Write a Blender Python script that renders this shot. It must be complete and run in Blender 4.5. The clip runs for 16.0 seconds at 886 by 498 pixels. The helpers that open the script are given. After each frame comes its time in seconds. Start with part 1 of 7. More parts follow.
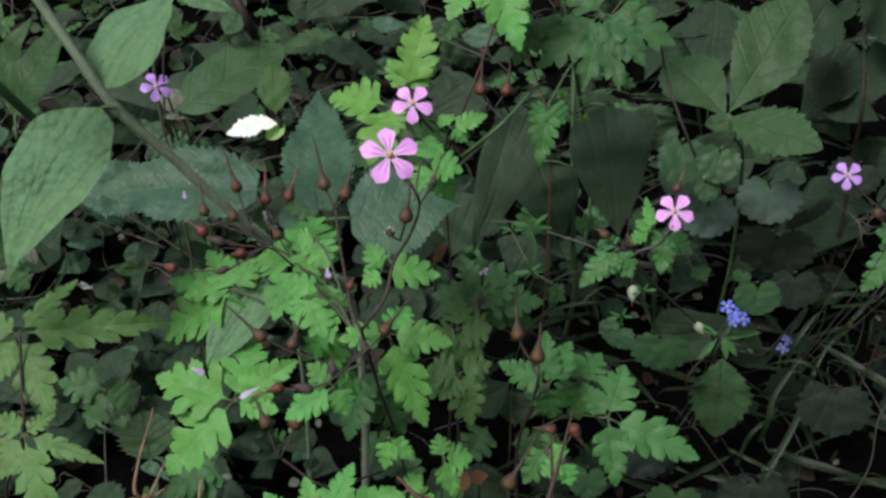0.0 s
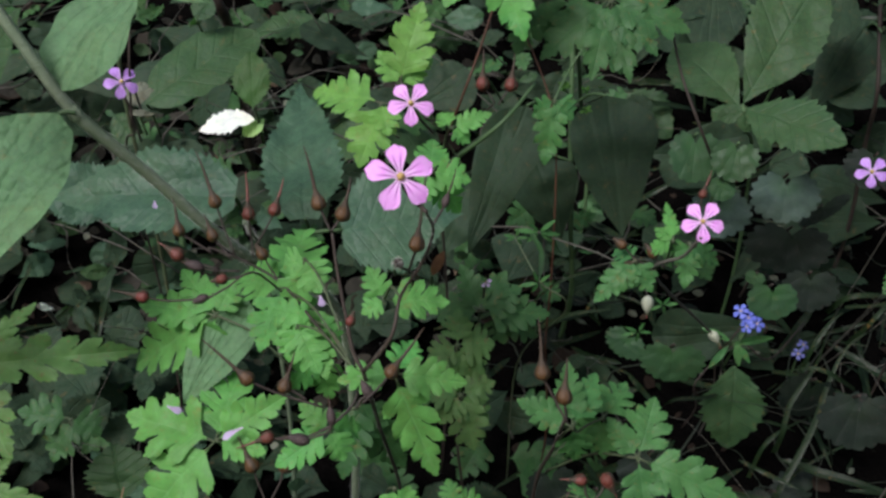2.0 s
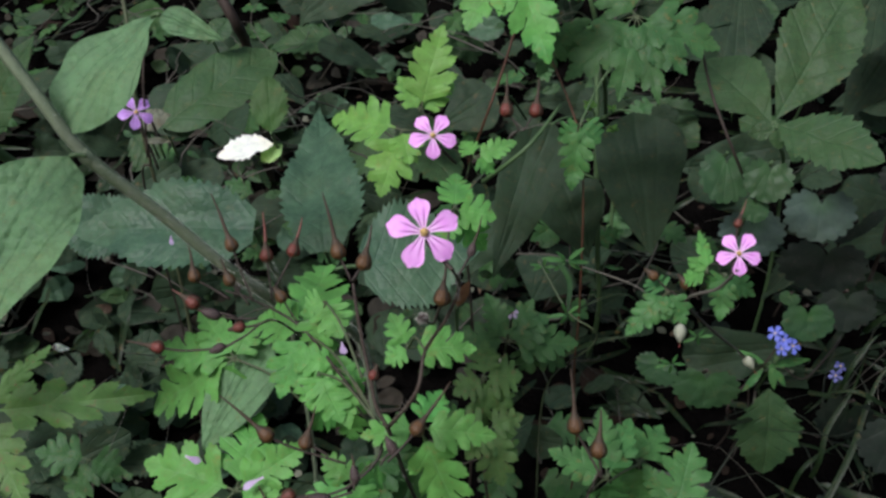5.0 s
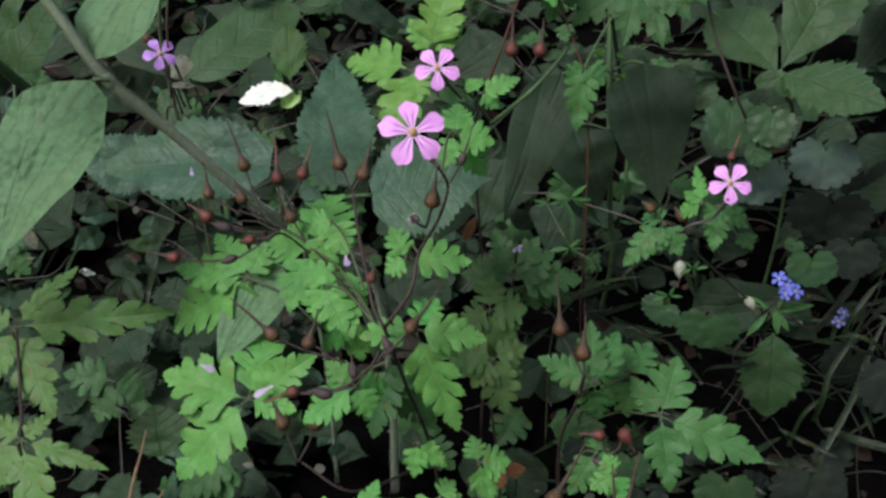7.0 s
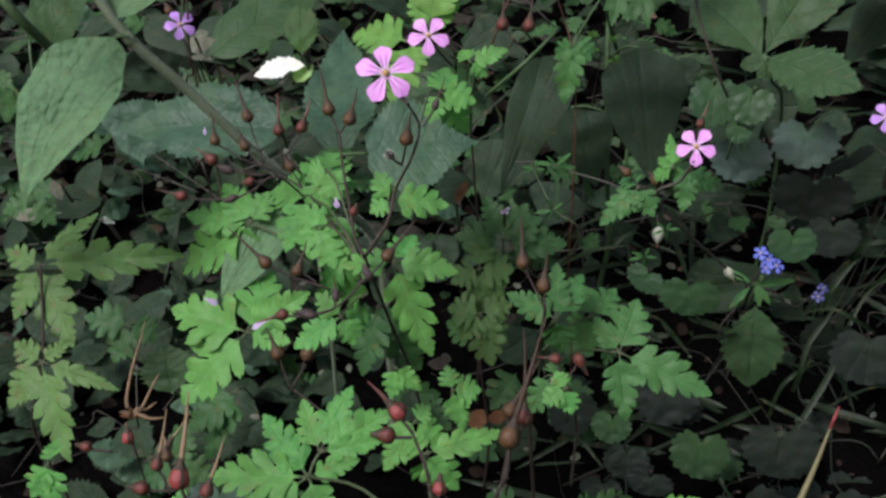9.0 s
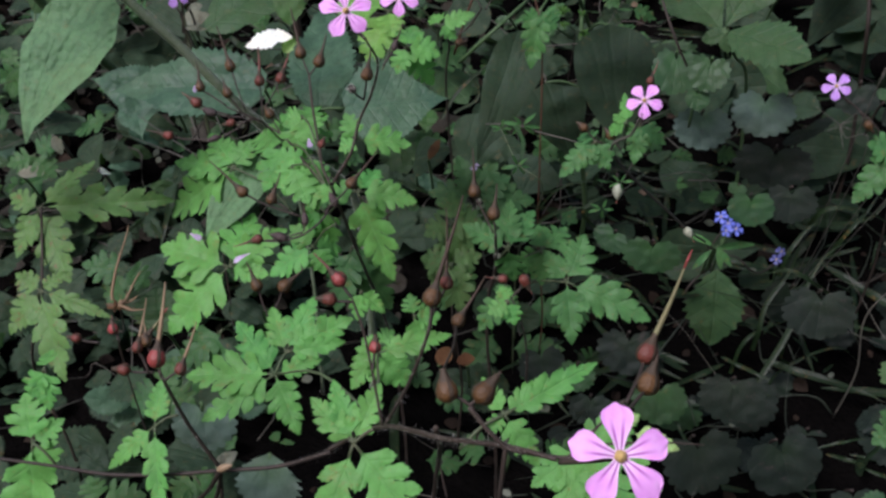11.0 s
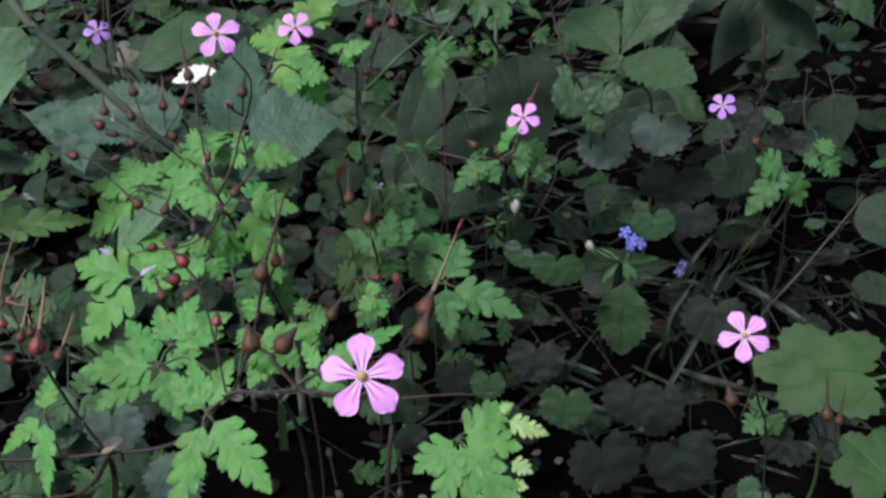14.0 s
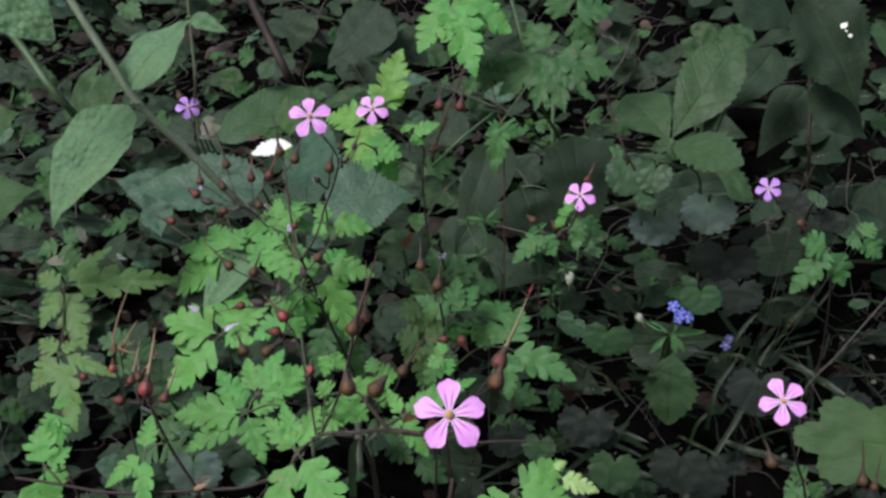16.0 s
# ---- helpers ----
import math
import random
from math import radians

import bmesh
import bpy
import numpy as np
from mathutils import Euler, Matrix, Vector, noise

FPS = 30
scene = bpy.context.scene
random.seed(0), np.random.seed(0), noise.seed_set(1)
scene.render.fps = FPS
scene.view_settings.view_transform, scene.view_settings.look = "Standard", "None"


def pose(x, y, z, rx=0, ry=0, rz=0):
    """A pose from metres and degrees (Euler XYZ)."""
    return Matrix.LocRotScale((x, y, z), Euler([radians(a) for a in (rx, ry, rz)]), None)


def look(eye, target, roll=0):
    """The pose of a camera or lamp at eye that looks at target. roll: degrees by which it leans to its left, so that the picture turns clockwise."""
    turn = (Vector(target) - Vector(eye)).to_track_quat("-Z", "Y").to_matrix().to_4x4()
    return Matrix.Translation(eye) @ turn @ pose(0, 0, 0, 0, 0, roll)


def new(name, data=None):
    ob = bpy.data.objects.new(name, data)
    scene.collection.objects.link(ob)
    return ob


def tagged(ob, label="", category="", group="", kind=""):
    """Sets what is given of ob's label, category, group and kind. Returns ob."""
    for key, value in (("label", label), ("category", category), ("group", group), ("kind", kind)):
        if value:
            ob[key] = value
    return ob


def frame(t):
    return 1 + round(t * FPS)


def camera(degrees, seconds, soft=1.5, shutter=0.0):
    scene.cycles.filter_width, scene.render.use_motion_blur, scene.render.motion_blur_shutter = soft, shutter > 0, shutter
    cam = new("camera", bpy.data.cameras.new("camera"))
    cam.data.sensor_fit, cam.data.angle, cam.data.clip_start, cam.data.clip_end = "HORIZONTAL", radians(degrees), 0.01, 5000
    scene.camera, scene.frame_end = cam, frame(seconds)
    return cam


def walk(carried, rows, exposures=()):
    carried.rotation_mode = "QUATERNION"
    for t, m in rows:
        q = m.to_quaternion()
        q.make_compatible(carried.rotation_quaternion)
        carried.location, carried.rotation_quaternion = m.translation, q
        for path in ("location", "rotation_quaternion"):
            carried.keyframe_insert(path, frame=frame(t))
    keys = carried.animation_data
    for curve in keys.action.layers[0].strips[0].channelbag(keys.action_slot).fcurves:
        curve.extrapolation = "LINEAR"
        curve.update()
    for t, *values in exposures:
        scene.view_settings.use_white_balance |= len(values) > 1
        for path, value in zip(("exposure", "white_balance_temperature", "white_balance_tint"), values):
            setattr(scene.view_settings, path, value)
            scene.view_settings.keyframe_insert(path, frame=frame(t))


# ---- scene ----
cam = camera(46.6, 16.0, soft=2.8)
PATH = [
    (0, (0.0100, 0.0014, 0.4032), (-0.0202, 1.7335, -0.5964), -0.54),
    (0.5, (0.0068, 0.0121, 0.4021), (-0.0203, 1.7400, -0.6053), -0.50),
    (1, (0.0040, 0.0246, 0.4012), (-0.0120, 1.7457, -0.6169), -0.53),
    (1.5, (0.0011, 0.0364, 0.3988), (0.0023, 1.7527, -0.6279), -0.46),
    (2, (-0.0026, 0.0468, 0.3940), (0.0230, 1.7561, -0.6445), -0.19),
    (2.5, (-0.0056, 0.0562, 0.3887), (0.0294, 1.7528, -0.6698), -0.58),
    (3, (-0.0059, 0.0616, 0.3893), (0.0057, 1.7579, -0.6696), -1.36),
    (3.5, (-0.0056, 0.0670, 0.3911), (0.0037, 1.7696, -0.6585), -1.74),
    (3.7, (-0.0057, 0.0687, 0.3923), (0.0039, 1.7742, -0.6529), -1.68),
    (5.8, (-0.002, 0.058, 0.4), (-0.043, 1.767, -0.64), -1.5),
    (6, (-0.003, 0.055, 0.398), (-0.049, 1.758, -0.65), -1.4),
    (6.5, (-0.001, 0.046, 0.393), (-0.065, 1.742, -0.664), -1.9),
    (7, (0.008, 0.039, 0.391), (-0.075, 1.728, -0.678), -2.4),
    (7.5, (0.016, 0.033, 0.388), (-0.079, 1.719, -0.683), -2.4),
    (8, (0.02, 0.023, 0.389), (-0.084, 1.71, -0.679), -2.4),
    (8.5, (0.025, 0.01, 0.39), (-0.095, 1.702, -0.67), -2.3),
    (9, (0.027, -0.001, 0.39), (-0.113, 1.692, -0.665), -2.0),
    (9.2, (0.028, -0.004, 0.39), (-0.116, 1.683, -0.674), -1.9),
    (11.3, (0.05, -0.049, 0.382), (-0.104, 1.653, -0.658), -1.8),
    (11.5, (0.052, -0.051, 0.38), (-0.104, 1.648, -0.663), -1.9),
    (12, (0.059, -0.059, 0.375), (-0.098, 1.64, -0.668), -1.9),
    (12.5, (0.067, -0.065, 0.379), (-0.075, 1.648, -0.642), -2.1),
    (13, (0.081, -0.067, 0.379), (-0.032, 1.653, -0.634), -2.2),
    (13.5, (0.089, -0.071, 0.38), (-0.023, 1.656, -0.623), -2.4),
    (14, (0.091, -0.079, 0.385), (-0.032, 1.669, -0.58), -2.5),
    (14.5, (0.091, -0.091, 0.39), (-0.055, 1.676, -0.535), -2.6),
    (15, (0.089, -0.102, 0.394), (-0.074, 1.679, -0.502), -2.5),
    (15.5, (0.085, -0.108, 0.396), (-0.103, 1.683, -0.473), -2.2),
    (16, (0.086, -0.114, 0.401), (-0.126, 1.69, -0.437), -2.1),
]
walk(cam, [(t, look(eye, target, roll)) for t, eye, target, roll in PATH],
     [(0.0, 0.27, 6300, 14), (3.5, 0.26, 6300, 17), (6.2, 0.23, 6300, 17.5), (7.5, 0.28, 6300, 19), (9.0, 0.30, 6300, 20.5), (12.5, 0.31, 6000, 25), (14.0, 0.36, 5950, 25), (16.0, 0.32, 6150, 22)])

# ---- light ----
world = bpy.data.worlds.new("sky")
scene.world = world
world.use_nodes = True
wn = world.node_tree
sky = wn.nodes.new("ShaderNodeTexSky")
sky.sky_type = "NISHITA"
sky.sun_disc = False
sky.sun_elevation = radians(52)
sky.sun_rotation = radians(205)
sky.dust_density = 4.0
sky.air_density = 1.5
wn.nodes["Background"].inputs["Strength"].default_value = 0.075
wn.links.new(sky.outputs["Color"], wn.nodes["Background"].inputs["Color"])
sun = new("sun", bpy.data.lights.new("sun", "SUN"))
sun.data.energy = 3.1
sun.data.angle = radians(22)
sun.data.color = (1.0, 0.99, 1.0)
sun.matrix_world = look((-1.7, -1.3, 3.4), (0.05, 0.4, 0.1))


# ---- materials ----
def nodes_of(name):
    m = bpy.data.materials.new(name)
    m.use_nodes = True
    return m, m.node_tree, m.node_tree.nodes["Principled BSDF"]


def N(nt, kind, **values):
    n = nt.nodes.new(kind)
    for k, v in values.items():
        if k == "op":
            n.operation = v
        elif k == "blend":
            n.blend_type = v
        else:
            n.inputs[int(k[1:]) if k[0] == "i" and k[1:].isdigit() else k].default_value = v
    return n


def math_node(nt, op, a, b=None, c=None):
    n = nt.nodes.new("ShaderNodeMath")
    n.operation = op
    for i, v in enumerate((a, b, c)):
        if v is None:
            continue
        if isinstance(v, (int, float)):
            n.inputs[i].default_value = v
        else:
            nt.links.new(v, n.inputs[i])
    return n.outputs[0]


def mix_colour(nt, fac, a, b, blend="MIX"):
    n = nt.nodes.new("ShaderNodeMix")
    n.data_type = "RGBA"
    n.blend_type = blend
    for i, v in ((0, fac), (6, a), (7, b)):
        if isinstance(v, (int, float)):
            n.inputs[i].default_value = v
        elif isinstance(v, tuple):
            n.inputs[i].default_value = (*v, 1) if len(v) == 3 else v
        else:
            nt.links.new(v, n.inputs[i])
    return n.outputs[2]


def leaf_material(name, colour, vein, mode, rough=0.5, glow=0.25, wear=(0.22, 0.12, 0.04), wear_amount=0.15,
                  rugose=0.0, freq=6.0, vein_amount=0.5, relief=0.4):
    """A leaf: blade colour that varies between and within leaves, veins of the given pattern, light passing through."""
    m, nt, bsdf = nodes_of(name)
    uv = nt.nodes.new("ShaderNodeUVMap")
    sep = nt.nodes.new("ShaderNodeSeparateXYZ")
    nt.links.new(uv.outputs[0], sep.inputs[0])
    x, y = sep.outputs[0], sep.outputs[1]
    ax = math_node(nt, "ABSOLUTE", x)
    rib = math_node(nt, "SUBTRACT", 1.0, math_node(nt, "DIVIDE", ax, 0.022))
    rib = math_node(nt, "MAXIMUM", rib, 0.0)
    if mode == "pinnate":
        v = math_node(nt, "ADD", math_node(nt, "MULTIPLY", math_node(nt, "SUBTRACT", y, math_node(nt, "MULTIPLY", ax, 0.66)), freq), -0.15)
    elif mode == "long":
        # veins that run along the blade, bent with the edge
        v = math_node(nt, "MULTIPLY", math_node(nt, "DIVIDE", ax, math_node(nt, "ADD", math_node(nt, "MULTIPLY", math_node(nt, "SUBTRACT", 1.05, y), 0.55), 0.05)), freq)
    else:
        v = math_node(nt, "MULTIPLY", math_node(nt, "ARCTAN2", x, math_node(nt, "SUBTRACT", y, 0.02)), freq)
    fr = math_node(nt, "ABSOLUTE", math_node(nt, "SUBTRACT", math_node(nt, "FRACT", v), 0.5))
    side = math_node(nt, "MAXIMUM", math_node(nt, "SUBTRACT", 1.0, math_node(nt, "DIVIDE", fr, 0.10)), 0.0)
    veins = math_node(nt, "MINIMUM", math_node(nt, "ADD", rib, math_node(nt, "MULTIPLY", side, 0.6)), 1.0)
    info = nt.nodes.new("ShaderNodeObjectInfo")
    geo = nt.nodes.new("ShaderNodeNewGeometry")
    rnd = math_node(nt, "FRACT", math_node(nt, "ADD", info.outputs["Random"], geo.outputs["Random Per Island"]))
    big = N(nt, "ShaderNodeTexNoise", Scale=70.0, Detail=3.0)
    fine = N(nt, "ShaderNodeTexNoise", Scale=900.0, Detail=4.0)
    pos = geo.outputs["Position"]
    nt.links.new(pos, big.inputs["Vector"])
    nt.links.new(pos, fine.inputs["Vector"])
    hsv = N(nt, "ShaderNodeHueSaturation", Color=(*colour, 1))
    nt.links.new(math_node(nt, "ADD", 0.482, math_node(nt, "MULTIPLY", rnd, 0.036)), hsv.inputs["Hue"])
    nt.links.new(math_node(nt, "ADD", 0.82, math_node(nt, "MULTIPLY", math_node(nt, "FRACT", math_node(nt, "MULTIPLY", rnd, 7.3)), 0.36)), hsv.inputs["Value"])
    col = mix_colour(nt, math_node(nt, "MULTIPLY", big.outputs["Fac"], 0.55), hsv.outputs[0], (colour[0] * 0.55, colour[1] * 0.6, colour[2] * 0.6))
    warm = N(nt, "ShaderNodeTexNoise", Scale=38.0, Detail=2.0)
    nt.links.new(pos, warm.inputs["Vector"])
    if mode == "radial":
        # greener round the stalk, duller towards the edge
        far = math_node(nt, "SQRT", math_node(nt, "ADD", math_node(nt, "MULTIPLY", x, x), math_node(nt, "POWER", math_node(nt, "SUBTRACT", y, 0.22), 2.0)))
        heart = math_node(nt, "MAXIMUM", math_node(nt, "SUBTRACT", 0.75, math_node(nt, "MULTIPLY", far, 2.1)), 0.0)
        col = mix_colour(nt, heart, col, (colour[0] * 1.05, colour[1] * 1.45, colour[2] * 0.75))
    turn = math_node(nt, "MINIMUM", math_node(nt, "MULTIPLY", math_node(nt, "MAXIMUM", math_node(nt, "SUBTRACT", warm.outputs["Fac"], 0.45), 0.0), 2.6), 0.45)
    col = mix_colour(nt, turn, col, (colour[0] * 1.22, colour[1] * 1.02, colour[2] * 0.85))
    col = mix_colour(nt, math_node(nt, "MULTIPLY", veins, vein_amount), col, vein)
    # painted pale sheen of hairs and sky, and a network of finer veins
    cells = N(nt, "ShaderNodeTexVoronoi", Scale=420.0)
    cells.feature = "DISTANCE_TO_EDGE"
    nt.links.new(pos, cells.inputs["Vector"])
    net = math_node(nt, "MAXIMUM", math_node(nt, "SUBTRACT", 1.0, math_node(nt, "MULTIPLY", cells.outputs["Distance"], 9.0)), 0.0)
    col = mix_colour(nt, math_node(nt, "MULTIPLY", net, 0.30), col, (colour[0] * 0.62, colour[1] * 0.66, colour[2] * 0.66))
    hair_sheen = N(nt, "ShaderNodeTexNoise", Scale=210.0, Detail=4.0, Roughness=0.6)
    nt.links.new(pos, hair_sheen.inputs["Vector"])
    pale = math_node(nt, "MULTIPLY", math_node(nt, "MAXIMUM", math_node(nt, "SUBTRACT", hair_sheen.outputs["Fac"], 0.42), 0.0), 2.4)
    col = mix_colour(nt, math_node(nt, "MINIMUM", pale, 0.5), col, (colour[0] * 1.22, colour[1] * 1.25, colour[2] * 1.15))
    spot = math_node(nt, "MULTIPLY", math_node(nt, "GREATER_THAN", fine.outputs["Fac"], 0.66), wear_amount * 2)
    blotch = N(nt, "ShaderNodeTexNoise", Scale=160.0, Detail=5.0, Roughness=0.7)
    nt.links.new(pos, blotch.inputs["Vector"])
    patch = math_node(nt, "MULTIPLY", math_node(nt, "MAXIMUM", math_node(nt, "SUBTRACT", blotch.outputs["Fac"], 0.6), 0.0), wear_amount * 25)
    col = mix_colour(nt, math_node(nt, "MINIMUM", math_node(nt, "ADD", patch, spot), 0.8), col, wear)
    nt.links.new(col, bsdf.inputs["Base Color"])
    bsdf.inputs["Roughness"].default_value = rough
    bsdf.inputs["Specular IOR Level"].default_value = 0.2
    h = math_node(nt, "ADD", math_node(nt, "MULTIPLY", veins, -0.9), math_node(nt, "MULTIPLY", fine.outputs["Fac"], 0.5))
    if rugose:
        vor = N(nt, "ShaderNodeTexVoronoi", Scale=330.0)
        nt.links.new(pos, vor.inputs["Vector"])
        h = math_node(nt, "ADD", h, math_node(nt, "MULTIPLY", vor.outputs["Distance"], -rugose))
    bump = N(nt, "ShaderNodeBump", Strength=relief, Distance=0.0007)
    nt.links.new(h, bump.inputs["Height"])
    nt.links.new(bump.outputs[0], bsdf.inputs["Normal"])
    tr = nt.nodes.new("ShaderNodeBsdfTranslucent")
    nt.links.new(mix_colour(nt, 1.0, col, (1.25, 1.5, 0.75), "MULTIPLY"), tr.inputs["Color"])
    mix = nt.nodes.new("ShaderNodeMixShader")
    mix.inputs[0].default_value = glow
    nt.links.new(bsdf.outputs[0], mix.inputs[1])
    nt.links.new(tr.outputs[0], mix.inputs[2])
    nt.links.new(mix.outputs[0], nt.nodes["Material Output"].inputs[0])
    return m


def plain_material(name, a, b, scale, rough=0.6, bump_depth=0.0005, metal=0.0):
    m, nt, bsdf = nodes_of(name)
    geo = nt.nodes.new("ShaderNodeNewGeometry")
    n1 = N(nt, "ShaderNodeTexNoise", Scale=scale, Detail=5.0, Roughness=0.65)
    n2 = N(nt, "ShaderNodeTexNoise", Scale=scale * 9, Detail=3.0)
    nt.links.new(geo.outputs["Position"], n1.inputs["Vector"])
    nt.links.new(geo.outputs["Position"], n2.inputs["Vector"])
    k = math_node(nt, "ADD", math_node(nt, "MULTIPLY", n1.outputs["Fac"], 1.6), math_node(nt, "MULTIPLY", n2.outputs["Fac"], 0.5))
    k = math_node(nt, "SUBTRACT", k, 0.55)
    nt.links.new(mix_colour(nt, k, a, b), bsdf.inputs["Base Color"])
    bsdf.inputs["Roughness"].default_value = rough
    bsdf.inputs["Specular IOR Level"].default_value = 0.0 if rough > 0.9 else 0.3
    bump = N(nt, "ShaderNodeBump", Strength=0.7, Distance=bump_depth)
    nt.links.new(n2.outputs["Fac"], bump.inputs["Height"])
    nt.links.new(bump.outputs[0], bsdf.inputs["Normal"])
    return m


def petal_material(name, pale, deep, line):
    """A petal: pale claw, coloured blade, three darker lines along it."""
    m, nt, bsdf = nodes_of(name)
    uv = nt.nodes.new("ShaderNodeUVMap")
    sep = nt.nodes.new("ShaderNodeSeparateXYZ")
    nt.links.new(uv.outputs[0], sep.inputs[0])
    x, y = sep.outputs[0], sep.outputs[1]
    fan = math_node(nt, "DIVIDE", math_node(nt, "ABSOLUTE", x), math_node(nt, "ADD", math_node(nt, "MULTIPLY", y, 0.45), 0.03))
    stripe = math_node(nt, "ABSOLUTE", math_node(nt, "SUBTRACT", fan, 0.33))
    stripe = math_node(nt, "MAXIMUM", math_node(nt, "SUBTRACT", 1.0, math_node(nt, "DIVIDE", stripe, 0.17)), 0.0)
    fade = math_node(nt, "MULTIPLY", math_node(nt, "MAXIMUM", math_node(nt, "SUBTRACT", 0.74, y), 0.0), 3.6)
    stripe = math_node(nt, "MINIMUM", math_node(nt, "MULTIPLY", stripe, fade), 1.0)
    claw = math_node(nt, "MINIMUM", math_node(nt, "MAXIMUM", math_node(nt, "SUBTRACT", 1.05, math_node(nt, "MULTIPLY", y, 2.1)), 0.0), 1.0)
    geo = nt.nodes.new("ShaderNodeNewGeometry")
    n1 = N(nt, "ShaderNodeTexNoise", Scale=400.0, Detail=3.0)
    nt.links.new(geo.outputs["Position"], n1.inputs["Vector"])
    col = mix_colour(nt, math_node(nt, "MULTIPLY", n1.outputs["Fac"], 0.45), deep, pale)
    col = mix_colour(nt, math_node(nt, "MULTIPLY", claw, 0.85), col, pale)
    col = mix_colour(nt, math_node(nt, "MULTIPLY", stripe, 0.85), col, line)
    nt.links.new(col, bsdf.inputs["Base Color"])
    bsdf.inputs["Roughness"].default_value = 0.55
    bump = N(nt, "ShaderNodeBump", Strength=0.5, Distance=0.0003)
    nt.links.new(math_node(nt, "SUBTRACT", n1.outputs["Fac"], stripe), bump.inputs["Height"])
    nt.links.new(bump.outputs[0], bsdf.inputs["Normal"])
    tr = nt.nodes.new("ShaderNodeBsdfTranslucent")
    nt.links.new(col, tr.inputs["Color"])
    mix = nt.nodes.new("ShaderNodeMixShader")
    mix.inputs[0].default_value = 0.3
    nt.links.new(bsdf.outputs[0], mix.inputs[1])
    nt.links.new(tr.outputs[0], mix.inputs[2])
    nt.links.new(mix.outputs[0], nt.nodes["Material Output"].inputs[0])
    return m


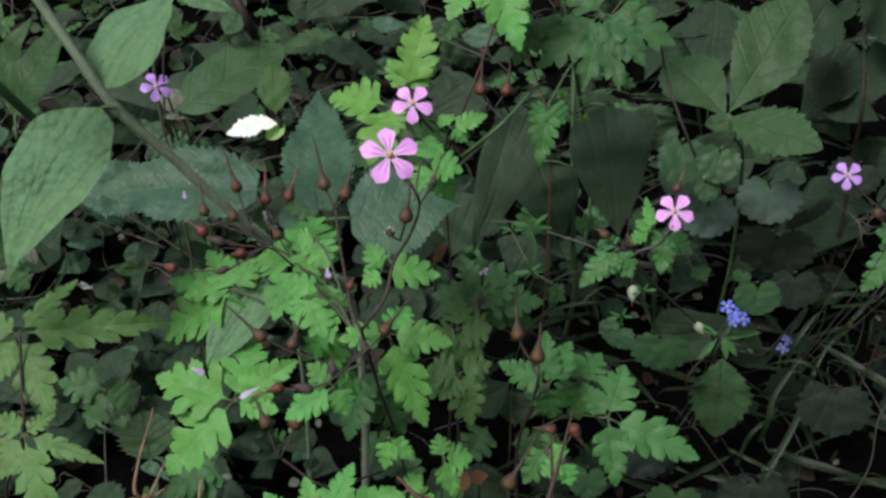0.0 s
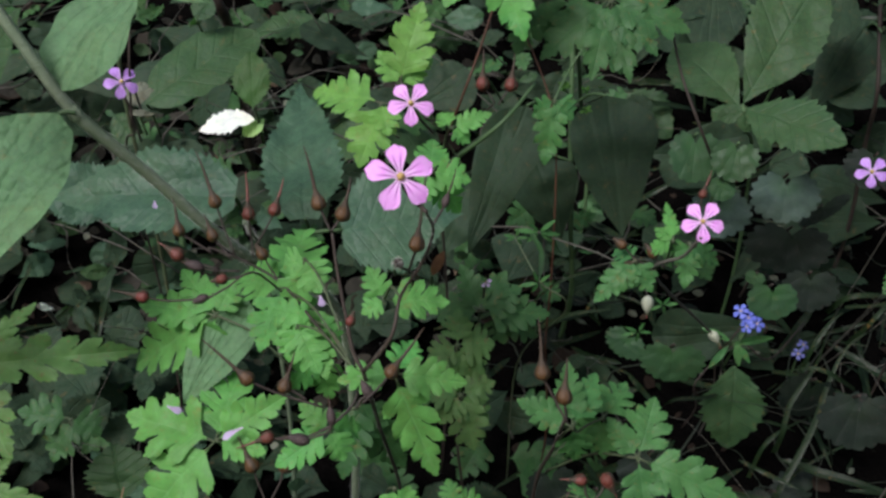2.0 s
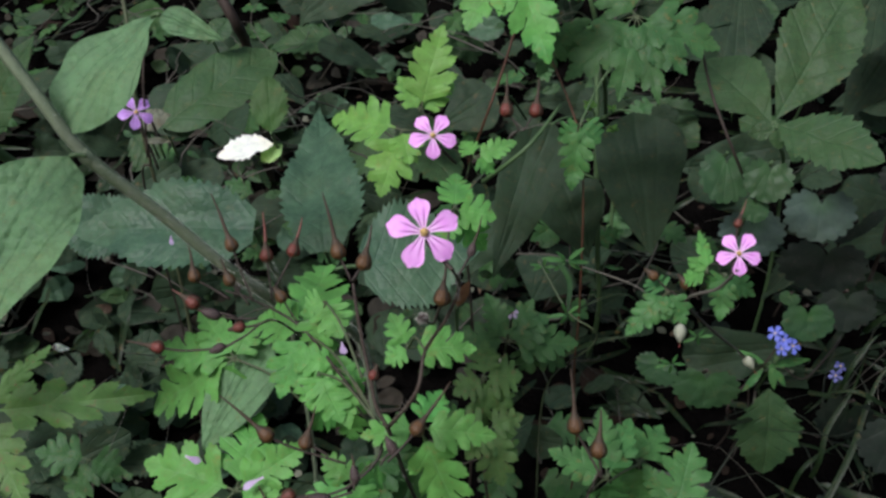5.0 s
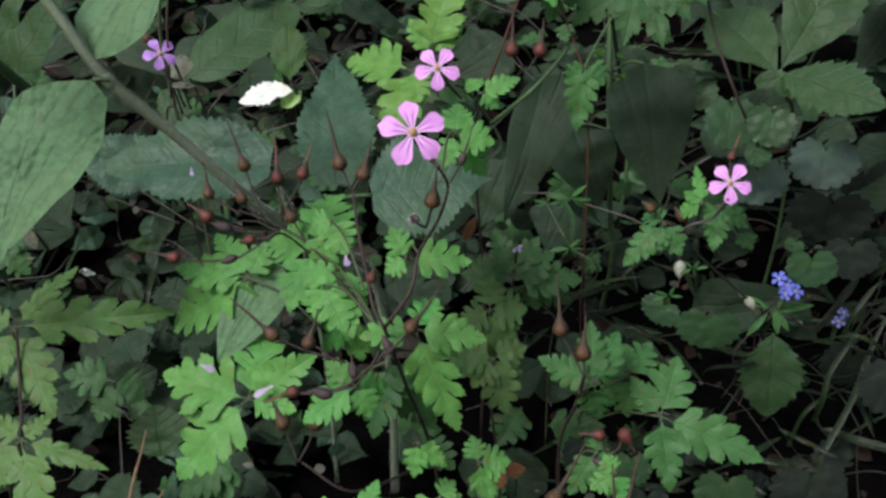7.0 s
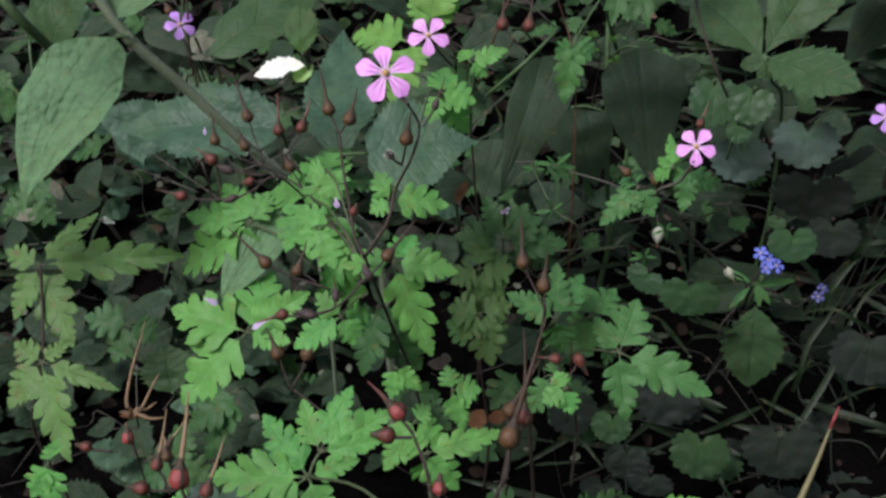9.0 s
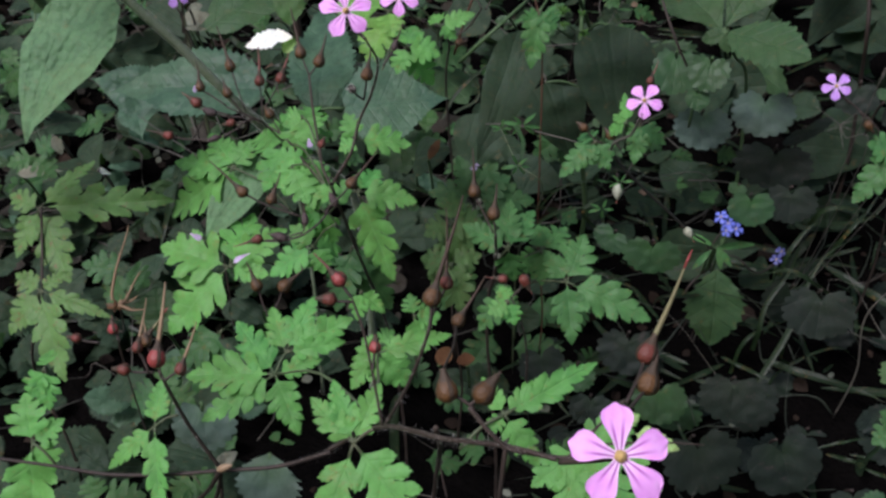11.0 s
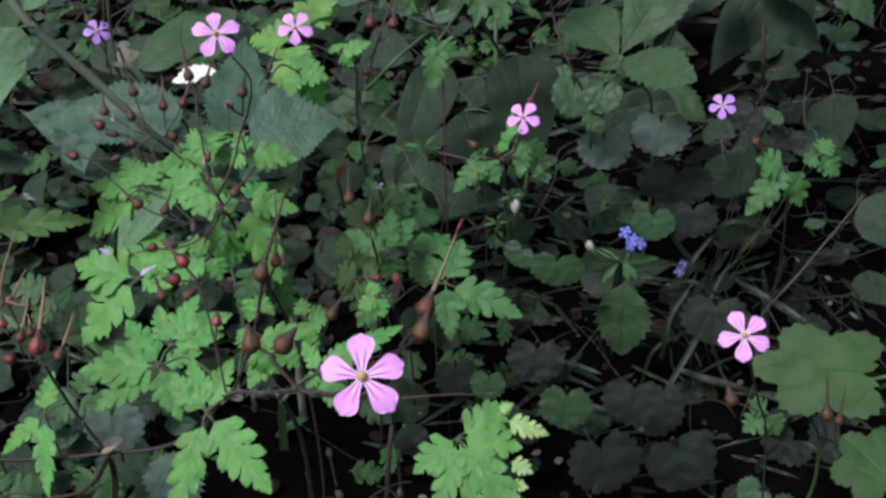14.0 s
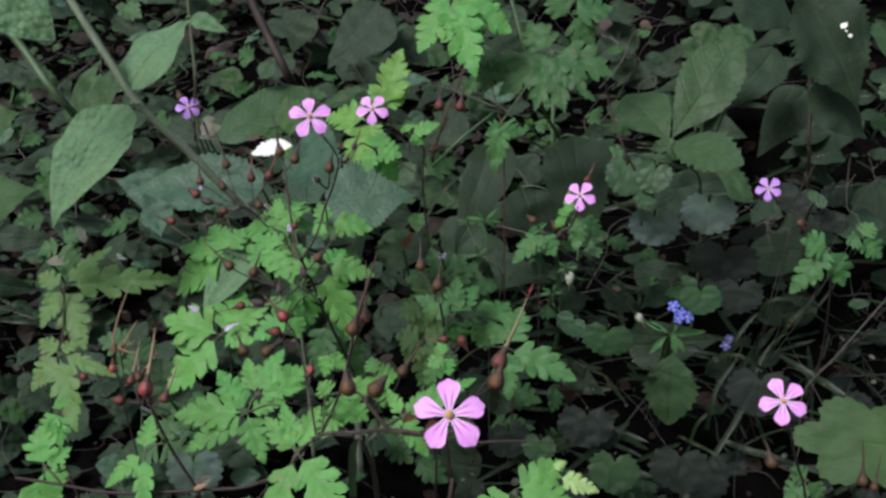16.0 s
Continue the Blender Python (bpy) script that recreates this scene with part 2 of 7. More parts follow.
LEAF = {
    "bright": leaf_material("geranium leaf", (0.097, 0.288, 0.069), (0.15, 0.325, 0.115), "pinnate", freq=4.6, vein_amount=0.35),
    "yellow": leaf_material("yellowing geranium leaf", (0.094, 0.20, 0.060), (0.13, 0.25, 0.09), "pinnate", freq=4.6, wear=(0.17, 0.10, 0.055), wear_amount=0.34, vein_amount=0.35),
    "olive": leaf_material("olive geranium leaf", (0.074, 0.155, 0.047), (0.10, 0.20, 0.07), "pinnate", freq=4.6, wear=(0.15, 0.085, 0.045), wear_amount=0.36, vein_amount=0.35),
    # darker copy of the geranium leaf, with shade put into its colour
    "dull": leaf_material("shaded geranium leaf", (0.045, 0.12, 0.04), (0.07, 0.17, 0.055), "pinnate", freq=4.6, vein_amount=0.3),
    # green lowered so that the lower leaves read as shaded
    "mid": leaf_material("deep green geranium leaf toned for shade", (0.056, 0.166, 0.05), (0.085, 0.21, 0.078), "pinnate", freq=4.6, vein_amount=0.35),
    "lime": leaf_material("yellow-green geranium leaf", (0.132, 0.305, 0.066), (0.18, 0.35, 0.10), "pinnate", freq=4.6, vein_amount=0.35),
    # pale colour stands for sun falling on the leaf ends
    "tipped": leaf_material("leaf painted sunlit pale", (0.30, 0.50, 0.19), (0.42, 0.58, 0.30), "pinnate", freq=4.6, vein_amount=0.3),
    "campion": leaf_material("downy ovate leaf", (0.106, 0.216, 0.104), (0.048, 0.112, 0.048), "long", rough=0.6, freq=3.4, vein_amount=0.4, relief=0.8, wear_amount=0.08, rugose=1.6),
    "nettle": leaf_material("wrinkled toothed leaf", (0.062, 0.128, 0.077), (0.048, 0.102, 0.063), "pinnate", rough=0.45, freq=8.0, vein_amount=0.3, rugose=1.2, wear_amount=0.05, relief=0.55),
    "avens": leaf_material("coarse toothed leaf", (0.042, 0.092, 0.037), (0.055, 0.112, 0.049), "pinnate", rough=0.5, freq=6.0, vein_amount=0.28, wear_amount=0.12, relief=0.8, rugose=0.5),
    # dark green that carries the shade of the background leaves
    "dark": leaf_material("shade-dark ovate leaf", (0.027, 0.053, 0.028), (0.041, 0.073, 0.041), "long", rough=0.62, freq=2.4, vein_amount=0.5, wear_amount=0.12, relief=0.8, rugose=0.4),
    # ivy and ivy_lit: one leaf with shade and light put into its colour
    "ivy": leaf_material("shade-toned round leaf", (0.015, 0.024, 0.018), (0.026, 0.037, 0.029), "radial", rough=0.55, freq=1.6, vein_amount=0.35, rugose=0.3, wear=(0.08, 0.05, 0.05), wear_amount=0.15),
    "ivy_lit": leaf_material("lit-toned grey-green round leaf", (0.066, 0.104, 0.084), (0.10, 0.14, 0.115), "radial", rough=0.5, freq=1.6, vein_amount=0.35, rugose=0.4, wear=(0.05, 0.05, 0.055), wear_amount=0.12),
    "heart": leaf_material("green heart leaf", (0.029, 0.073, 0.03), (0.046, 0.10, 0.044), "radial", rough=0.45, freq=1.6, vein_amount=0.3, wear_amount=0.05),
    "broad": leaf_material("soft lobed leaf", (0.038, 0.09, 0.028), (0.053, 0.115, 0.042), "radial", rough=0.6, freq=1.4, vein_amount=0.4, rugose=0.6, wear_amount=0.06),
    # white stands for sun on a leaf; the dropping splashes share it
    "pale": leaf_material("sun-white leaf and dropping", (0.90, 0.93, 0.86), (0.75, 0.85, 0.66), "pinnate", rough=0.6, wear_amount=0.02, vein_amount=0.25),
    "mould": leaf_material("grey-brown dead leaf", (0.044, 0.041, 0.032), (0.03, 0.027, 0.021), "pinnate", rough=0.8, wear=(0.03, 0.022, 0.014), wear_amount=0.3),
    "tan": leaf_material("dry tan sepal", (0.12, 0.085, 0.058), (0.15, 0.11, 0.075), "long", rough=0.7, wear_amount=0.1),
    "grey": leaf_material("grey-green papery leaf", (0.17, 0.185, 0.14), (0.12, 0.14, 0.10), "pinnate", rough=0.7, wear_amount=0.1),
    # green kept low to stand for shade cast by plants above
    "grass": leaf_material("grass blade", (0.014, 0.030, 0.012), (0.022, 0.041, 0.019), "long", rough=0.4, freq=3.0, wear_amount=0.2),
    "rust": leaf_material("rusty dying leaf", (0.10, 0.048, 0.02), (0.075, 0.034, 0.014), "pinnate", rough=0.7, wear_amount=0.2),
    "litter": leaf_material("dead leaf", (0.022, 0.014, 0.009), (0.014, 0.009, 0.006), "pinnate", rough=0.8, wear=(0.02, 0.012, 0.008), wear_amount=0.3),
}
STEM = {
    "red": plain_material("reddish stem", (0.027, 0.019, 0.016), (0.050, 0.038, 0.027), 60, 0.6),
    "dark": plain_material("dark wiry stem", (0.021, 0.018, 0.015), (0.047, 0.033, 0.025), 80, 0.6),
    "green": plain_material("green stem", (0.042, 0.088, 0.032), (0.07, 0.12, 0.05), 60, 0.5),
    "orange": plain_material("dry orange stem", (0.085, 0.034, 0.016), (0.055, 0.025, 0.014), 60, 0.6),
    "hairy": plain_material("downy green stem", (0.12, 0.175, 0.095), (0.20, 0.24, 0.16), 90, 0.6),
    "leafstalk": plain_material("slender leaf stalk", (0.065, 0.115, 0.05), (0.06, 0.05, 0.03), 90, 0.5),
    "awn": plain_material("straw-coloured awn", (0.22, 0.155, 0.085), (0.15, 0.09, 0.05), 80, 0.6),
    # both tones lowered for the shade close to the soil
    "sedge": plain_material("thin grey-green grass", (0.010, 0.016, 0.009), (0.027, 0.034, 0.021), 40, 0.6),
    "straw": plain_material("dry straw", (0.10, 0.095, 0.075), (0.055, 0.052, 0.042), 70, 0.7),
}
M_HAIR = plain_material("plant hairs", (0.26, 0.26, 0.22), (0.38, 0.37, 0.32), 100, 0.5)
M_DOWN = plain_material("white down", (0.5, 0.52, 0.45), (0.65, 0.65, 0.58), 100, 0.5)
M_BULB = {
    "brown": plain_material("brown seed case", (0.034, 0.020, 0.009), (0.102, 0.050, 0.016), 160, 0.5),
    "red": plain_material("red seed case", (0.13, 0.026, 0.020), (0.07, 0.03, 0.016), 160, 0.5),
    "dark": plain_material("dark dry calyx", (0.03, 0.022, 0.02), (0.07, 0.05, 0.045), 220, 0.6),
    "pink": plain_material("pinkish red seed case", (0.27, 0.05, 0.05), (0.16, 0.035, 0.025), 160, 0.4),
    "grey": plain_material("grey dried burr", (0.035, 0.037, 0.03), (0.075, 0.072, 0.058), 260, 0.8),
    "pale": plain_material("pale bud", (0.42, 0.43, 0.34), (0.3, 0.34, 0.22), 220, 0.5),
}
M_NECK = plain_material("dusky neck of a seed case", (0.030, 0.024, 0.016), (0.062, 0.042, 0.024), 220, 0.6)
M_BEAK = {
    "brown": plain_material("dark beak", (0.03, 0.021, 0.015), (0.06, 0.038, 0.022), 150, 0.5),
    "red": plain_material("red beak", (0.17, 0.05, 0.045), (0.11, 0.06, 0.04), 150, 0.5),
    "green": plain_material("yellow-green beak", (0.16, 0.17, 0.075), (0.15, 0.12, 0.06), 150, 0.5),
    "dusk": plain_material("dusky hairy beak", (0.03, 0.022, 0.016), (0.065, 0.042, 0.026), 150, 0.6),
    "tan": plain_material("tan beak", (0.19, 0.13, 0.075), (0.27, 0.2, 0.115), 150, 0.5),
}
M_PETAL = petal_material("pink petal", (0.97, 0.84, 0.97), (0.88, 0.30, 0.90), (0.40, 0.05, 0.42))
M_PETAL_DIM = petal_material("faded lilac petal", (0.66, 0.60, 0.74), (0.45, 0.34, 0.56), (0.35, 0.12, 0.42))
M_PETAL_VIOLET = petal_material("violet petal", (0.85, 0.70, 0.96), (0.52, 0.22, 0.78), (0.28, 0.04, 0.42))
# darker copy of the blue petal, its shade put into the colour
M_BLUE_SHADED = petal_material("shaded blue petal", (0.16, 0.18, 0.36), (0.06, 0.07, 0.24), (0.05, 0.05, 0.2))
M_BLUE = petal_material("blue petal", (0.34, 0.42, 0.84), (0.09, 0.13, 0.60), (0.07, 0.07, 0.48))
M_ANTHER = plain_material("yellow anthers", (0.42, 0.26, 0.08), (0.60, 0.45, 0.18), 500, 0.6)
M_FLORET = plain_material("pale flower centre", (0.75, 0.72, 0.60), (0.65, 0.55, 0.5), 500, 0.6)
# far darker than leaf mould: the shade under the plants is in the colour
M_SOIL = plain_material("leaf-mould soil darkened for shade", (0.001, 0.001, 0.001), (0.005, 0.0045, 0.004), 26, 0.95, 0.004)
M_STONE = plain_material("weathered stone", (0.06, 0.05, 0.042), (0.11, 0.09, 0.07), 40, 0.85, 0.002)


# ---- shapes ----
from mathutils import geometry

MESHES = {}


def half_outline(kind, rng):
    """Right half of a leaf's edge, from the stalk at (0, 0) to the tip at (0, 1)."""
    pts = []
    if kind in ("lobed", "plume", "broadlobe"):
        # free lobes along the midrib: place, angle, length, width; each ends in three blunt teeth
        if kind == "plume":
            lobes = [(0.12, 59, 0.31, 0.155), (0.275, 53, 0.35, 0.162), (0.435, 46, 0.32, 0.15), (0.595, 39, 0.245, 0.13)]
            web = rng.choice((0.10, 0.115, 0.13))
        elif kind == "broadlobe":
            lobes = [(0.14, 60, 0.385, 0.215), (0.335, 51, 0.43, 0.225), (0.56, 40, 0.325, 0.185)]
            web = rng.choice((0.14, 0.155, 0.17))
        else:
            lobes = [(0.14, 60, 0.365, 0.195), (0.335, 51, 0.405, 0.20), (0.545, 41, 0.325, 0.17)]
            web = rng.choice((0.105, 0.12, 0.135, 0.15))
        pts += [(0.012, 0.02), (0.02, 0.07)]
        for j, (s, ang, ln, w) in enumerate(lobes):
            ang = radians(ang + rng.uniform(-4, 4))
            ln *= rng.uniform(0.91, 1.09)
            w *= rng.uniform(0.94, 1.04)
            a, b = (math.sin(ang), math.cos(ang)), (math.cos(ang), -math.sin(ang))
            lean = rng.uniform(-0.06, 0.06)
            low = [(0.30, 0.36), (0.46, 0.42)] if j == 0 else []
            for u, v in low + [(0.52, 0.42), (0.66, 0.50), (0.80, 0.485), (0.815, 0.36), (0.90, 0.33), (0.955, 0.235), (0.945, 0.13), (1.02, 0.07), (1.045, -0.01),
                               (1.01, -0.08), (0.94, -0.13), (0.94, -0.235), (0.885, -0.33), (0.80, -0.36), (0.775, -0.475), (0.66, -0.49), (0.52, -0.42)]:
                v += lean * u
                pts.append((max(0.02, a[0] * u * ln + b[0] * v * w), s + a[1] * u * ln + b[1] * v * w))
            gap = web * (1 - 0.2 * j) * rng.uniform(0.9, 1.1)
            nxt, turn = (lobes[j + 1][0], radians(lobes[j + 1][1])) if j + 1 < len(lobes) else (s + 0.17, radians(34))
            mid = (s + nxt) / 2 + gap * 0.5 * (1 / math.tan(ang) + 1 / math.tan(turn))
            pts += [(gap + 0.012, mid - 0.006), (gap, mid + 0.006)]
        pts += [(0.088, 0.80), (0.115, 0.84), (0.112, 0.87), (0.08, 0.878), (0.076, 0.925), (0.045, 0.945), (0.03, 0.985)]
    elif kind == "ovate":
        for i in range(1, 20):
            s = i / 20
            pts.append((0.265 * math.sin(math.pi * s ** 0.72) ** 0.85 * (1 - 0.25 * s ** 3), s))
    elif kind == "oval":
        for i in range(1, 26):
            s = i / 26
            pts.append((0.34 * math.sin(math.pi * s ** 0.95) ** 0.58 * (1 + 0.03 * math.sin(s * 40)), s))
    elif kind == "acute":
        for i in range(1, 24):
            s = i / 24
            pts.append((0.27 * math.sin(math.pi * s ** 0.64) ** 0.95 * (1 - 0.25 * s * s), s))
    elif kind == "rhomb":
        for i in range(1, 24):
            s = i / 24
            pts.append((0.29 * math.sin(math.pi * s ** 0.78) ** 1.25, s))
    elif kind == "toothed":
        n = 21
        for i in range(n):
            for f, k in ((0.0, 0.93), (0.75, 1.045)):
                s = (i + f + 0.4) / (n + 0.6)
                w = 0.335 * math.sin(math.pi * s ** 0.66) ** (0.7 + 0.95 * s)
                pts.append((w * k * rng.uniform(0.96, 1.04), s - (0.03 if i == 0 and f == 0 else 0)))
    elif kind == "coarse":
        n = 9
        for i in range(n):
            for f, k in ((0.0, 0.90), (0.30, 0.99), (0.42, 0.965), (0.70, 1.075), (0.84, 1.10), (0.93, 1.02)):
                s = (i + f + 0.3) / (n + 0.5)
                w = 0.345 * math.sin(math.pi * s ** 0.95) ** 0.80
                pts.append((w * k * rng.uniform(0.97, 1.03), s))
    elif kind == "wedge":
        n = 13
        for i in range(n):
            for f, k in ((0.0, 0.97), (0.45, 1.0), (0.80, 1.05), (0.93, 1.03)):
                s = (i + f + 0.3) / (n + 0.4)
                w = 0.36 * math.sin(math.pi * s ** 1.32) ** 0.80
                pts.append((w * (1 + (k - 1) * min(1, s * 1.8)) * rng.uniform(0.985, 1.015), s))
    elif kind in ("round", "palmate", "heart"):
        n = {"round": 9, "palmate": 3, "heart": 7}[kind]
        amp = {"round": 0.125, "palmate": 0.16, "heart": 0.09}[kind]
        wide = {"round": 1.08, "palmate": 1.0, "heart": 0.92}[kind]
        steps = 80
        wob = rng.uniform(0, 60)
        for i in range(1, steps):
            th = math.pi * (1 - i / steps)
            r = 0.57 * (1 - amp * (1 - abs(math.sin(n * th + 0.3)) ** 0.8)) * (1 + 0.05 * noise.noise((th * 1.7, wob, 0)))
            if kind == "palmate":
                r = 0.58 * (0.70 + 0.30 * abs(math.cos(2.9 * th)) ** 0.9) * (1 + 0.075 * (abs((th * 5.3) % 1.0 - 0.5) * 2 - 0.5))
            notch = max(0.0, (th - 2.45) / 0.69)
            r *= 1 - (0.72 if kind != "palmate" else 0.6) * notch ** 2
            pts.append((max(0.01, r * math.sin(th) * wide), 0.44 + r * math.cos(th) * (1.0 if th > 1.5 else 1.0)))
    elif kind == "strap":
        for i in range(1, 12):
            s = i / 12
            pts.append((0.034 * math.sin(math.pi * s ** 0.7) ** 0.6, s))
    elif kind == "small":
        for i in range(1, 14):
            s = i / 14
            pts.append((0.30 * math.sin(math.pi * s ** 0.9) ** 0.8, s))
    return pts


def leaf_mesh(kind, variant, material, curl=1.0, bend=0.0):
    key = (kind, variant, material.name, curl, bend)
    if key in MESHES:
        return MESHES[key]
    rng = random.Random(hash_of(kind) * 31 + variant)
    right = half_outline(kind, rng)
    left = half_outline(kind, rng)
    if kind in ("ovate", "oval", "acute", "small", "coarse", "toothed", "wedge", "rhomb"):
        o1, o2 = rng.uniform(0, 90), rng.uniform(0, 90)
        right = [(x * (1 + 0.13 * noise.noise((o1, y * 3.1, 0))), y) for x, y in right]
        left = [(x * (1 + 0.13 * noise.noise((o2, y * 3.1, 0))), y) for x, y in left]
    poly = [(0.0, 0.0)] + right + [(0.0, 1.0)] + [(-x, y) for x, y in reversed(left)]
    if kind in ("round", "palmate", "heart"):
        poly[0] = (0.0, 0.16)
    n = len(poly)
    step = 0.075
    inner = []
    ys = [p[1] for p in poly]
    y = min(ys)
    row = 0
    while y < max(ys):
        x = -0.7 + (step / 2 if row % 2 else 0)
        while x < 0.7:
            px, py = x, y
            inside = False
            near = False
            for i in range(n):
                (x1, y1), (x2, y2) = poly[i], poly[i - 1]
                if (y1 > py) != (y2 > py) and px < (x2 - x1) * (py - y1) / (y2 - y1) + x1:
                    inside = not inside
                if (x1 - px) ** 2 + (y1 - py) ** 2 < (step * 0.5) ** 2:
                    near = True
            if inside and not near:
                inner.append((px, py))
            x += step
        y += step * 0.87
        row += 1
    spine = [(0.0, k / 14) for k in range(3, 14)]
    pts2 = [Vector(p) for p in poly + inner + spine]
    res = geometry.delaunay_2d_cdt(pts2, [(i, (i + 1) % n) for i in range(n)], [], 1, 1e-5)
    co, faces = res[0], res[2]
    fold = rng.uniform(0.04, 0.24) * curl
    droop = rng.uniform(0.10, 0.30) * curl
    twist = rng.uniform(-0.25, 0.25) * curl
    wave = rng.uniform(0.02, 0.035) * curl
    seed = rng.uniform(0, 50)
    verts = []
    for p in co:
        x, y = p
        z = fold * abs(x) - droop * y * y * 0.8 - 0.5 * droop * x * x * 2 + twist * x * y
        z += wave * noise.noise((x * 5 + seed, y * 5, 0.0)) * 2
        if kind in ("lobed", "plume", "broadlobe"):
            gap = 0.16 if kind == "plume" else 0.205
            z += 0.013 * curl * math.cos(2 * math.pi * (y - 0.62 * abs(x) - 0.14) / gap) * min(1, abs(x) * 6)
            z -= 0.10 * curl * max(0.0, math.hypot(x, (y - 0.45) * 0.6) - 0.22) ** 2 * 4
        if kind in ("ovate", "acute", "rhomb"):
            z += 0.010 * curl * math.cos(2 * math.pi * 3 * abs(x) / (0.62 * (1.08 - y) + 0.05)) * min(1, abs(x) * 10)
        if kind in ("toothed", "coarse", "wedge", "oval", "round", "heart", "palmate"):
            z += 0.009 * curl * math.sin((y - 0.75 * abs(x)) * 38) * min(1, abs(x) * 8) * (0.1 if kind in ("round", "heart", "palmate") else 1)
        verts.append((x + bend * math.sin(math.pi * y), y, z))
    me = bpy.data.meshes.new(kind)
    me.from_pydata(verts, [], [f for f in faces if len(f) >= 3])
    layer = me.uv_layers.new(name="UVMap")
    for lp in me.loops:
        layer.data[lp.index].uv = co[lp.vertex_index]
    for f in me.polygons:
        f.use_smooth = True
    me.materials.append(material)
    MESHES[key] = me
    return me


def hash_of(text):
    return sum((i + 3) * ord(c) for i, c in enumerate(text))


def spline(points, per=5):
    p = [Vector(q) for q in points]
    if len(p) == 2:
        return [p[0].lerp(p[1], i / per) for i in range(per + 1)]
    p = [2 * p[0] - p[1]] + p + [2 * p[-1] - p[-2]]
    out = []
    for i in range(1, len(p) - 2):
        a, b, c, d = p[i - 1:i + 3]
        for k in range(per):
            t = k / per
            out.append(0.5 * (2 * b + (c - a) * t + (2 * a - 5 * b + 4 * c - d) * t * t + (3 * b - a - 3 * c + d) * t ** 3))
    out.append(p[-2])
    return out


def rings(path, radii, sides=7):
    """Vertices and faces of a tube along a path, closed at both ends."""
    verts, faces = [], []
    side = None
    for i, p in enumerate(path):
        t = (path[min(i + 1, len(path) - 1)] - path[max(i - 1, 0)])
        t = t.normalized() if t.length > 1e-9 else Vector((0, 0, 1))
        if side is None:
            side = t.orthogonal().normalized()
        side = (side - t * side.dot(t)).normalized()
        up = t.cross(side)
        r = radii[i]
        for k in range(sides):
            a = 2 * math.pi * k / sides
            verts.append(p + side * (r * math.cos(a)) + up * (r * math.sin(a)))
    for i in range(len(path) - 1):
        for k in range(sides):
            a, b = i * sides + k, i * sides + (k + 1) % sides
            faces.append((a, b, b + sides, a + sides))
    faces.append(tuple(range(sides - 1, -1, -1)))
    last = (len(path) - 1) * sides
    faces.append(tuple(range(last, last + sides)))
    return verts, faces


def hairs_on(verts, faces, path, radii, count, length, rng):
    """Fine hairs standing off a tube; returns the indices of their faces."""
    first = len(faces)
    for _ in range(count):
        i = rng.randrange(len(path) - 1)
        p = path[i].lerp(path[i + 1], rng.random())
        t = (path[i + 1] - path[i]).normalized()
        o = Vector((rng.uniform(-1, 1), rng.uniform(-1, 1), rng.uniform(-1, 1)))
        o = (o - t * o.dot(t)).normalized()
        s = t.cross(o) * 0.000035
        q = p + o * radii[i] * 0.95
        ln = length * rng.uniform(0.5, 1.1)
        e = q + o * ln + t * ln * rng.uniform(-0.3, 0.3)
        n = len(verts)
        verts += [q - s, q + s, e]
        faces.append((n, n + 1, n + 2))
    return first


def mesh_from(name, verts, faces, materials, second_from=None):
    me = bpy.data.meshes.new(name)
    me.from_pydata([tuple(v) for v in verts], [], faces)
    for m in materials:
        me.materials.append(m)
    for i, f in enumerate(me.polygons):
        f.use_smooth = True
        if second_from is not None and i >= second_from:
            f.material_index = 1
    return me


def under(ob, parent):
    """Hang ob under its parent, keeping its own pose as the pose in the world."""
    ob.parent = parent
    base = Vector(parent["foot"]) if "foot" in parent else Vector((0, 0, 0))
    ob.matrix_parent_inverse = Matrix.Translation(-base)
    return ob


def thing(name, foot, label, category, group=""):
    ob = new(name)
    ob.empty_display_size = 0.02
    ob.location = foot
    ob["foot"] = tuple(foot)
    return tagged(ob, label, category, group)


def part(name, me, parent, label=""):
    ob = under(new(name, me), parent)
    if label:
        ob["label"] = label
    return ob


LIT = Vector((-0.06, -0.66, 0.72)).normalized()
COUNT = [0]


def place(base, tip, width, roll=0.0, natural=1.0):
    """The pose of a blade whose stalk end is at base and whose end is at tip, turned to the light."""
    base, tip = Vector(base), Vector(tip)
    y = tip - base
    ln = y.length
    y.normalize()
    z = LIT - y * LIT.dot(y)
    if z.length < 0.15:
        z = Vector((0, 0, 1)) - y * y.z
    z.normalize()
    z = Matrix.Rotation(radians(roll), 3, y) @ z
    x = y.cross(z)
    m = Matrix((x, y, z)).transposed().to_4x4()
    k = (width / ln) / natural if width else 1.0
    return Matrix.Translation(base) @ m @ Matrix.Diagonal((ln * k, ln, ln * min(1.0, 0.5 + 0.5 * k), 1))


NATURAL = {"lobed": 0.77, "plume": 0.66, "broadlobe": 0.80, "ovate": 0.52, "oval": 0.69, "acute": 0.50, "toothed": 0.68, "coarse": 0.73, "wedge": 0.74, "rhomb": 0.58, "round": 1.18, "palmate": 1.08, "heart": 1.0, "small": 0.6, "strap": 0.07}


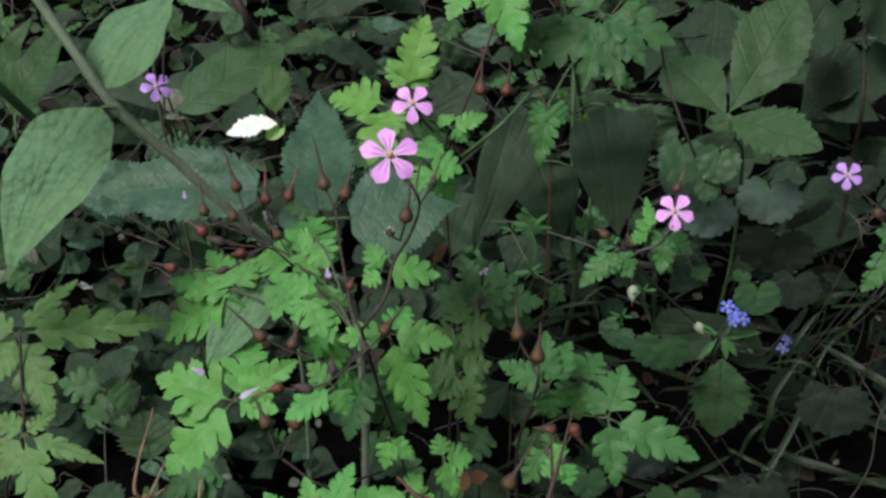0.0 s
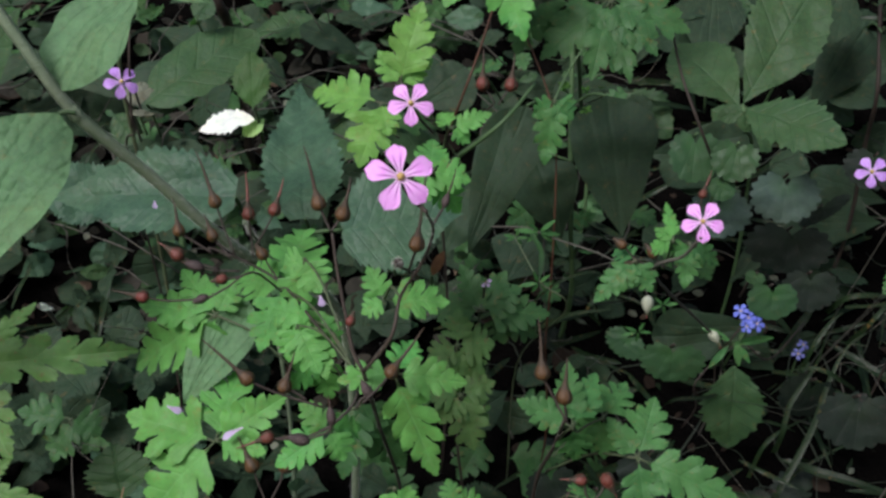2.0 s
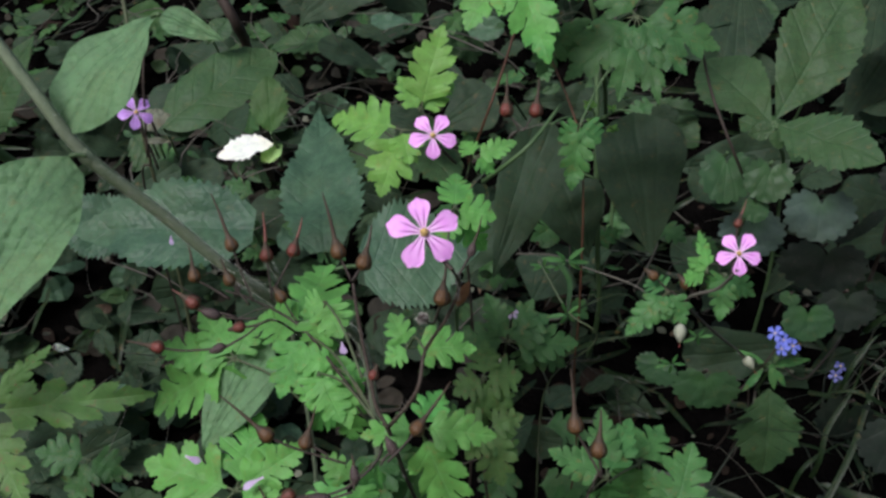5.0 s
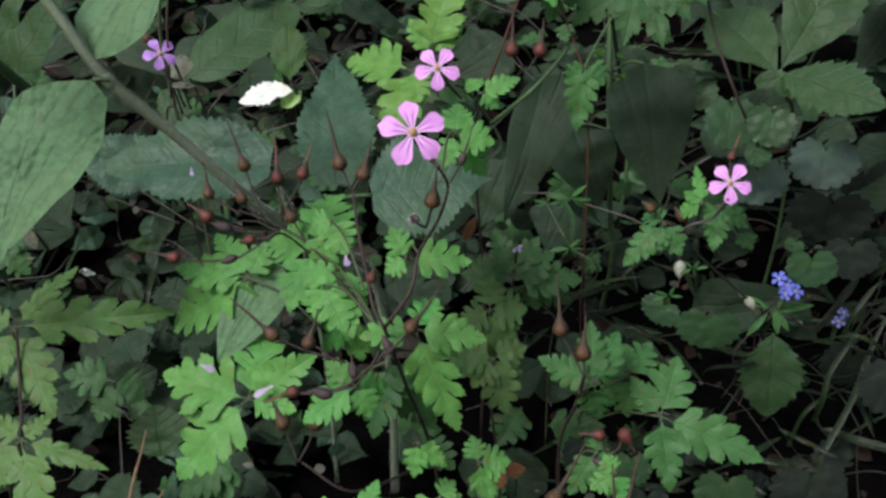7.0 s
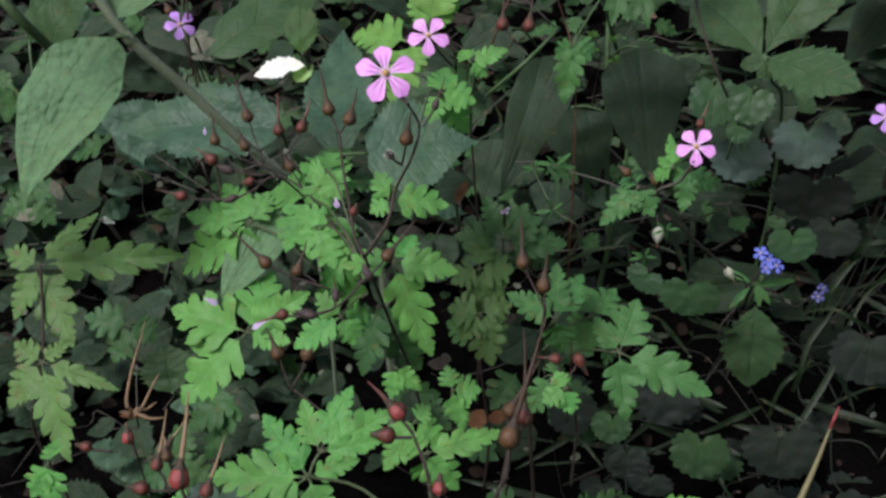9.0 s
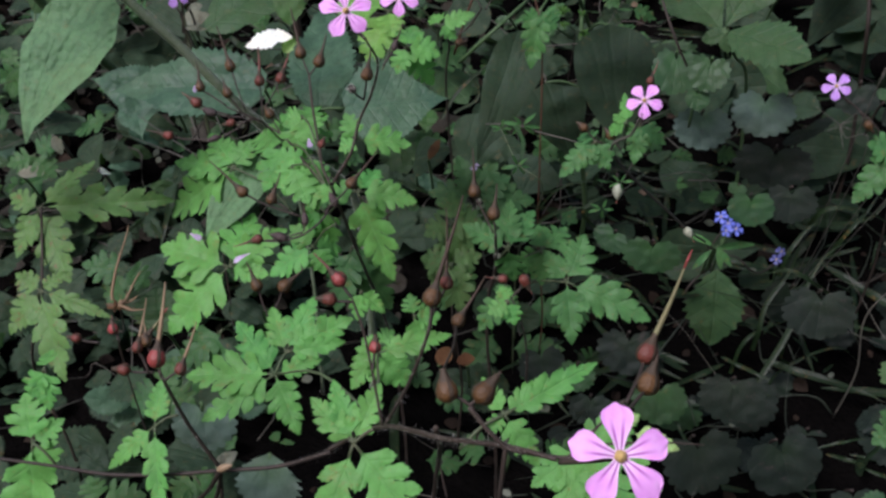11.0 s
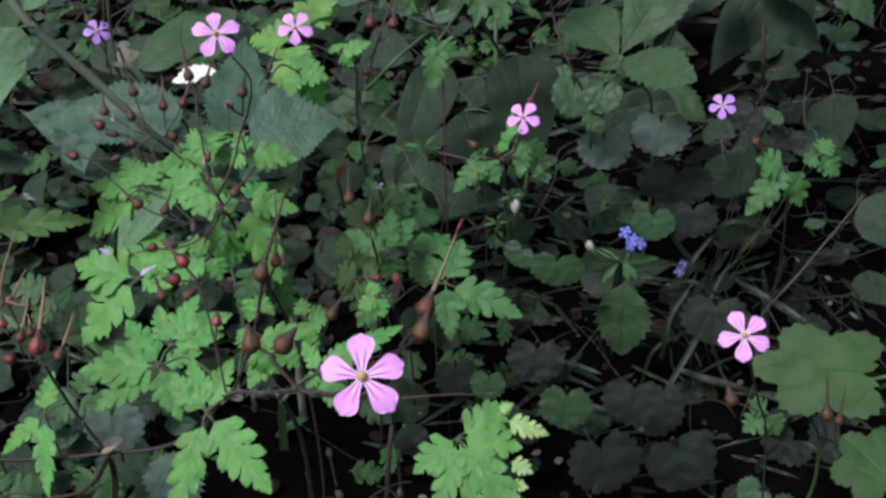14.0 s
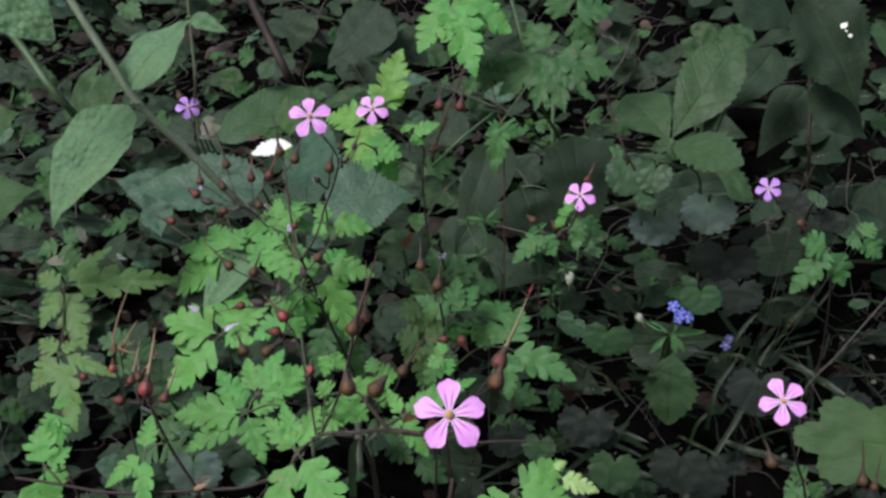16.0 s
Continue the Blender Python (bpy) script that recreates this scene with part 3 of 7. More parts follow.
def blade(name, parent, kind, tone, base, tip, width=0.0, roll=0.0, curl=1.0, variants=8, bend=0.0):
    COUNT[0] += 1
    if kind == "lobed" and width and (Vector(tip) - Vector(base)).length > 1.3 * width:
        kind = "plume"
    me = leaf_mesh(kind, COUNT[0] * 7 % variants, LEAF[tone], curl, bend)
    ob = part(name, me, parent)
    ob.matrix_basis = place(base, tip, width, roll, NATURAL[kind])
    return ob


def stem(parent, points, r0, r1, tone="red", hairy=0, name="stem"):
    path = spline(points, 6)
    n = len(path)
    rng = random.Random(n * 13 + int(abs(path[0].x) * 1e4))
    radii = [r0 + (r1 - r0) * i / (n - 1) for i in range(n)]
    if tone in ("red", "dark"):
        radii = [r * 0.86 for r in radii]
    radii = [r * (1 + 0.07 * noise.noise(p * 200)) for r, p in zip(radii, path)]
    verts, faces = rings(path, radii, 8)
    cut = hairs_on(verts, faces, path, radii, hairy * (5 if tone == "hairy" else 1), 0.0021 if tone == "hairy" else 0.0015, rng) if hairy else None
    return part(name, mesh_from(name, verts, faces, [STEM[tone], M_DOWN if tone == "hairy" else M_HAIR], cut), parent)


def lobed_leaf(parent, foot, joint, tips, tone="bright", curl=1.0, kind="lobed"):
    """A divided leaf: a stalk with one leaflet to each tip, given with its width (0: as it grows) and roll."""
    foot, joint = Vector(foot), Vector(joint)
    mid = foot.lerp(joint, 0.5) + Vector((0, 0, 0.12 * (joint - foot).length))
    path = spline([foot, mid, joint], 4)
    verts, faces = rings(path, [0.00042] * len(path), 6)
    for tip, width, roll in tips:
        sv, sf = rings([joint, joint.lerp(Vector(tip), 0.05), joint.lerp(Vector(tip), 0.13)], [0.0005, 0.0004, 0.0003], 5)
        faces += [tuple(len(verts) + i for i in q) for q in sf]
        verts += sv
    leaf = part("leaf", mesh_from("stalk", verts, faces, [STEM["leafstalk"]]), parent)
    for tip, width, roll in tips:
        blade("leaflet", leaf, kind, tone, joint.lerp(Vector(tip), 0.07), joint.lerp(Vector(tip), 1.05), width, roll, curl)
    return leaf


def single_leaf(parent, kind, tone, foot, base, tip, width=0.0, roll=0.0, curl=1.0, stalk="green", bend=0.0):
    """An undivided leaf on its stalk."""
    foot, base, tip = Vector(foot), Vector(base), Vector(tip)
    mid = foot.lerp(base, 0.55) + Vector((0, 0, 0.10 * (base - foot).length))
    path = spline([foot, mid, base], 4)
    verts, faces = rings(path, [0.0008] * len(path), 6)
    leaf = part("leaf", mesh_from("stalk", verts, faces, [STEM[stalk]]), parent)
    blade("blade", leaf, kind, tone, base, tip, width, roll, curl, 8, bend)
    return leaf


def petal_mesh(kind, material):
    key = (kind, material.name)
    if key in MESHES:
        return MESHES[key]
    verts, faces = [], []
    rows, cols = 11, 8
    for i in range(rows + 1):
        s = i / rows
        if kind == "long":
            w = 0.07 + 0.215 * (0.5 - 0.5 * math.cos(math.pi * min(1.0, max(0.0, s - 0.08) * 1.35))) ** 0.95
            w *= math.sqrt(max(0.0, 1 - max(0.0, (s - 0.64) / 0.37) ** 2.7))
        else:
            w = 0.10 + 0.38 * math.sin(math.pi * min(1.0, s * 0.86)) ** 0.9
        for k in range(cols + 1):
            c = k / cols * 2 - 1
            x = w * c
            y = s - (0.05 if kind == "long" else 0.08) * (c * c) * (s ** 3)
            z = 0.10 * math.sin(math.pi * s * 0.9) - 0.12 * s * s + 0.10 * abs(x) * s - 0.02 * math.cos(c * 9) * s
            verts.append((x, y, z))
    for i in range(rows):
        for k in range(cols):
            a = i * (cols + 1) + k
            faces.append((a, a + 1, a + cols + 2, a + cols + 1))
    me = bpy.data.meshes.new("petal")
    me.from_pydata(verts, [], faces)
    layer = me.uv_layers.new(name="UVMap")
    for lp in me.loops:
        layer.data[lp.index].uv = verts[lp.vertex_index][:2]
    for f in me.polygons:
        f.use_smooth = True
    me.materials.append(material)
    MESHES[key] = me
    return me


def bulb_profile(parent, name, centre, axis, length, radius, material, hairs=0, sides=10, neck=None):
    """A ribbed, pointed seed case or calyx along an axis."""
    axis = Vector(axis).normalized()
    steps = 12 if neck else 9
    path, radii = [], []
    for i in range(steps):
        s = i / (steps - 1)
        path.append(Vector(centre) + axis * length * (s - 0.45))
        if neck:
            # a round body that draws in to a long neck
            r = math.sqrt(max(0.03, 1 - ((s - 0.30) / 0.30) ** 2)) if s < 0.30 else 0.27 + 0.73 * (0.5 + 0.5 * math.cos(math.pi * (s - 0.30) / 0.70)) ** 1.05
            radii.append(radius * r)
        else:
            radii.append(radius * max(0.12, math.sin(math.pi * min(1, s ** 0.8 * 0.93 + 0.05)) ** 0.8))
    verts, faces = rings(path, radii, sides)
    for i, v in enumerate(verts):
        if i % 2:
            c = path[i // sides]
            verts[i] = c + (v - c) * 0.90
    rng = random.Random(int(abs(centre[0]) * 1e5))
    cut = hairs_on(verts, faces, path, radii, hairs, radius * 0.55, rng) if hairs else None
    me = mesh_from(name, verts, faces, [material, M_HAIR], cut)
    if neck:
        # dusky neck, and dusky ribs of the withered sepals down the body
        me.materials.append(neck)
        for k, f in enumerate(me.polygons[:(steps - 1) * sides]):
            if k // sides >= 7 or (k % sides) % 4 == 0:
                f.material_index = 2
    return part(name, me, parent)


def flower(parent, centre, radius, normal, spin, foot, material=None, stalk="red", missing=0, kind="long", count=5):
    """An open flower: petals round a small centre, sepals behind, and its stalk."""
    centre, normal = Vector(centre), Vector(normal).normalized()
    material = material or M_PETAL
    back = centre - normal * radius * 0.35
    path = spline([Vector(foot), Vector(foot).lerp(back, 0.6) - normal * radius * 0.4, back, centre - normal * radius * 0.06], 5)
    verts, faces = rings(path, [0.00055] * (len(path) - 1) + [0.0007], 7)
    fl = part("flower", mesh_from("flower_stalk", verts, faces, [STEM[stalk]]), parent)
    z = normal
    y0 = Vector((0, 0, 1)) - z * z.z
    y0.normalize()
    rng = random.Random(int(abs(centre.x) * 1e5) + 3)
    for i in range(count):
        if i in range(missing):
            continue
        y = Matrix.Rotation(radians(spin + 360 / count * i + rng.uniform(-4, 4)), 3, z) @ y0
        x = y.cross(z)
        m = Matrix((x, y, z)).transposed().to_4x4()
        k = radius * rng.uniform(0.96, 1.04)
        p = part("petal", petal_mesh(kind, material), fl)
        p.matrix_basis = Matrix.Translation(centre - z * radius * 0.04) @ m @ Matrix.Rotation(radians(rng.uniform(-9, 3)), 4, "X") @ Matrix.Diagonal((k * 1.12, k, k, 1))
    bulb_profile(fl, "centre", centre + z * radius * 0.06, z, radius * 0.24, radius * 0.13, M_ANTHER if kind == "long" else M_FLORET)
    bulb_profile(fl, "calyx", centre - z * radius * 0.24, z, radius * 0.42, radius * 0.14, M_BULB["red" if kind == "long" else "brown"], 16)
    return fl


def fruit(parent, foot, body, beak, size, tone="brown", beak_tone="brown", hairs=26):
    """A beaked seed case on its thin stalk."""
    foot, body, beak = Vector(foot), Vector(body), Vector(beak)
    axis = (beak - body)
    ln = axis.length
    axis.normalize()
    path = spline([foot, foot.lerp(body, 0.6) + Vector((0, 0, -0.06 * (body - foot).length)), body - axis * size * 0.5], 5)
    verts, faces = rings(path, [0.00036] * len(path), 6)
    fr = part("fruit", mesh_from("fruit_stalk", verts, faces, [STEM["dark"]]), parent)
    bulb_profile(fr, "seed_case", body, axis, size * 1.66, size * (0.58 if tone != "dark" else 0.46), M_BULB[tone], hairs if tone != "dark" else hairs * 4, 12, M_NECK if tone in ("brown", "red", "pink") else None)
    if ln > size:
        path = spline([body + axis * size * 0.5, body + axis * ln * 0.6 + Vector((0.0002, 0, 0)), beak], 4)
        n = len(path)
        verts, faces = rings(path, [size * 0.16 * (1 - 0.75 * i / (n - 1)) for i in range(n)], 7)
        part("beak", mesh_from("beak", verts, faces, [M_BEAK[beak_tone]]), fr)
        if beak_tone == "green":
            tip = [beak - axis * ln * 0.02, beak + axis * ln * 0.1, beak + axis * ln * 0.2]
            verts, faces = rings(tip, [size * 0.06, size * 0.07, size * 0.03], 7)
            part("stigma", mesh_from("stigma", verts, faces, [M_BULB["pink"]]), fr, "red withered stigma")
    return fr


def ribbon(parent, points, width, tone="grass", name="blade"):
    """A grass blade: a folded ribbon that narrows to its end."""
    path = spline(points, 5)
    n = len(path)
    verts, uvs, faces = [], [], []
    for i, p in enumerate(path):
        s = i / (n - 1)
        t = (path[min(i + 1, n - 1)] - path[max(i - 1, 0)]).normalized()
        x = t.cross(LIT)
        x = x.normalized() if x.length > 0.05 else t.orthogonal().normalized()
        z = x.cross(t)
        w = width * 0.5 * min(1.0, (1 - s) * 2.2 + 0.03)
        verts += [p - x * w + z * w * 0.35, p.copy(), p + x * w + z * w * 0.35]
        uvs += [(-0.2, s), (0.0, s), (0.2, s)]
    for i in range(n - 1):
        a = 3 * i
        faces += [(a, a + 1, a + 4, a + 3), (a + 1, a + 2, a + 5, a + 4)]
    me = mesh_from(name, verts, faces, [LEAF[tone]])
    layer = me.uv_layers.new(name="UVMap")
    for lp in me.loops:
        layer.data[lp.index].uv = uvs[lp.vertex_index]
    return part(name, me, parent)


def whorl(parent, centre, radius, count, seed, tone="mid", width=0.22):
    """A ring of narrow leaves standing off a stem."""
    rng = random.Random(seed)
    centre = Vector(centre)
    for i in range(count):
        a = 2 * math.pi * (i + rng.uniform(-0.25, 0.25)) / count
        r = radius * rng.uniform(0.7, 1.15)
        out = Vector((math.cos(a), -0.72 * math.sin(a) * 0.3, math.sin(a) * 0.8)).normalized() * r
        blade("leaf", parent, "small", tone, centre + out * 0.08, centre + out, r * width)


def stone(centre, size, seed):
    """A rough weathered stone, half sunk in the soil."""
    bm = bmesh.new()
    bmesh.ops.create_icosphere(bm, subdivisions=4, radius=1.0)
    for v in bm.verts:
        p = v.co * 1.3 + Vector((seed * 7.1, 0, 0))
        k = 1 + 0.35 * noise.noise(p) + 0.12 * noise.noise(p * 3) + 0.04 * noise.noise(p * 9)
        v.co = Vector((v.co.x * 1.25, v.co.y * 0.9, v.co.z * 0.75)) * k * size
    me = bpy.data.meshes.new("stone")
    bm.to_mesh(me)
    bm.free()
    for f in me.polygons:
        f.use_smooth = True
    me.materials.append(M_STONE)
    ob = new("stone", me)
    ob.location = centre
    ob.rotation_euler = (0.2 * seed, 0.1, seed * 1.3)
    return tagged(ob, "weathered brownish stone half sunk in the bank", "stone", "stones on the bank")


def fallen_petal(base, tip, width, material, label):
    ob = new("fallen_petal", petal_mesh("long", material))
    ob.matrix_basis = place(base, tip, width, 10, 0.55)
    return tagged(ob, label, "petal", "fallen petals")


# ---- ground ----
def ground_z(x, y):
    z = -0.05 + 0.30 * max(0.0, y - 0.62) if y < 6 else -0.05 + 0.30 * 5.38
    fade = max(0.0, 1 - max(abs(x), abs(y - 0.4)) / 3)
    return z + fade * (0.018 * noise.noise((x * 9, y * 9, 0)) + 0.008 * noise.noise((x * 40, y * 40, 3)))


def lines_of(centre):
    far = [400, 150, 60, 25, 12, 6, 4, 3, 2.4, 2.0, 1.7, 1.5]
    near = list(np.arange(-1.35, 1.36, 0.025))
    return [centre + float(v) for v in [-f for f in far] + near + far[::-1]]


gx, gy = lines_of(0.0), lines_of(0.5)
gv = [(x, y, ground_z(x, y)) for y in gy for x in gx]
w_ = len(gx)
gf = [(j * w_ + i, j * w_ + i + 1, (j + 1) * w_ + i + 1, (j + 1) * w_ + i) for j in range(len(gy) - 1) for i in range(w_ - 1)]
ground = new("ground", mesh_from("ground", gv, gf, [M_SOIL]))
tagged(ground, "bare leaf-mould soil under the plants, coloured near black for deep shade", "ground", kind="structure")


# ---- plants ----

main_plant = thing("geranium_plant", (-0.0268, 0.3493, -0.0400), "flowering pink herb geranium with lobed bright green leaves and seed cases", "plant", group="pink-flowered geranium plants")
stem(main_plant, [(-0.0148, 0.3604, -0.0450), (-0.0108, 0.3509, 0.0268), (-0.0148, 0.3454, 0.0985), (-0.0201, 0.3133, 0.1614), (-0.0219, 0.2796, 0.2118)], 0.00066, 0.00077, "dark", 120)
stem(main_plant, [(-0.0217, 0.2779, 0.2129), (-0.0248, 0.2811, 0.2184), (-0.0263, 0.2854, 0.2254), (-0.0288, 0.2925, 0.2372), (-0.0302, 0.2984, 0.2468)], 0.00073, 0.00048, "red", 160)
stem(main_plant, [(-0.0219, 0.2796, 0.2118), (-0.0135, 0.2774, 0.2260), (-0.0109, 0.2832, 0.2350), (-0.0050, 0.2798, 0.2477), (-0.0017, 0.2759, 0.2600), (-0.0035, 0.2654, 0.2719)], 0.00071, 0.00039, "red", 160)
flower(main_plant, (-0.0094, 0.2669, 0.2807), 0.0085, (0.1061, -0.7806, 0.6160), 2, (-0.0032, 0.2627, 0.2731))
fruit(main_plant, (-0.0311, 0.3029, 0.2447), (-0.0347, 0.3074, 0.2524), (-0.0385, 0.3155, 0.2659), 0.0041, "brown", "brown", 26)
fruit(main_plant, (-0.0309, 0.3020, 0.2451), (-0.0273, 0.3052, 0.2499), (-0.0251, 0.3105, 0.2580), 0.0041, "brown", "brown", 26)
fruit(main_plant, (-0.0084, 0.2829, 0.2438), (-0.0059, 0.2787, 0.2555), (-0.0048, 0.2834, 0.2630), 0.0039, "brown", "brown", 26)
fruit(main_plant, (-0.0084, 0.2829, 0.2438), (-0.0109, 0.2754, 0.2509), (-0.0113, 0.2741, 0.2521), 0.0031, "dark", "brown", 26)
fruit(main_plant, (-0.0020, 0.2896, 0.2536), (0.0019, 0.2935, 0.2594), (0.0048, 0.2984, 0.2668), 0.0026, "dark", "brown", 26)
fruit(main_plant, (-0.0265, 0.2834, 0.2223), (-0.0251, 0.2857, 0.2259), (-0.0245, 0.2866, 0.2272), 0.0027, "red", "brown", 26)
stem(main_plant, [(-0.0241, 0.2907, 0.2014), (-0.0401, 0.3226, 0.1980), (-0.0537, 0.3418, 0.2021), (-0.0690, 0.3497, 0.2073), (-0.0789, 0.3511, 0.2109)], 0.00066, 0.00044, "dark", 40)
fruit(main_plant, (-0.0669, 0.3373, 0.2156), (-0.0736, 0.3468, 0.2318), (-0.0794, 0.3549, 0.2454), 0.0042, "brown", "brown", 26)
fruit(main_plant, (-0.0681, 0.3367, 0.2147), (-0.0745, 0.3408, 0.2223), (-0.0771, 0.3441, 0.2279), 0.0038, "brown", "brown", 26)
fruit(main_plant, (-0.0732, 0.3332, 0.2193), (-0.0841, 0.3369, 0.2267), (-0.0858, 0.3420, 0.2351), 0.0038, "brown", "brown", 26)
fruit(main_plant, (-0.0635, 0.3500, 0.2071), (-0.0652, 0.3583, 0.2206), (-0.0660, 0.3655, 0.2324), 0.0042, "red", "red", 26)
fruit(main_plant, (-0.0631, 0.3518, 0.2099), (-0.0560, 0.3596, 0.2214), (-0.0530, 0.3652, 0.2301), 0.0042, "red", "red", 26)
fruit(main_plant, (-0.0536, 0.3454, 0.1984), (-0.0609, 0.3511, 0.2085), (-0.0622, 0.3521, 0.2103), 0.0040, "brown", "brown", 26)
fruit(main_plant, (-0.0693, 0.3222, 0.2202), (-0.0827, 0.3242, 0.2250), (-0.0882, 0.3258, 0.2283), 0.0041, "red", "red", 26)
fruit(main_plant, (-0.0628, 0.3222, 0.2193), (-0.0766, 0.3224, 0.2214), (-0.0831, 0.3231, 0.2233), 0.0039, "dark", "brown", 26)
fruit(main_plant, (-0.0587, 0.3223, 0.2188), (-0.0689, 0.3205, 0.2174), (-0.0708, 0.3202, 0.2171), 0.0033, "red", "brown", 26)
fruit(main_plant, (-0.0729, 0.3171, 0.2123), (-0.0935, 0.3164, 0.2140), (-0.1023, 0.3170, 0.2161), 0.0037, "red", "brown", 26)
fruit(main_plant, (-0.0668, 0.3193, 0.2151), (-0.0749, 0.3169, 0.2124), (-0.0767, 0.3164, 0.2118), 0.0033, "dark", "brown", 26)
stem(main_plant, [(-0.0526, 0.3361, 0.2023), (-0.0587, 0.3223, 0.2188), (-0.0668, 0.3193, 0.2151), (-0.0729, 0.3171, 0.2123)], 0.00045, 0.00033, "dark", 30)
stem(main_plant, [(-0.0234, 0.2865, 0.2041), (-0.0258, 0.2823, 0.1977), (-0.0333, 0.2783, 0.1923), (-0.0416, 0.2763, 0.1902), (-0.0497, 0.2758, 0.1904)], 0.00057, 0.00038, "dark", 50)
fruit(main_plant, (-0.0345, 0.2807, 0.1982), (-0.0568, 0.2843, 0.2069), (-0.0690, 0.2894, 0.2167), 0.0040, "brown", "brown", 26)
fruit(main_plant, (-0.0392, 0.2816, 0.2003), (-0.0453, 0.2837, 0.2045), (-0.0425, 0.2889, 0.2124), 0.0038, "brown", "brown", 26)
fruit(main_plant, (-0.0219, 0.2702, 0.2081), (-0.0133, 0.2756, 0.2156), (-0.0044, 0.2823, 0.2253), 0.0038, "brown", "brown", 26)
fruit(main_plant, (-0.0242, 0.2741, 0.2033), (-0.0210, 0.2769, 0.2073), (-0.0228, 0.2786, 0.2103), 0.0037, "dark", "brown", 26)
fruit(main_plant, (-0.0315, 0.2702, 0.1981), (-0.0312, 0.2725, 0.2016), (-0.0320, 0.2756, 0.2067), 0.0033, "dark", "brown", 26)
fruit(main_plant, (-0.0319, 0.2700, 0.1978), (-0.0401, 0.2686, 0.1966), (-0.0447, 0.2689, 0.1977), 0.0040, "dark", "brown", 50)
fruit(main_plant, (-0.0431, 0.2766, 0.1908), (-0.0512, 0.2759, 0.1908), (-0.0597, 0.2739, 0.1888), 0.0036, "red", "red", 26)
fruit(main_plant, (-0.0595, 0.3049, 0.1343), (-0.0651, 0.3125, 0.1471), (-0.0696, 0.3171, 0.1551), 0.0048, "brown", "brown", 26)
fruit(main_plant, (-0.0595, 0.3049, 0.1343), (-0.0524, 0.3131, 0.1464), (-0.0443, 0.3175, 0.1525), 0.0053, "brown", "brown", 26)
stem(main_plant, [(-0.0223, 0.3269, 0.1078), (-0.0408, 0.3003, 0.1244), (-0.0584, 0.3050, 0.1342)], 0.00066, 0.00044, "dark", 30)
lobed_leaf(main_plant, (-0.0251, 0.2906, 0.2014), (-0.0529, 0.3449, 0.1975), [((-0.0519, 0.3987, 0.1983), 0.0248, 0), ((-0.0749, 0.3635, 0.1923), 0.0197, 0), ((-0.0385, 0.3784, 0.1924), 0.0177, 0), ((-0.0610, 0.3296, 0.1836), 0.0197, 0), ((-0.0385, 0.3234, 0.1801), 0.0206, 0)], "bright")
lobed_leaf(main_plant, (-0.0243, 0.2864, 0.2041), (-0.0414, 0.3274, 0.1964), [((-0.0329, 0.3235, 0.1889), 0.0136, 0), ((-0.0370, 0.3103, 0.1873), 0.0132, 0), ((-0.0514, 0.3229, 0.1904), 0.0136, 0), ((-0.0547, 0.3288, 0.2003), 0.0136, 0)], "bright")
lobed_leaf(main_plant, (-0.0535, 0.3449, 0.1634), (-0.0800, 0.3535, 0.1807), [((-0.1178, 0.3582, 0.1554), 0.0283, 0), ((-0.1115, 0.3630, 0.1812), 0.0189, 0), ((-0.0944, 0.3699, 0.1900), 0.0164, 0), ((-0.0744, 0.3605, 0.1913), 0.0147, 0), ((-0.0859, 0.3524, 0.1609), 0.0151, 0)], "bright")
lobed_leaf(main_plant, (-0.0529, 0.3299, 0.1431), (-0.0783, 0.3204, 0.1503), [((-0.1111, 0.3316, 0.1536), 0.0281, 0), ((-0.0725, 0.3422, 0.1654), 0.0257, 0), ((-0.1059, 0.3045, 0.1284), 0.0274, 0), ((-0.0553, 0.3217, 0.1681), 0.0175, 0), ((-0.0620, 0.3120, 0.1535), 0.0140, 0)], "bright")
lobed_leaf(main_plant, (-0.0253, 0.2892, 0.1954), (-0.0136, 0.2854, 0.2067), [((-0.0016, 0.2776, 0.1737), 0.0176, 0), ((0.0072, 0.2851, 0.2035), 0.0141, 0), ((-0.0295, 0.2836, 0.2059), 0.0121, 0), ((-0.0071, 0.2991, 0.2088), 0.0124, 0)], "bright")
lobed_leaf(main_plant, (-0.0115, 0.2876, 0.2327), (-0.0169, 0.3116, 0.2151), [((0.0028, 0.3125, 0.2140), 0.0159, 0), ((-0.0219, 0.3165, 0.2236), 0.0106, 0), ((-0.0238, 0.3090, 0.2119), 0.0095, 0)], "bright")
lobed_leaf(main_plant, (-0.0050, 0.3077, 0.2451), (-0.0021, 0.3603, 0.2345), [((0.0112, 0.3597, 0.2317), 0.0160, 0), ((-0.0010, 0.3850, 0.2360), 0.0145, 0), ((0.0087, 0.3622, 0.2171), 0.0153, 0), ((-0.0059, 0.3544, 0.2255), 0.0115, 0)], "bright")
lobed_leaf(main_plant, (-0.0245, 0.2938, 0.1876), (-0.0350, 0.2971, 0.1753), [((-0.0521, 0.2904, 0.1669), 0.0152, 0), ((-0.0308, 0.2920, 0.1666), 0.0130, 0), ((-0.0442, 0.3008, 0.1825), 0.0109, 0), ((-0.0252, 0.3059, 0.1692), 0.0134, 0)], "bright")
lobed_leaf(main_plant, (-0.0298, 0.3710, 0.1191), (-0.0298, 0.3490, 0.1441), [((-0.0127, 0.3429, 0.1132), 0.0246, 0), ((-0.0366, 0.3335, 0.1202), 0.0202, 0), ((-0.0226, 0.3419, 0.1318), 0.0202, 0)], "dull")
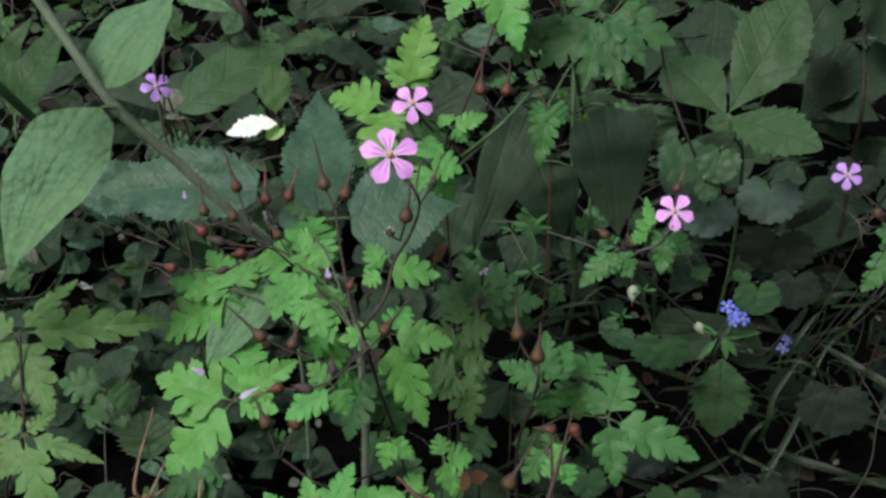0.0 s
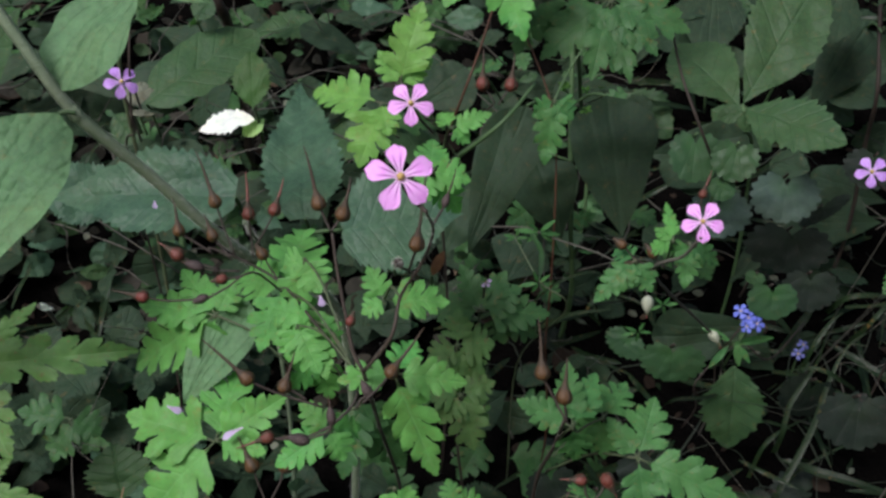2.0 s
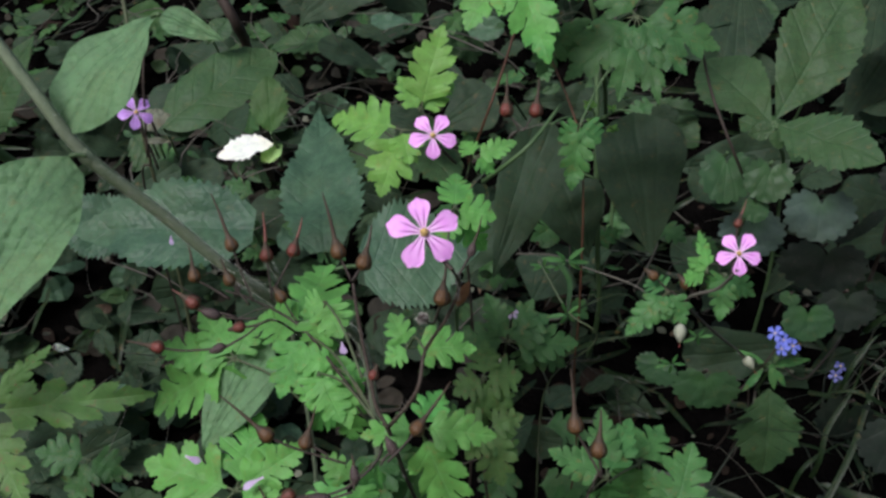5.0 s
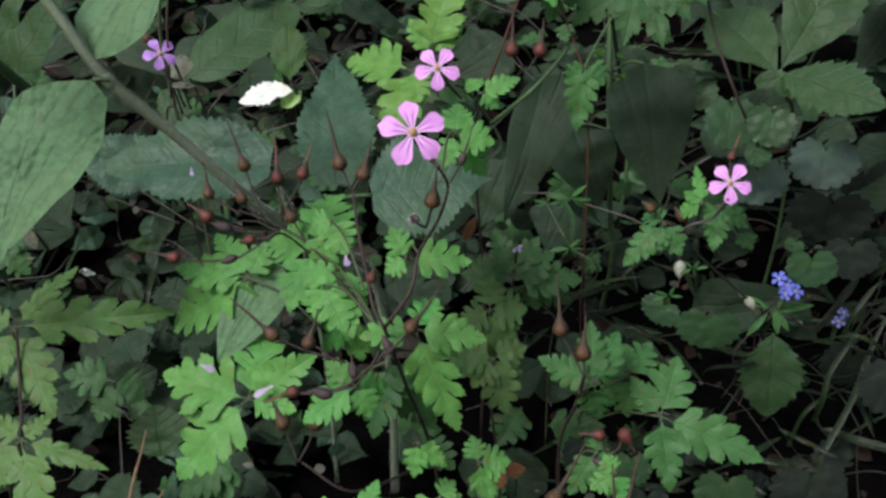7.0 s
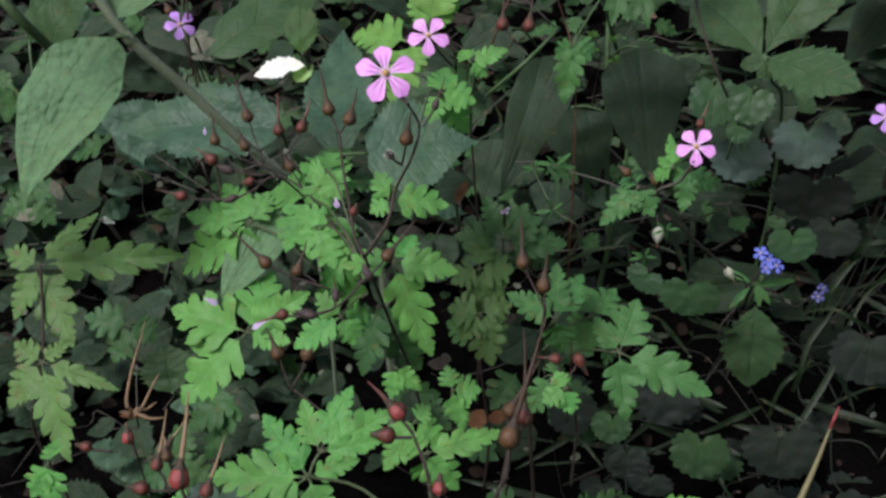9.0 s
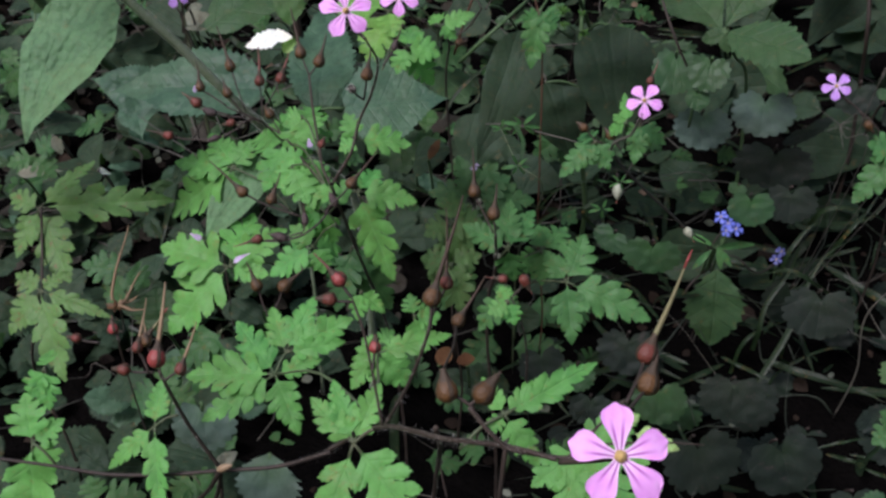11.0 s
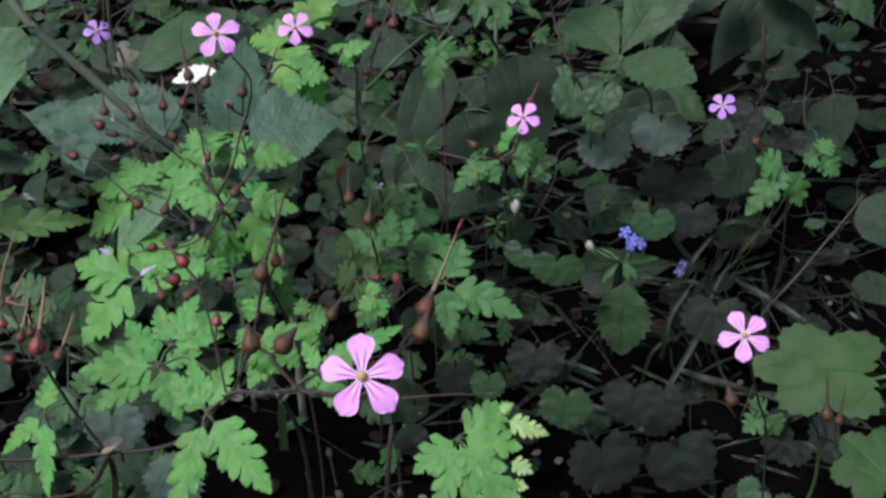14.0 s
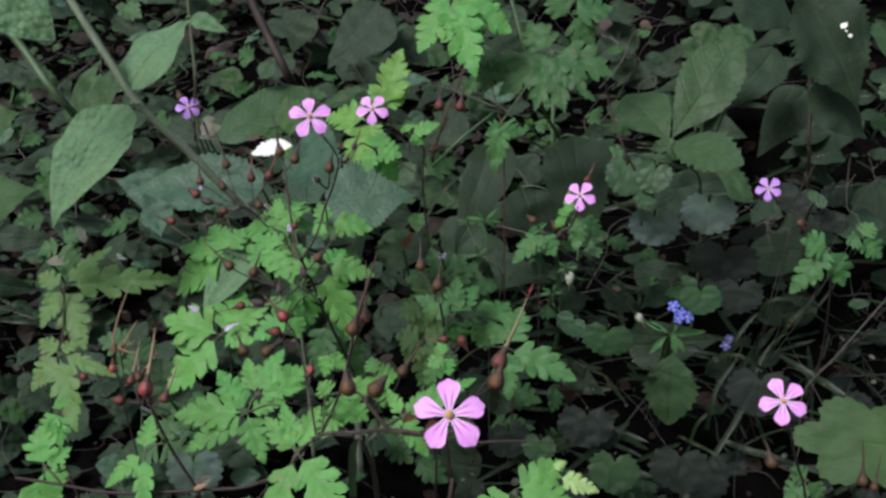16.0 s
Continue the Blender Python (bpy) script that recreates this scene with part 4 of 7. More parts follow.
lobed_leaf(main_plant, (-0.0309, 0.3077, 0.2069), (-0.0450, 0.3441, 0.2103), [((-0.0487, 0.3353, 0.1967), 0.0184, 0), ((-0.0397, 0.3343, 0.2034), 0.0159, 0), ((-0.0520, 0.3425, 0.2087), 0.0138, 0)], "bright")
lobed_leaf(main_plant, (-0.0270, 0.2925, 0.2047), (-0.0463, 0.3222, 0.1982), [((-0.0391, 0.3108, 0.1883), 0.0165, 0), ((-0.0493, 0.3160, 0.1885), 0.0145, 0)], "bright")
lobed_leaf(main_plant, (-0.0364, 0.3573, 0.1487), (-0.0450, 0.3617, 0.1565), [((-0.0600, 0.3622, 0.1397), 0.0169, 0), ((-0.0421, 0.3603, 0.1352), 0.0169, 0), ((-0.0493, 0.3663, 0.1640), 0.0141, 0)], "bright")
lobed_leaf(main_plant, (0.0029, 0.2999, 0.1084), (0.0045, 0.2896, 0.1485), [((0.0087, 0.2822, 0.1361), 0.0110, 0), ((0.0148, 0.2902, 0.1482), 0.0132, 0), ((0.0024, 0.2938, 0.1556), 0.0099, 0)], "bright")
lobed_leaf(main_plant, (-0.0149, 0.2988, 0.1089), (-0.0088, 0.2827, 0.1393), [((0.0016, 0.2785, 0.1311), 0.0121, 0), ((-0.0179, 0.2773, 0.1317), 0.0132, 0), ((-0.0037, 0.2858, 0.1435), 0.0099, 0), ((-0.0199, 0.2728, 0.1248), 0.0154, 0)], "bright")
lobed_leaf(main_plant, (-0.0199, 0.2986, 0.1377), (-0.0144, 0.2809, 0.1655), [((-0.0163, 0.2750, 0.1563), 0.0095, 0), ((-0.0055, 0.2773, 0.1585), 0.0085, 0)], "bright")

yellow_plant = thing("geranium_plant", (0.0091, 0.4246, -0.0400), "low herb geranium with yellowing lobed leaves", "plant", group="pink-flowered geranium plants")
stem(yellow_plant, [(0.0096, 0.4318, -0.0450), (0.0136, 0.4223, 0.0066), (0.0096, 0.4168, 0.0581), (0.0094, 0.4306, 0.0804), (0.0092, 0.4429, 0.1002)], 0.00087, 0.00058, "red", 0)
lobed_leaf(yellow_plant, (0.0094, 0.4447, 0.0900), (0.0094, 0.4227, 0.1150), [((-0.0038, 0.4182, 0.1095), 0.0178, 0), ((0.0088, 0.4102, 0.0950), 0.0178, 0), ((0.0260, 0.4238, 0.1145), 0.0237, 0), ((0.0212, 0.4161, 0.1029), 0.0178, 0), ((0.0099, 0.4308, 0.1280), 0.0178, 0)], "olive")
lobed_leaf(yellow_plant, (0.0104, 0.4273, 0.0752), (0.0104, 0.4053, 0.1002), [((-0.0046, 0.4058, 0.1030), 0.0205, 0), ((0.0254, 0.4091, 0.1044), 0.0161, 0), ((0.0161, 0.3926, 0.0792), 0.0220, 0), ((0.0010, 0.3982, 0.0901), 0.0176, 0), ((0.0228, 0.3996, 0.0894), 0.0176, 0)], "olive")
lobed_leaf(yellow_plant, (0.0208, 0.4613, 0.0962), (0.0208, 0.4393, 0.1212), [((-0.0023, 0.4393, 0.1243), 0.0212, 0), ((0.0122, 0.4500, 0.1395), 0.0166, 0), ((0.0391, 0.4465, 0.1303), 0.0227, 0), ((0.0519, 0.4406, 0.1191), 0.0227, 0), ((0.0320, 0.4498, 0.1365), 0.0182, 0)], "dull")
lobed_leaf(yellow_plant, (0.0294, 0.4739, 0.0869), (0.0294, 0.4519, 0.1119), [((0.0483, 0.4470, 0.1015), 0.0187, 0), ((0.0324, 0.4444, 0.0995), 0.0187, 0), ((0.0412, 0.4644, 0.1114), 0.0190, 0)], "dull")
flower(yellow_plant, (0.0218, 0.4257, 0.1466), 0.0027, (0.0087, -0.7165, 0.6975), 0, (0.0217, 0.4388, 0.1298), material=M_PETAL_DIM, missing=2)
single_leaf(yellow_plant, "small", "rust", (0.0088, 0.3591, 0.0553), (0.0088, 0.3391, 0.0853), (0.0136, 0.3440, 0.0925), 0.0084, 0, 1.0, "green")
single_leaf(yellow_plant, "small", "rust", (-0.0018, 0.4501, 0.1175), (-0.0018, 0.4301, 0.1475), (0.0036, 0.4356, 0.1571), 0.0049, 0, 1.0, "green")
single_leaf(yellow_plant, "small", "rust", (0.0200, 0.3904, 0.0309), (0.0200, 0.3704, 0.0609), (0.0186, 0.3737, 0.0667), 0.0092, 0, 1.0, "green")

fruiting_plant = thing("geranium_plant", (0.0323, 0.3354, -0.0400), "herb geranium with brown beaked seed cases and lobed leaves", "plant", group="pink-flowered geranium plants")
stem(fruiting_plant, [(0.0326, 0.3247, -0.0450), (0.0366, 0.3152, 0.0423), (0.0326, 0.3097, 0.1297), (0.0367, 0.2974, 0.1663), (0.0372, 0.2829, 0.1902)], 0.00088, 0.00066, "dark", 60)
fruit(fruiting_plant, (0.0366, 0.2746, 0.1960), (0.0295, 0.2824, 0.2095), (0.0286, 0.2904, 0.2223), 0.0042, "brown", "brown", 26)
fruit(fruiting_plant, (0.0371, 0.2787, 0.1931), (0.0365, 0.2830, 0.2000), (0.0375, 0.2887, 0.2090), 0.0045, "brown", "brown", 26)
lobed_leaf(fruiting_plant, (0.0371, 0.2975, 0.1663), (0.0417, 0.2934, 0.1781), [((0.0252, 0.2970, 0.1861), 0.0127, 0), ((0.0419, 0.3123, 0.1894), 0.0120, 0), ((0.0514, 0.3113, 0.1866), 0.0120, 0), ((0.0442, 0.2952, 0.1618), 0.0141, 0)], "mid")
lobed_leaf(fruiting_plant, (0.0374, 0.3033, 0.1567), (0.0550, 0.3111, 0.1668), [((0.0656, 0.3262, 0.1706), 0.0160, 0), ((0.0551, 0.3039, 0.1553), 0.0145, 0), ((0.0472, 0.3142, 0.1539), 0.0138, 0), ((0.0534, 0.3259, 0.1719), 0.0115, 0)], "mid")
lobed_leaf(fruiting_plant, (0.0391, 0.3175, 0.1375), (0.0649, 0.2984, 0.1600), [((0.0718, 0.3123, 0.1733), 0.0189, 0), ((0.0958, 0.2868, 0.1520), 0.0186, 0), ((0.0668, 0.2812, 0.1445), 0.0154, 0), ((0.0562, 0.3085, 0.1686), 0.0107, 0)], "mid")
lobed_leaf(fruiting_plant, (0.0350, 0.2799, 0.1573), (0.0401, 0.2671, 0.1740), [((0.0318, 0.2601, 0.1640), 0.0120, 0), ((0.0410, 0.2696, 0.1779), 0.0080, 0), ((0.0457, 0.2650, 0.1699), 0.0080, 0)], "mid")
fruit(fruiting_plant, (0.0436, 0.2629, 0.1763), (0.0485, 0.2661, 0.1808), (0.0509, 0.2638, 0.1769), 0.0040, "red", "red", 26)
fruit(fruiting_plant, (0.0454, 0.2611, 0.1731), (0.0398, 0.2661, 0.1819), (0.0343, 0.2660, 0.1825), 0.0033, "red", "red", 26)
fruit(fruiting_plant, (0.0454, 0.2611, 0.1731), (0.0408, 0.2617, 0.1748), (0.0390, 0.2620, 0.1755), 0.0033, "dark", "brown", 26)
stem(fruiting_plant, [(0.0493, 0.2922, 0.0993), (0.0495, 0.2811, 0.1383), (0.0457, 0.2650, 0.1699)], 0.00059, 0.00040, "dark", 40)

slender_plant = thing("geranium_plant", (0.1651, 0.4838, -0.0400), "slender pink herb geranium on a trailing stem", "plant", group="pink-flowered geranium plants")
stem(slender_plant, [(0.1659, 0.5391, -0.0450), (0.1699, 0.5296, -0.0030), (0.1659, 0.5241, 0.0390), (0.1396, 0.4689, 0.0866), (0.0907, 0.4057, 0.1623), (0.0958, 0.3845, 0.1845), (0.0986, 0.3756, 0.1982)], 0.00060, 0.00066, "straw", 60)
flower(slender_plant, (0.0995, 0.3787, 0.2031), 0.0082, (-0.1492, -0.7815, 0.6058), -33, (0.0990, 0.3821, 0.1897))
fruit(slender_plant, (0.1005, 0.3873, 0.1883), (0.1039, 0.3979, 0.2049), (0.1073, 0.4027, 0.2122), 0.0033, "red", "red", 26)
fruit(slender_plant, (0.0893, 0.3976, 0.1685), (0.0746, 0.4031, 0.1792), (0.0728, 0.4038, 0.1805), 0.0040, "brown", "brown", 26)
fruit(slender_plant, (0.0929, 0.3988, 0.1698), (0.0875, 0.4021, 0.1759), (0.0858, 0.4031, 0.1777), 0.0044, "brown", "brown", 26)
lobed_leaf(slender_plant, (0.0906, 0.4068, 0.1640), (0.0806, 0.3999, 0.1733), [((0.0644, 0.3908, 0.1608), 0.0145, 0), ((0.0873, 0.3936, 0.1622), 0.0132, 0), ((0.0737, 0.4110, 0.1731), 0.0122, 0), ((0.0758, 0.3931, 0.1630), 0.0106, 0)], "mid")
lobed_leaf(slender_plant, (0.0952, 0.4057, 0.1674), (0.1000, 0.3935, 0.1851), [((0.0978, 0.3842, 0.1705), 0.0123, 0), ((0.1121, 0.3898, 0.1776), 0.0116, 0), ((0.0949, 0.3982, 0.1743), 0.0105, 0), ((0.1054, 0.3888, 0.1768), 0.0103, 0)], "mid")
lobed_leaf(slender_plant, (0.0957, 0.4084, 0.1660), (0.0943, 0.3961, 0.1843), [((0.0944, 0.4136, 0.1935), 0.0074, 0), ((0.0850, 0.4022, 0.1764), 0.0093, 0), ((0.0891, 0.4077, 0.1846), 0.0079, 0)], "bright")
fruit(slender_plant, (0.0957, 0.4378, 0.1373), (0.0963, 0.4328, 0.1292), (0.0958, 0.4298, 0.1245), 0.0049, "pale", "green", 8)
fruit(slender_plant, (0.1366, 0.4695, 0.0880), (0.1411, 0.4677, 0.0845), (0.1442, 0.4652, 0.0801), 0.0045, "pale", "green", 8)

upper_plant = thing("geranium_plant", (-0.0079, 0.5421, -0.0400), "pink herb geranium with yellow-green lobed leaves, half hidden", "plant", group="pink-flowered geranium plants")
stem(upper_plant, [(0.0031, 0.5091, -0.0450), (0.0071, 0.4996, 0.0571), (0.0031, 0.4941, 0.1592), (0.0062, 0.4796, 0.1947), (-0.0041, 0.4457, 0.2162)], 0.00086, 0.00057, "dark", 40)
flower(upper_plant, (-0.0090, 0.3997, 0.2428), 0.0087, (0.0365, -0.8145, 0.5791), 34, (-0.0010, 0.4218, 0.2206))
lobed_leaf(upper_plant, (0.0034, 0.4796, 0.1947), (-0.0233, 0.4672, 0.2143), [((-0.0572, 0.4893, 0.2138), 0.0260, 0), ((-0.0335, 0.4539, 0.1908), 0.0264, 0), ((-0.0205, 0.4522, 0.2078), 0.0173, 0)], "lime")
lobed_leaf(upper_plant, (0.0034, 0.4796, 0.1947), (-0.0151, 0.4709, 0.2207), [((-0.0066, 0.4783, 0.2540), 0.0245, 0), ((-0.0239, 0.4782, 0.2339), 0.0132, 0), ((-0.0019, 0.4771, 0.2314), 0.0132, 0)], "lime")
lobed_leaf(upper_plant, (0.0038, 0.4400, 0.2058), (0.0066, 0.4255, 0.2209), [((0.0222, 0.4286, 0.2259), 0.0108, 0), ((0.0141, 0.4229, 0.2160), 0.0095, 0), ((0.0013, 0.4383, 0.2234), 0.0097, 0)], "bright")
fruit(upper_plant, (0.0254, 0.4490, 0.2214), (0.0204, 0.4533, 0.2292), (0.0209, 0.4602, 0.2414), 0.0053, "red", "brown", 26)
fruit(upper_plant, (0.0270, 0.4487, 0.2207), (0.0325, 0.4532, 0.2287), (0.0341, 0.4594, 0.2397), 0.0053, "red", "brown", 26)
stem(upper_plant, [(0.0063, 0.4604, 0.2014), (0.0173, 0.4633, 0.2061), (0.0254, 0.4490, 0.2214)], 0.00060, 0.00044, "dark", 20)
stem(upper_plant, [(0.0060, 0.5229, 0.1696), (0.0151, 0.5164, 0.1987), (0.0242, 0.5283, 0.2197), (0.0317, 0.5403, 0.2407), (0.0362, 0.5521, 0.2618)], 0.00062, 0.00062, "orange", 0)
stem(upper_plant, [(0.0562, 0.4864, -0.0450), (0.0602, 0.4769, 0.0157), (0.0562, 0.4714, 0.0764), (0.0560, 0.4640, 0.1245), (0.0562, 0.4719, 0.1795), (0.0542, 0.4858, 0.2044), (0.0447, 0.5204, 0.2254), (0.0362, 0.5403, 0.2407)], 0.00050, 0.00039, "orange", 0)
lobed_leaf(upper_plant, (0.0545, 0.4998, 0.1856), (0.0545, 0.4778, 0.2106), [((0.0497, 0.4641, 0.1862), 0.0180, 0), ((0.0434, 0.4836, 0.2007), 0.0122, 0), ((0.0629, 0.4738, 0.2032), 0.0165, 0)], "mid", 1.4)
stem(upper_plant, [(0.0545, 0.4778, 0.2106), (0.0633, 0.4943, 0.2193), (0.0690, 0.4986, 0.2267)], 0.00057, 0.00046, "green", 0)
fruit(upper_plant, (0.0062, 0.4875, 0.1882), (0.0120, 0.4883, 0.1895), (0.0144, 0.4886, 0.1900), 0.0041, "brown", "brown", 26)
stem(upper_plant, [(0.0116, 0.4815, 0.1807), (0.0312, 0.4729, 0.2022), (0.0483, 0.5020, 0.2087)], 0.00110, 0.00082, "green", 0)

tall_plant = thing("geranium_plant", (0.0955, 0.6845, -0.0206), "tall herb geranium with bright and shaded lobed leaves", "plant", group="pink-flowered geranium plants")
stem(tall_plant, [(0.0974, 0.7000, -0.0378), (0.1077, 0.6900, 0.0197), (0.1087, 0.6950, 0.0800), (0.0960, 0.6600, 0.1280), (0.0779, 0.5647, 0.1931), (0.0671, 0.5400, 0.2382), (0.0577, 0.5528, 0.2681)], 0.00145, 0.00109, "green", 20)
lobed_leaf(tall_plant, (0.0562, 0.5455, 0.2767), (0.0238, 0.5095, 0.2789), [((0.0388, 0.4736, 0.2457), 0.0300, 0), ((0.0583, 0.4962, 0.2655), 0.0287, 0), ((0.0059, 0.4848, 0.2542), 0.0287, 0), ((0.0103, 0.5060, 0.2747), 0.0219, 0), ((0.0384, 0.4916, 0.2607), 0.0215, 0)], "bright")
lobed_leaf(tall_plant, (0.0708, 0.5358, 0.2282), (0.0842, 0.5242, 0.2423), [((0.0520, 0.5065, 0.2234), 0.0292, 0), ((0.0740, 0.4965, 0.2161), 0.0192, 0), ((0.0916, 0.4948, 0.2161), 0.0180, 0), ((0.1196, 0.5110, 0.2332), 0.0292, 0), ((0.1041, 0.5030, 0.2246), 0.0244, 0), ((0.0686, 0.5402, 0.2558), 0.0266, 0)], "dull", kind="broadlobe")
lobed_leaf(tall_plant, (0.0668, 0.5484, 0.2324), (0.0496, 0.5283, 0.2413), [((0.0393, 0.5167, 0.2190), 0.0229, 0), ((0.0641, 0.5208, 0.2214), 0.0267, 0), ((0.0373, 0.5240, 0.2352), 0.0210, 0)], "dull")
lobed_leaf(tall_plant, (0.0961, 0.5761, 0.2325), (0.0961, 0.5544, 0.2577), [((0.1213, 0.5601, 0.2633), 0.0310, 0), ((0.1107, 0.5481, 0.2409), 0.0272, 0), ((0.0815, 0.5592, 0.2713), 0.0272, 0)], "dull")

far_plant = thing("geranium_plant", (0.2891, 0.5754, -0.0400), "small pink herb geranium among round leaves", "plant", group="pink-flowered geranium plants")
stem(far_plant, [(0.2742, 0.5543, -0.0450), (0.2782, 0.5448, 0.0219), (0.2742, 0.5393, 0.0889), (0.2549, 0.5195, 0.1226), (0.2401, 0.5242, 0.1365), (0.2308, 0.5263, 0.1435)], 0.00088, 0.00066, "dark", 20)
flower(far_plant, (0.2205, 0.5062, 0.1577), 0.0085, (-0.1819, -0.8389, 0.5130), -38, (0.2317, 0.5125, 0.1444), material=M_PETAL_VIOLET)
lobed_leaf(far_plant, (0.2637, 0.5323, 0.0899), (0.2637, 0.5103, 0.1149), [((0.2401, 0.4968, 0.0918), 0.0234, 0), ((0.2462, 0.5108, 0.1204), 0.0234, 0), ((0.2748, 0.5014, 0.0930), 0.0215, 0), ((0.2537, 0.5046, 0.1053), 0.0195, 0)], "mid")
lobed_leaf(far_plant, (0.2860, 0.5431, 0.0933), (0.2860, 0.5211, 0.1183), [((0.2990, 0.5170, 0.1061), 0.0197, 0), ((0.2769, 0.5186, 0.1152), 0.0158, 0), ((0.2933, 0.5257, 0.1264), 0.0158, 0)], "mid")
fruit(far_plant, (0.2378, 0.5144, 0.1398), (0.2444, 0.5111, 0.1310), (0.2461, 0.5102, 0.1287), 0.0051, "brown", "brown", 26)

left_plant = thing("geranium_plant", (-0.2149, 0.3778, -0.0400), "herb geranium with rust-flecked lobed leaves", "plant", group="pink-flowered geranium plants")
stem(left_plant, [(-0.1963, 0.3637, -0.0450), (-0.1923, 0.3542, 0.0130), (-0.1963, 0.3487, 0.0710), (-0.1606, 0.3098, 0.1365), (-0.1699, 0.3375, 0.1442), (-0.1708, 0.3487, 0.1623)], 0.00094, 0.00071, "red", 40)
lobed_leaf(left_plant, (-0.1777, 0.3534, 0.1387), (-0.1746, 0.3536, 0.1590), [((-0.1162, 0.3553, 0.1654), 0.0200, 0), ((-0.1543, 0.3702, 0.1759), 0.0106, 0), ((-0.1566, 0.3286, 0.1376), 0.0232, 0), ((-0.1831, 0.3378, 0.1438), 0.0157, 0), ((-0.1905, 0.3595, 0.1631), 0.0135, 0)], "yellow")
lobed_leaf(left_plant, (-0.1653, 0.3110, 0.1238), (-0.1554, 0.3031, 0.1476), [((-0.1418, 0.2761, 0.1240), 0.0190, 0), ((-0.1262, 0.2947, 0.1423), 0.0095, 0), ((-0.1682, 0.2910, 0.1355), 0.0161, 0), ((-0.1458, 0.3089, 0.1538), 0.0079, 0), ((-0.1681, 0.3091, 0.1521), 0.0123, 0)], "yellow")
# white-coloured leaf put in for a fleck of sun
single_leaf(left_plant, "acute", "pale", (-0.1609, 0.4072, 0.1393), (-0.1609, 0.3922, 0.1593), (-0.1566, 0.3973, 0.1544), 0.0030, 0, 1, "straw")
single_leaf(left_plant, "small", "grey", (-0.1932, 0.4337, 0.1450), (-0.1932, 0.4187, 0.1650), (-0.1893, 0.4152, 0.1561), 0.0060, 0, 1, "straw")
single_leaf(left_plant, "acute", "grey", (-0.2362, 0.4715, 0.0959), (-0.2362, 0.4515, 0.1259), (-0.2120, 0.4542, 0.1283), 0.0066, 0, 1.0, "green")
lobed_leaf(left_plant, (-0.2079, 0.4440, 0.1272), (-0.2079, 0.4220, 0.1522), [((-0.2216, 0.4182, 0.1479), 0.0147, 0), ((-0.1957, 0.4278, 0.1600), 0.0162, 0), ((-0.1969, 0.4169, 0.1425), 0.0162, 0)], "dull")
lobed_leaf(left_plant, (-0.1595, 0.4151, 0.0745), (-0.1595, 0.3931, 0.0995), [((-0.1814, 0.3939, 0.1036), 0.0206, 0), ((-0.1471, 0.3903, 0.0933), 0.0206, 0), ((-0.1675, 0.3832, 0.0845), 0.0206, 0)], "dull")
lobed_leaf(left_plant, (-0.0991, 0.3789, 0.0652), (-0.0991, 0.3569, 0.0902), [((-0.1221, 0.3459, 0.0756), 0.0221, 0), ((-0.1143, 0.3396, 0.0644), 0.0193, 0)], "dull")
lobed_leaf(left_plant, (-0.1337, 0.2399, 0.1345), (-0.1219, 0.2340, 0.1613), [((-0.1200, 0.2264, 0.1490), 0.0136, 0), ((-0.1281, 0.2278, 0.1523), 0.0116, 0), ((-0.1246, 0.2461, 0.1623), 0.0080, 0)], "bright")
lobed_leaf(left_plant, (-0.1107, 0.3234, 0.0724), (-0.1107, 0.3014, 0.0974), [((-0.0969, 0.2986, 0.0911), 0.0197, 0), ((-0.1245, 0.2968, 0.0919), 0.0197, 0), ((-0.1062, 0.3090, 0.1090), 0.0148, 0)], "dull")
stem(left_plant, [(-0.0741, 0.2003, 0.2146), (-0.0744, 0.2017, 0.2169), (-0.0733, 0.2052, 0.2224), (-0.0719, 0.2081, 0.2269)], 0.00050, 0.00033, "awn", 0)
stem(left_plant, [(-0.0719, 0.2081, 0.2269), (-0.0708, 0.2100, 0.2299), (-0.0698, 0.2125, 0.2336)], 0.00027, 0.00015, "awn", 0)
stem(left_plant, [(-0.0723, 0.1994, 0.2129), (-0.0710, 0.2000, 0.2138), (-0.0694, 0.2017, 0.2162), (-0.0681, 0.2033, 0.2187)], 0.00053, 0.00030, "awn", 0)
stem(left_plant, [(-0.0681, 0.2033, 0.2187), (-0.0671, 0.2045, 0.2204), (-0.0660, 0.2055, 0.2219)], 0.00024, 0.00015, "awn", 0)
stem(left_plant, [(-0.0726, 0.1999, 0.2138), (-0.0702, 0.1994, 0.2127), (-0.0679, 0.1992, 0.2120), (-0.0646, 0.1995, 0.2122)], 0.00067, 0.00015, "awn", 0)
stem(left_plant, [(-0.0720, 0.2002, 0.2143), (-0.0694, 0.2003, 0.2141), (-0.0667, 0.2015, 0.2157)], 0.00059, 0.00015, "awn", 0)
whorl(left_plant, (-0.0722, 0.1998, 0.2132), 0.0042, 6, 31, "tan", 0.26)
whorl(left_plant, (-0.0735, 0.1995, 0.2126), 0.0028, 4, 32, "rust", 0.35)
fruit(left_plant, (-0.0738, 0.1979, 0.2013), (-0.0759, 0.2000, 0.2050), (-0.0765, 0.2019, 0.2081), 0.0030, "pink", "red", 26)
fruit(left_plant, (-0.0715, 0.1965, 0.1988), (-0.0656, 0.1992, 0.2023), (-0.0604, 0.2035, 0.2085), 0.0036, "brown", "green", 26)
fruit(left_plant, (-0.0817, 0.2011, 0.1981), (-0.0894, 0.2014, 0.1996), (-0.0910, 0.2015, 0.1999), 0.0028, "red", "brown", 26)
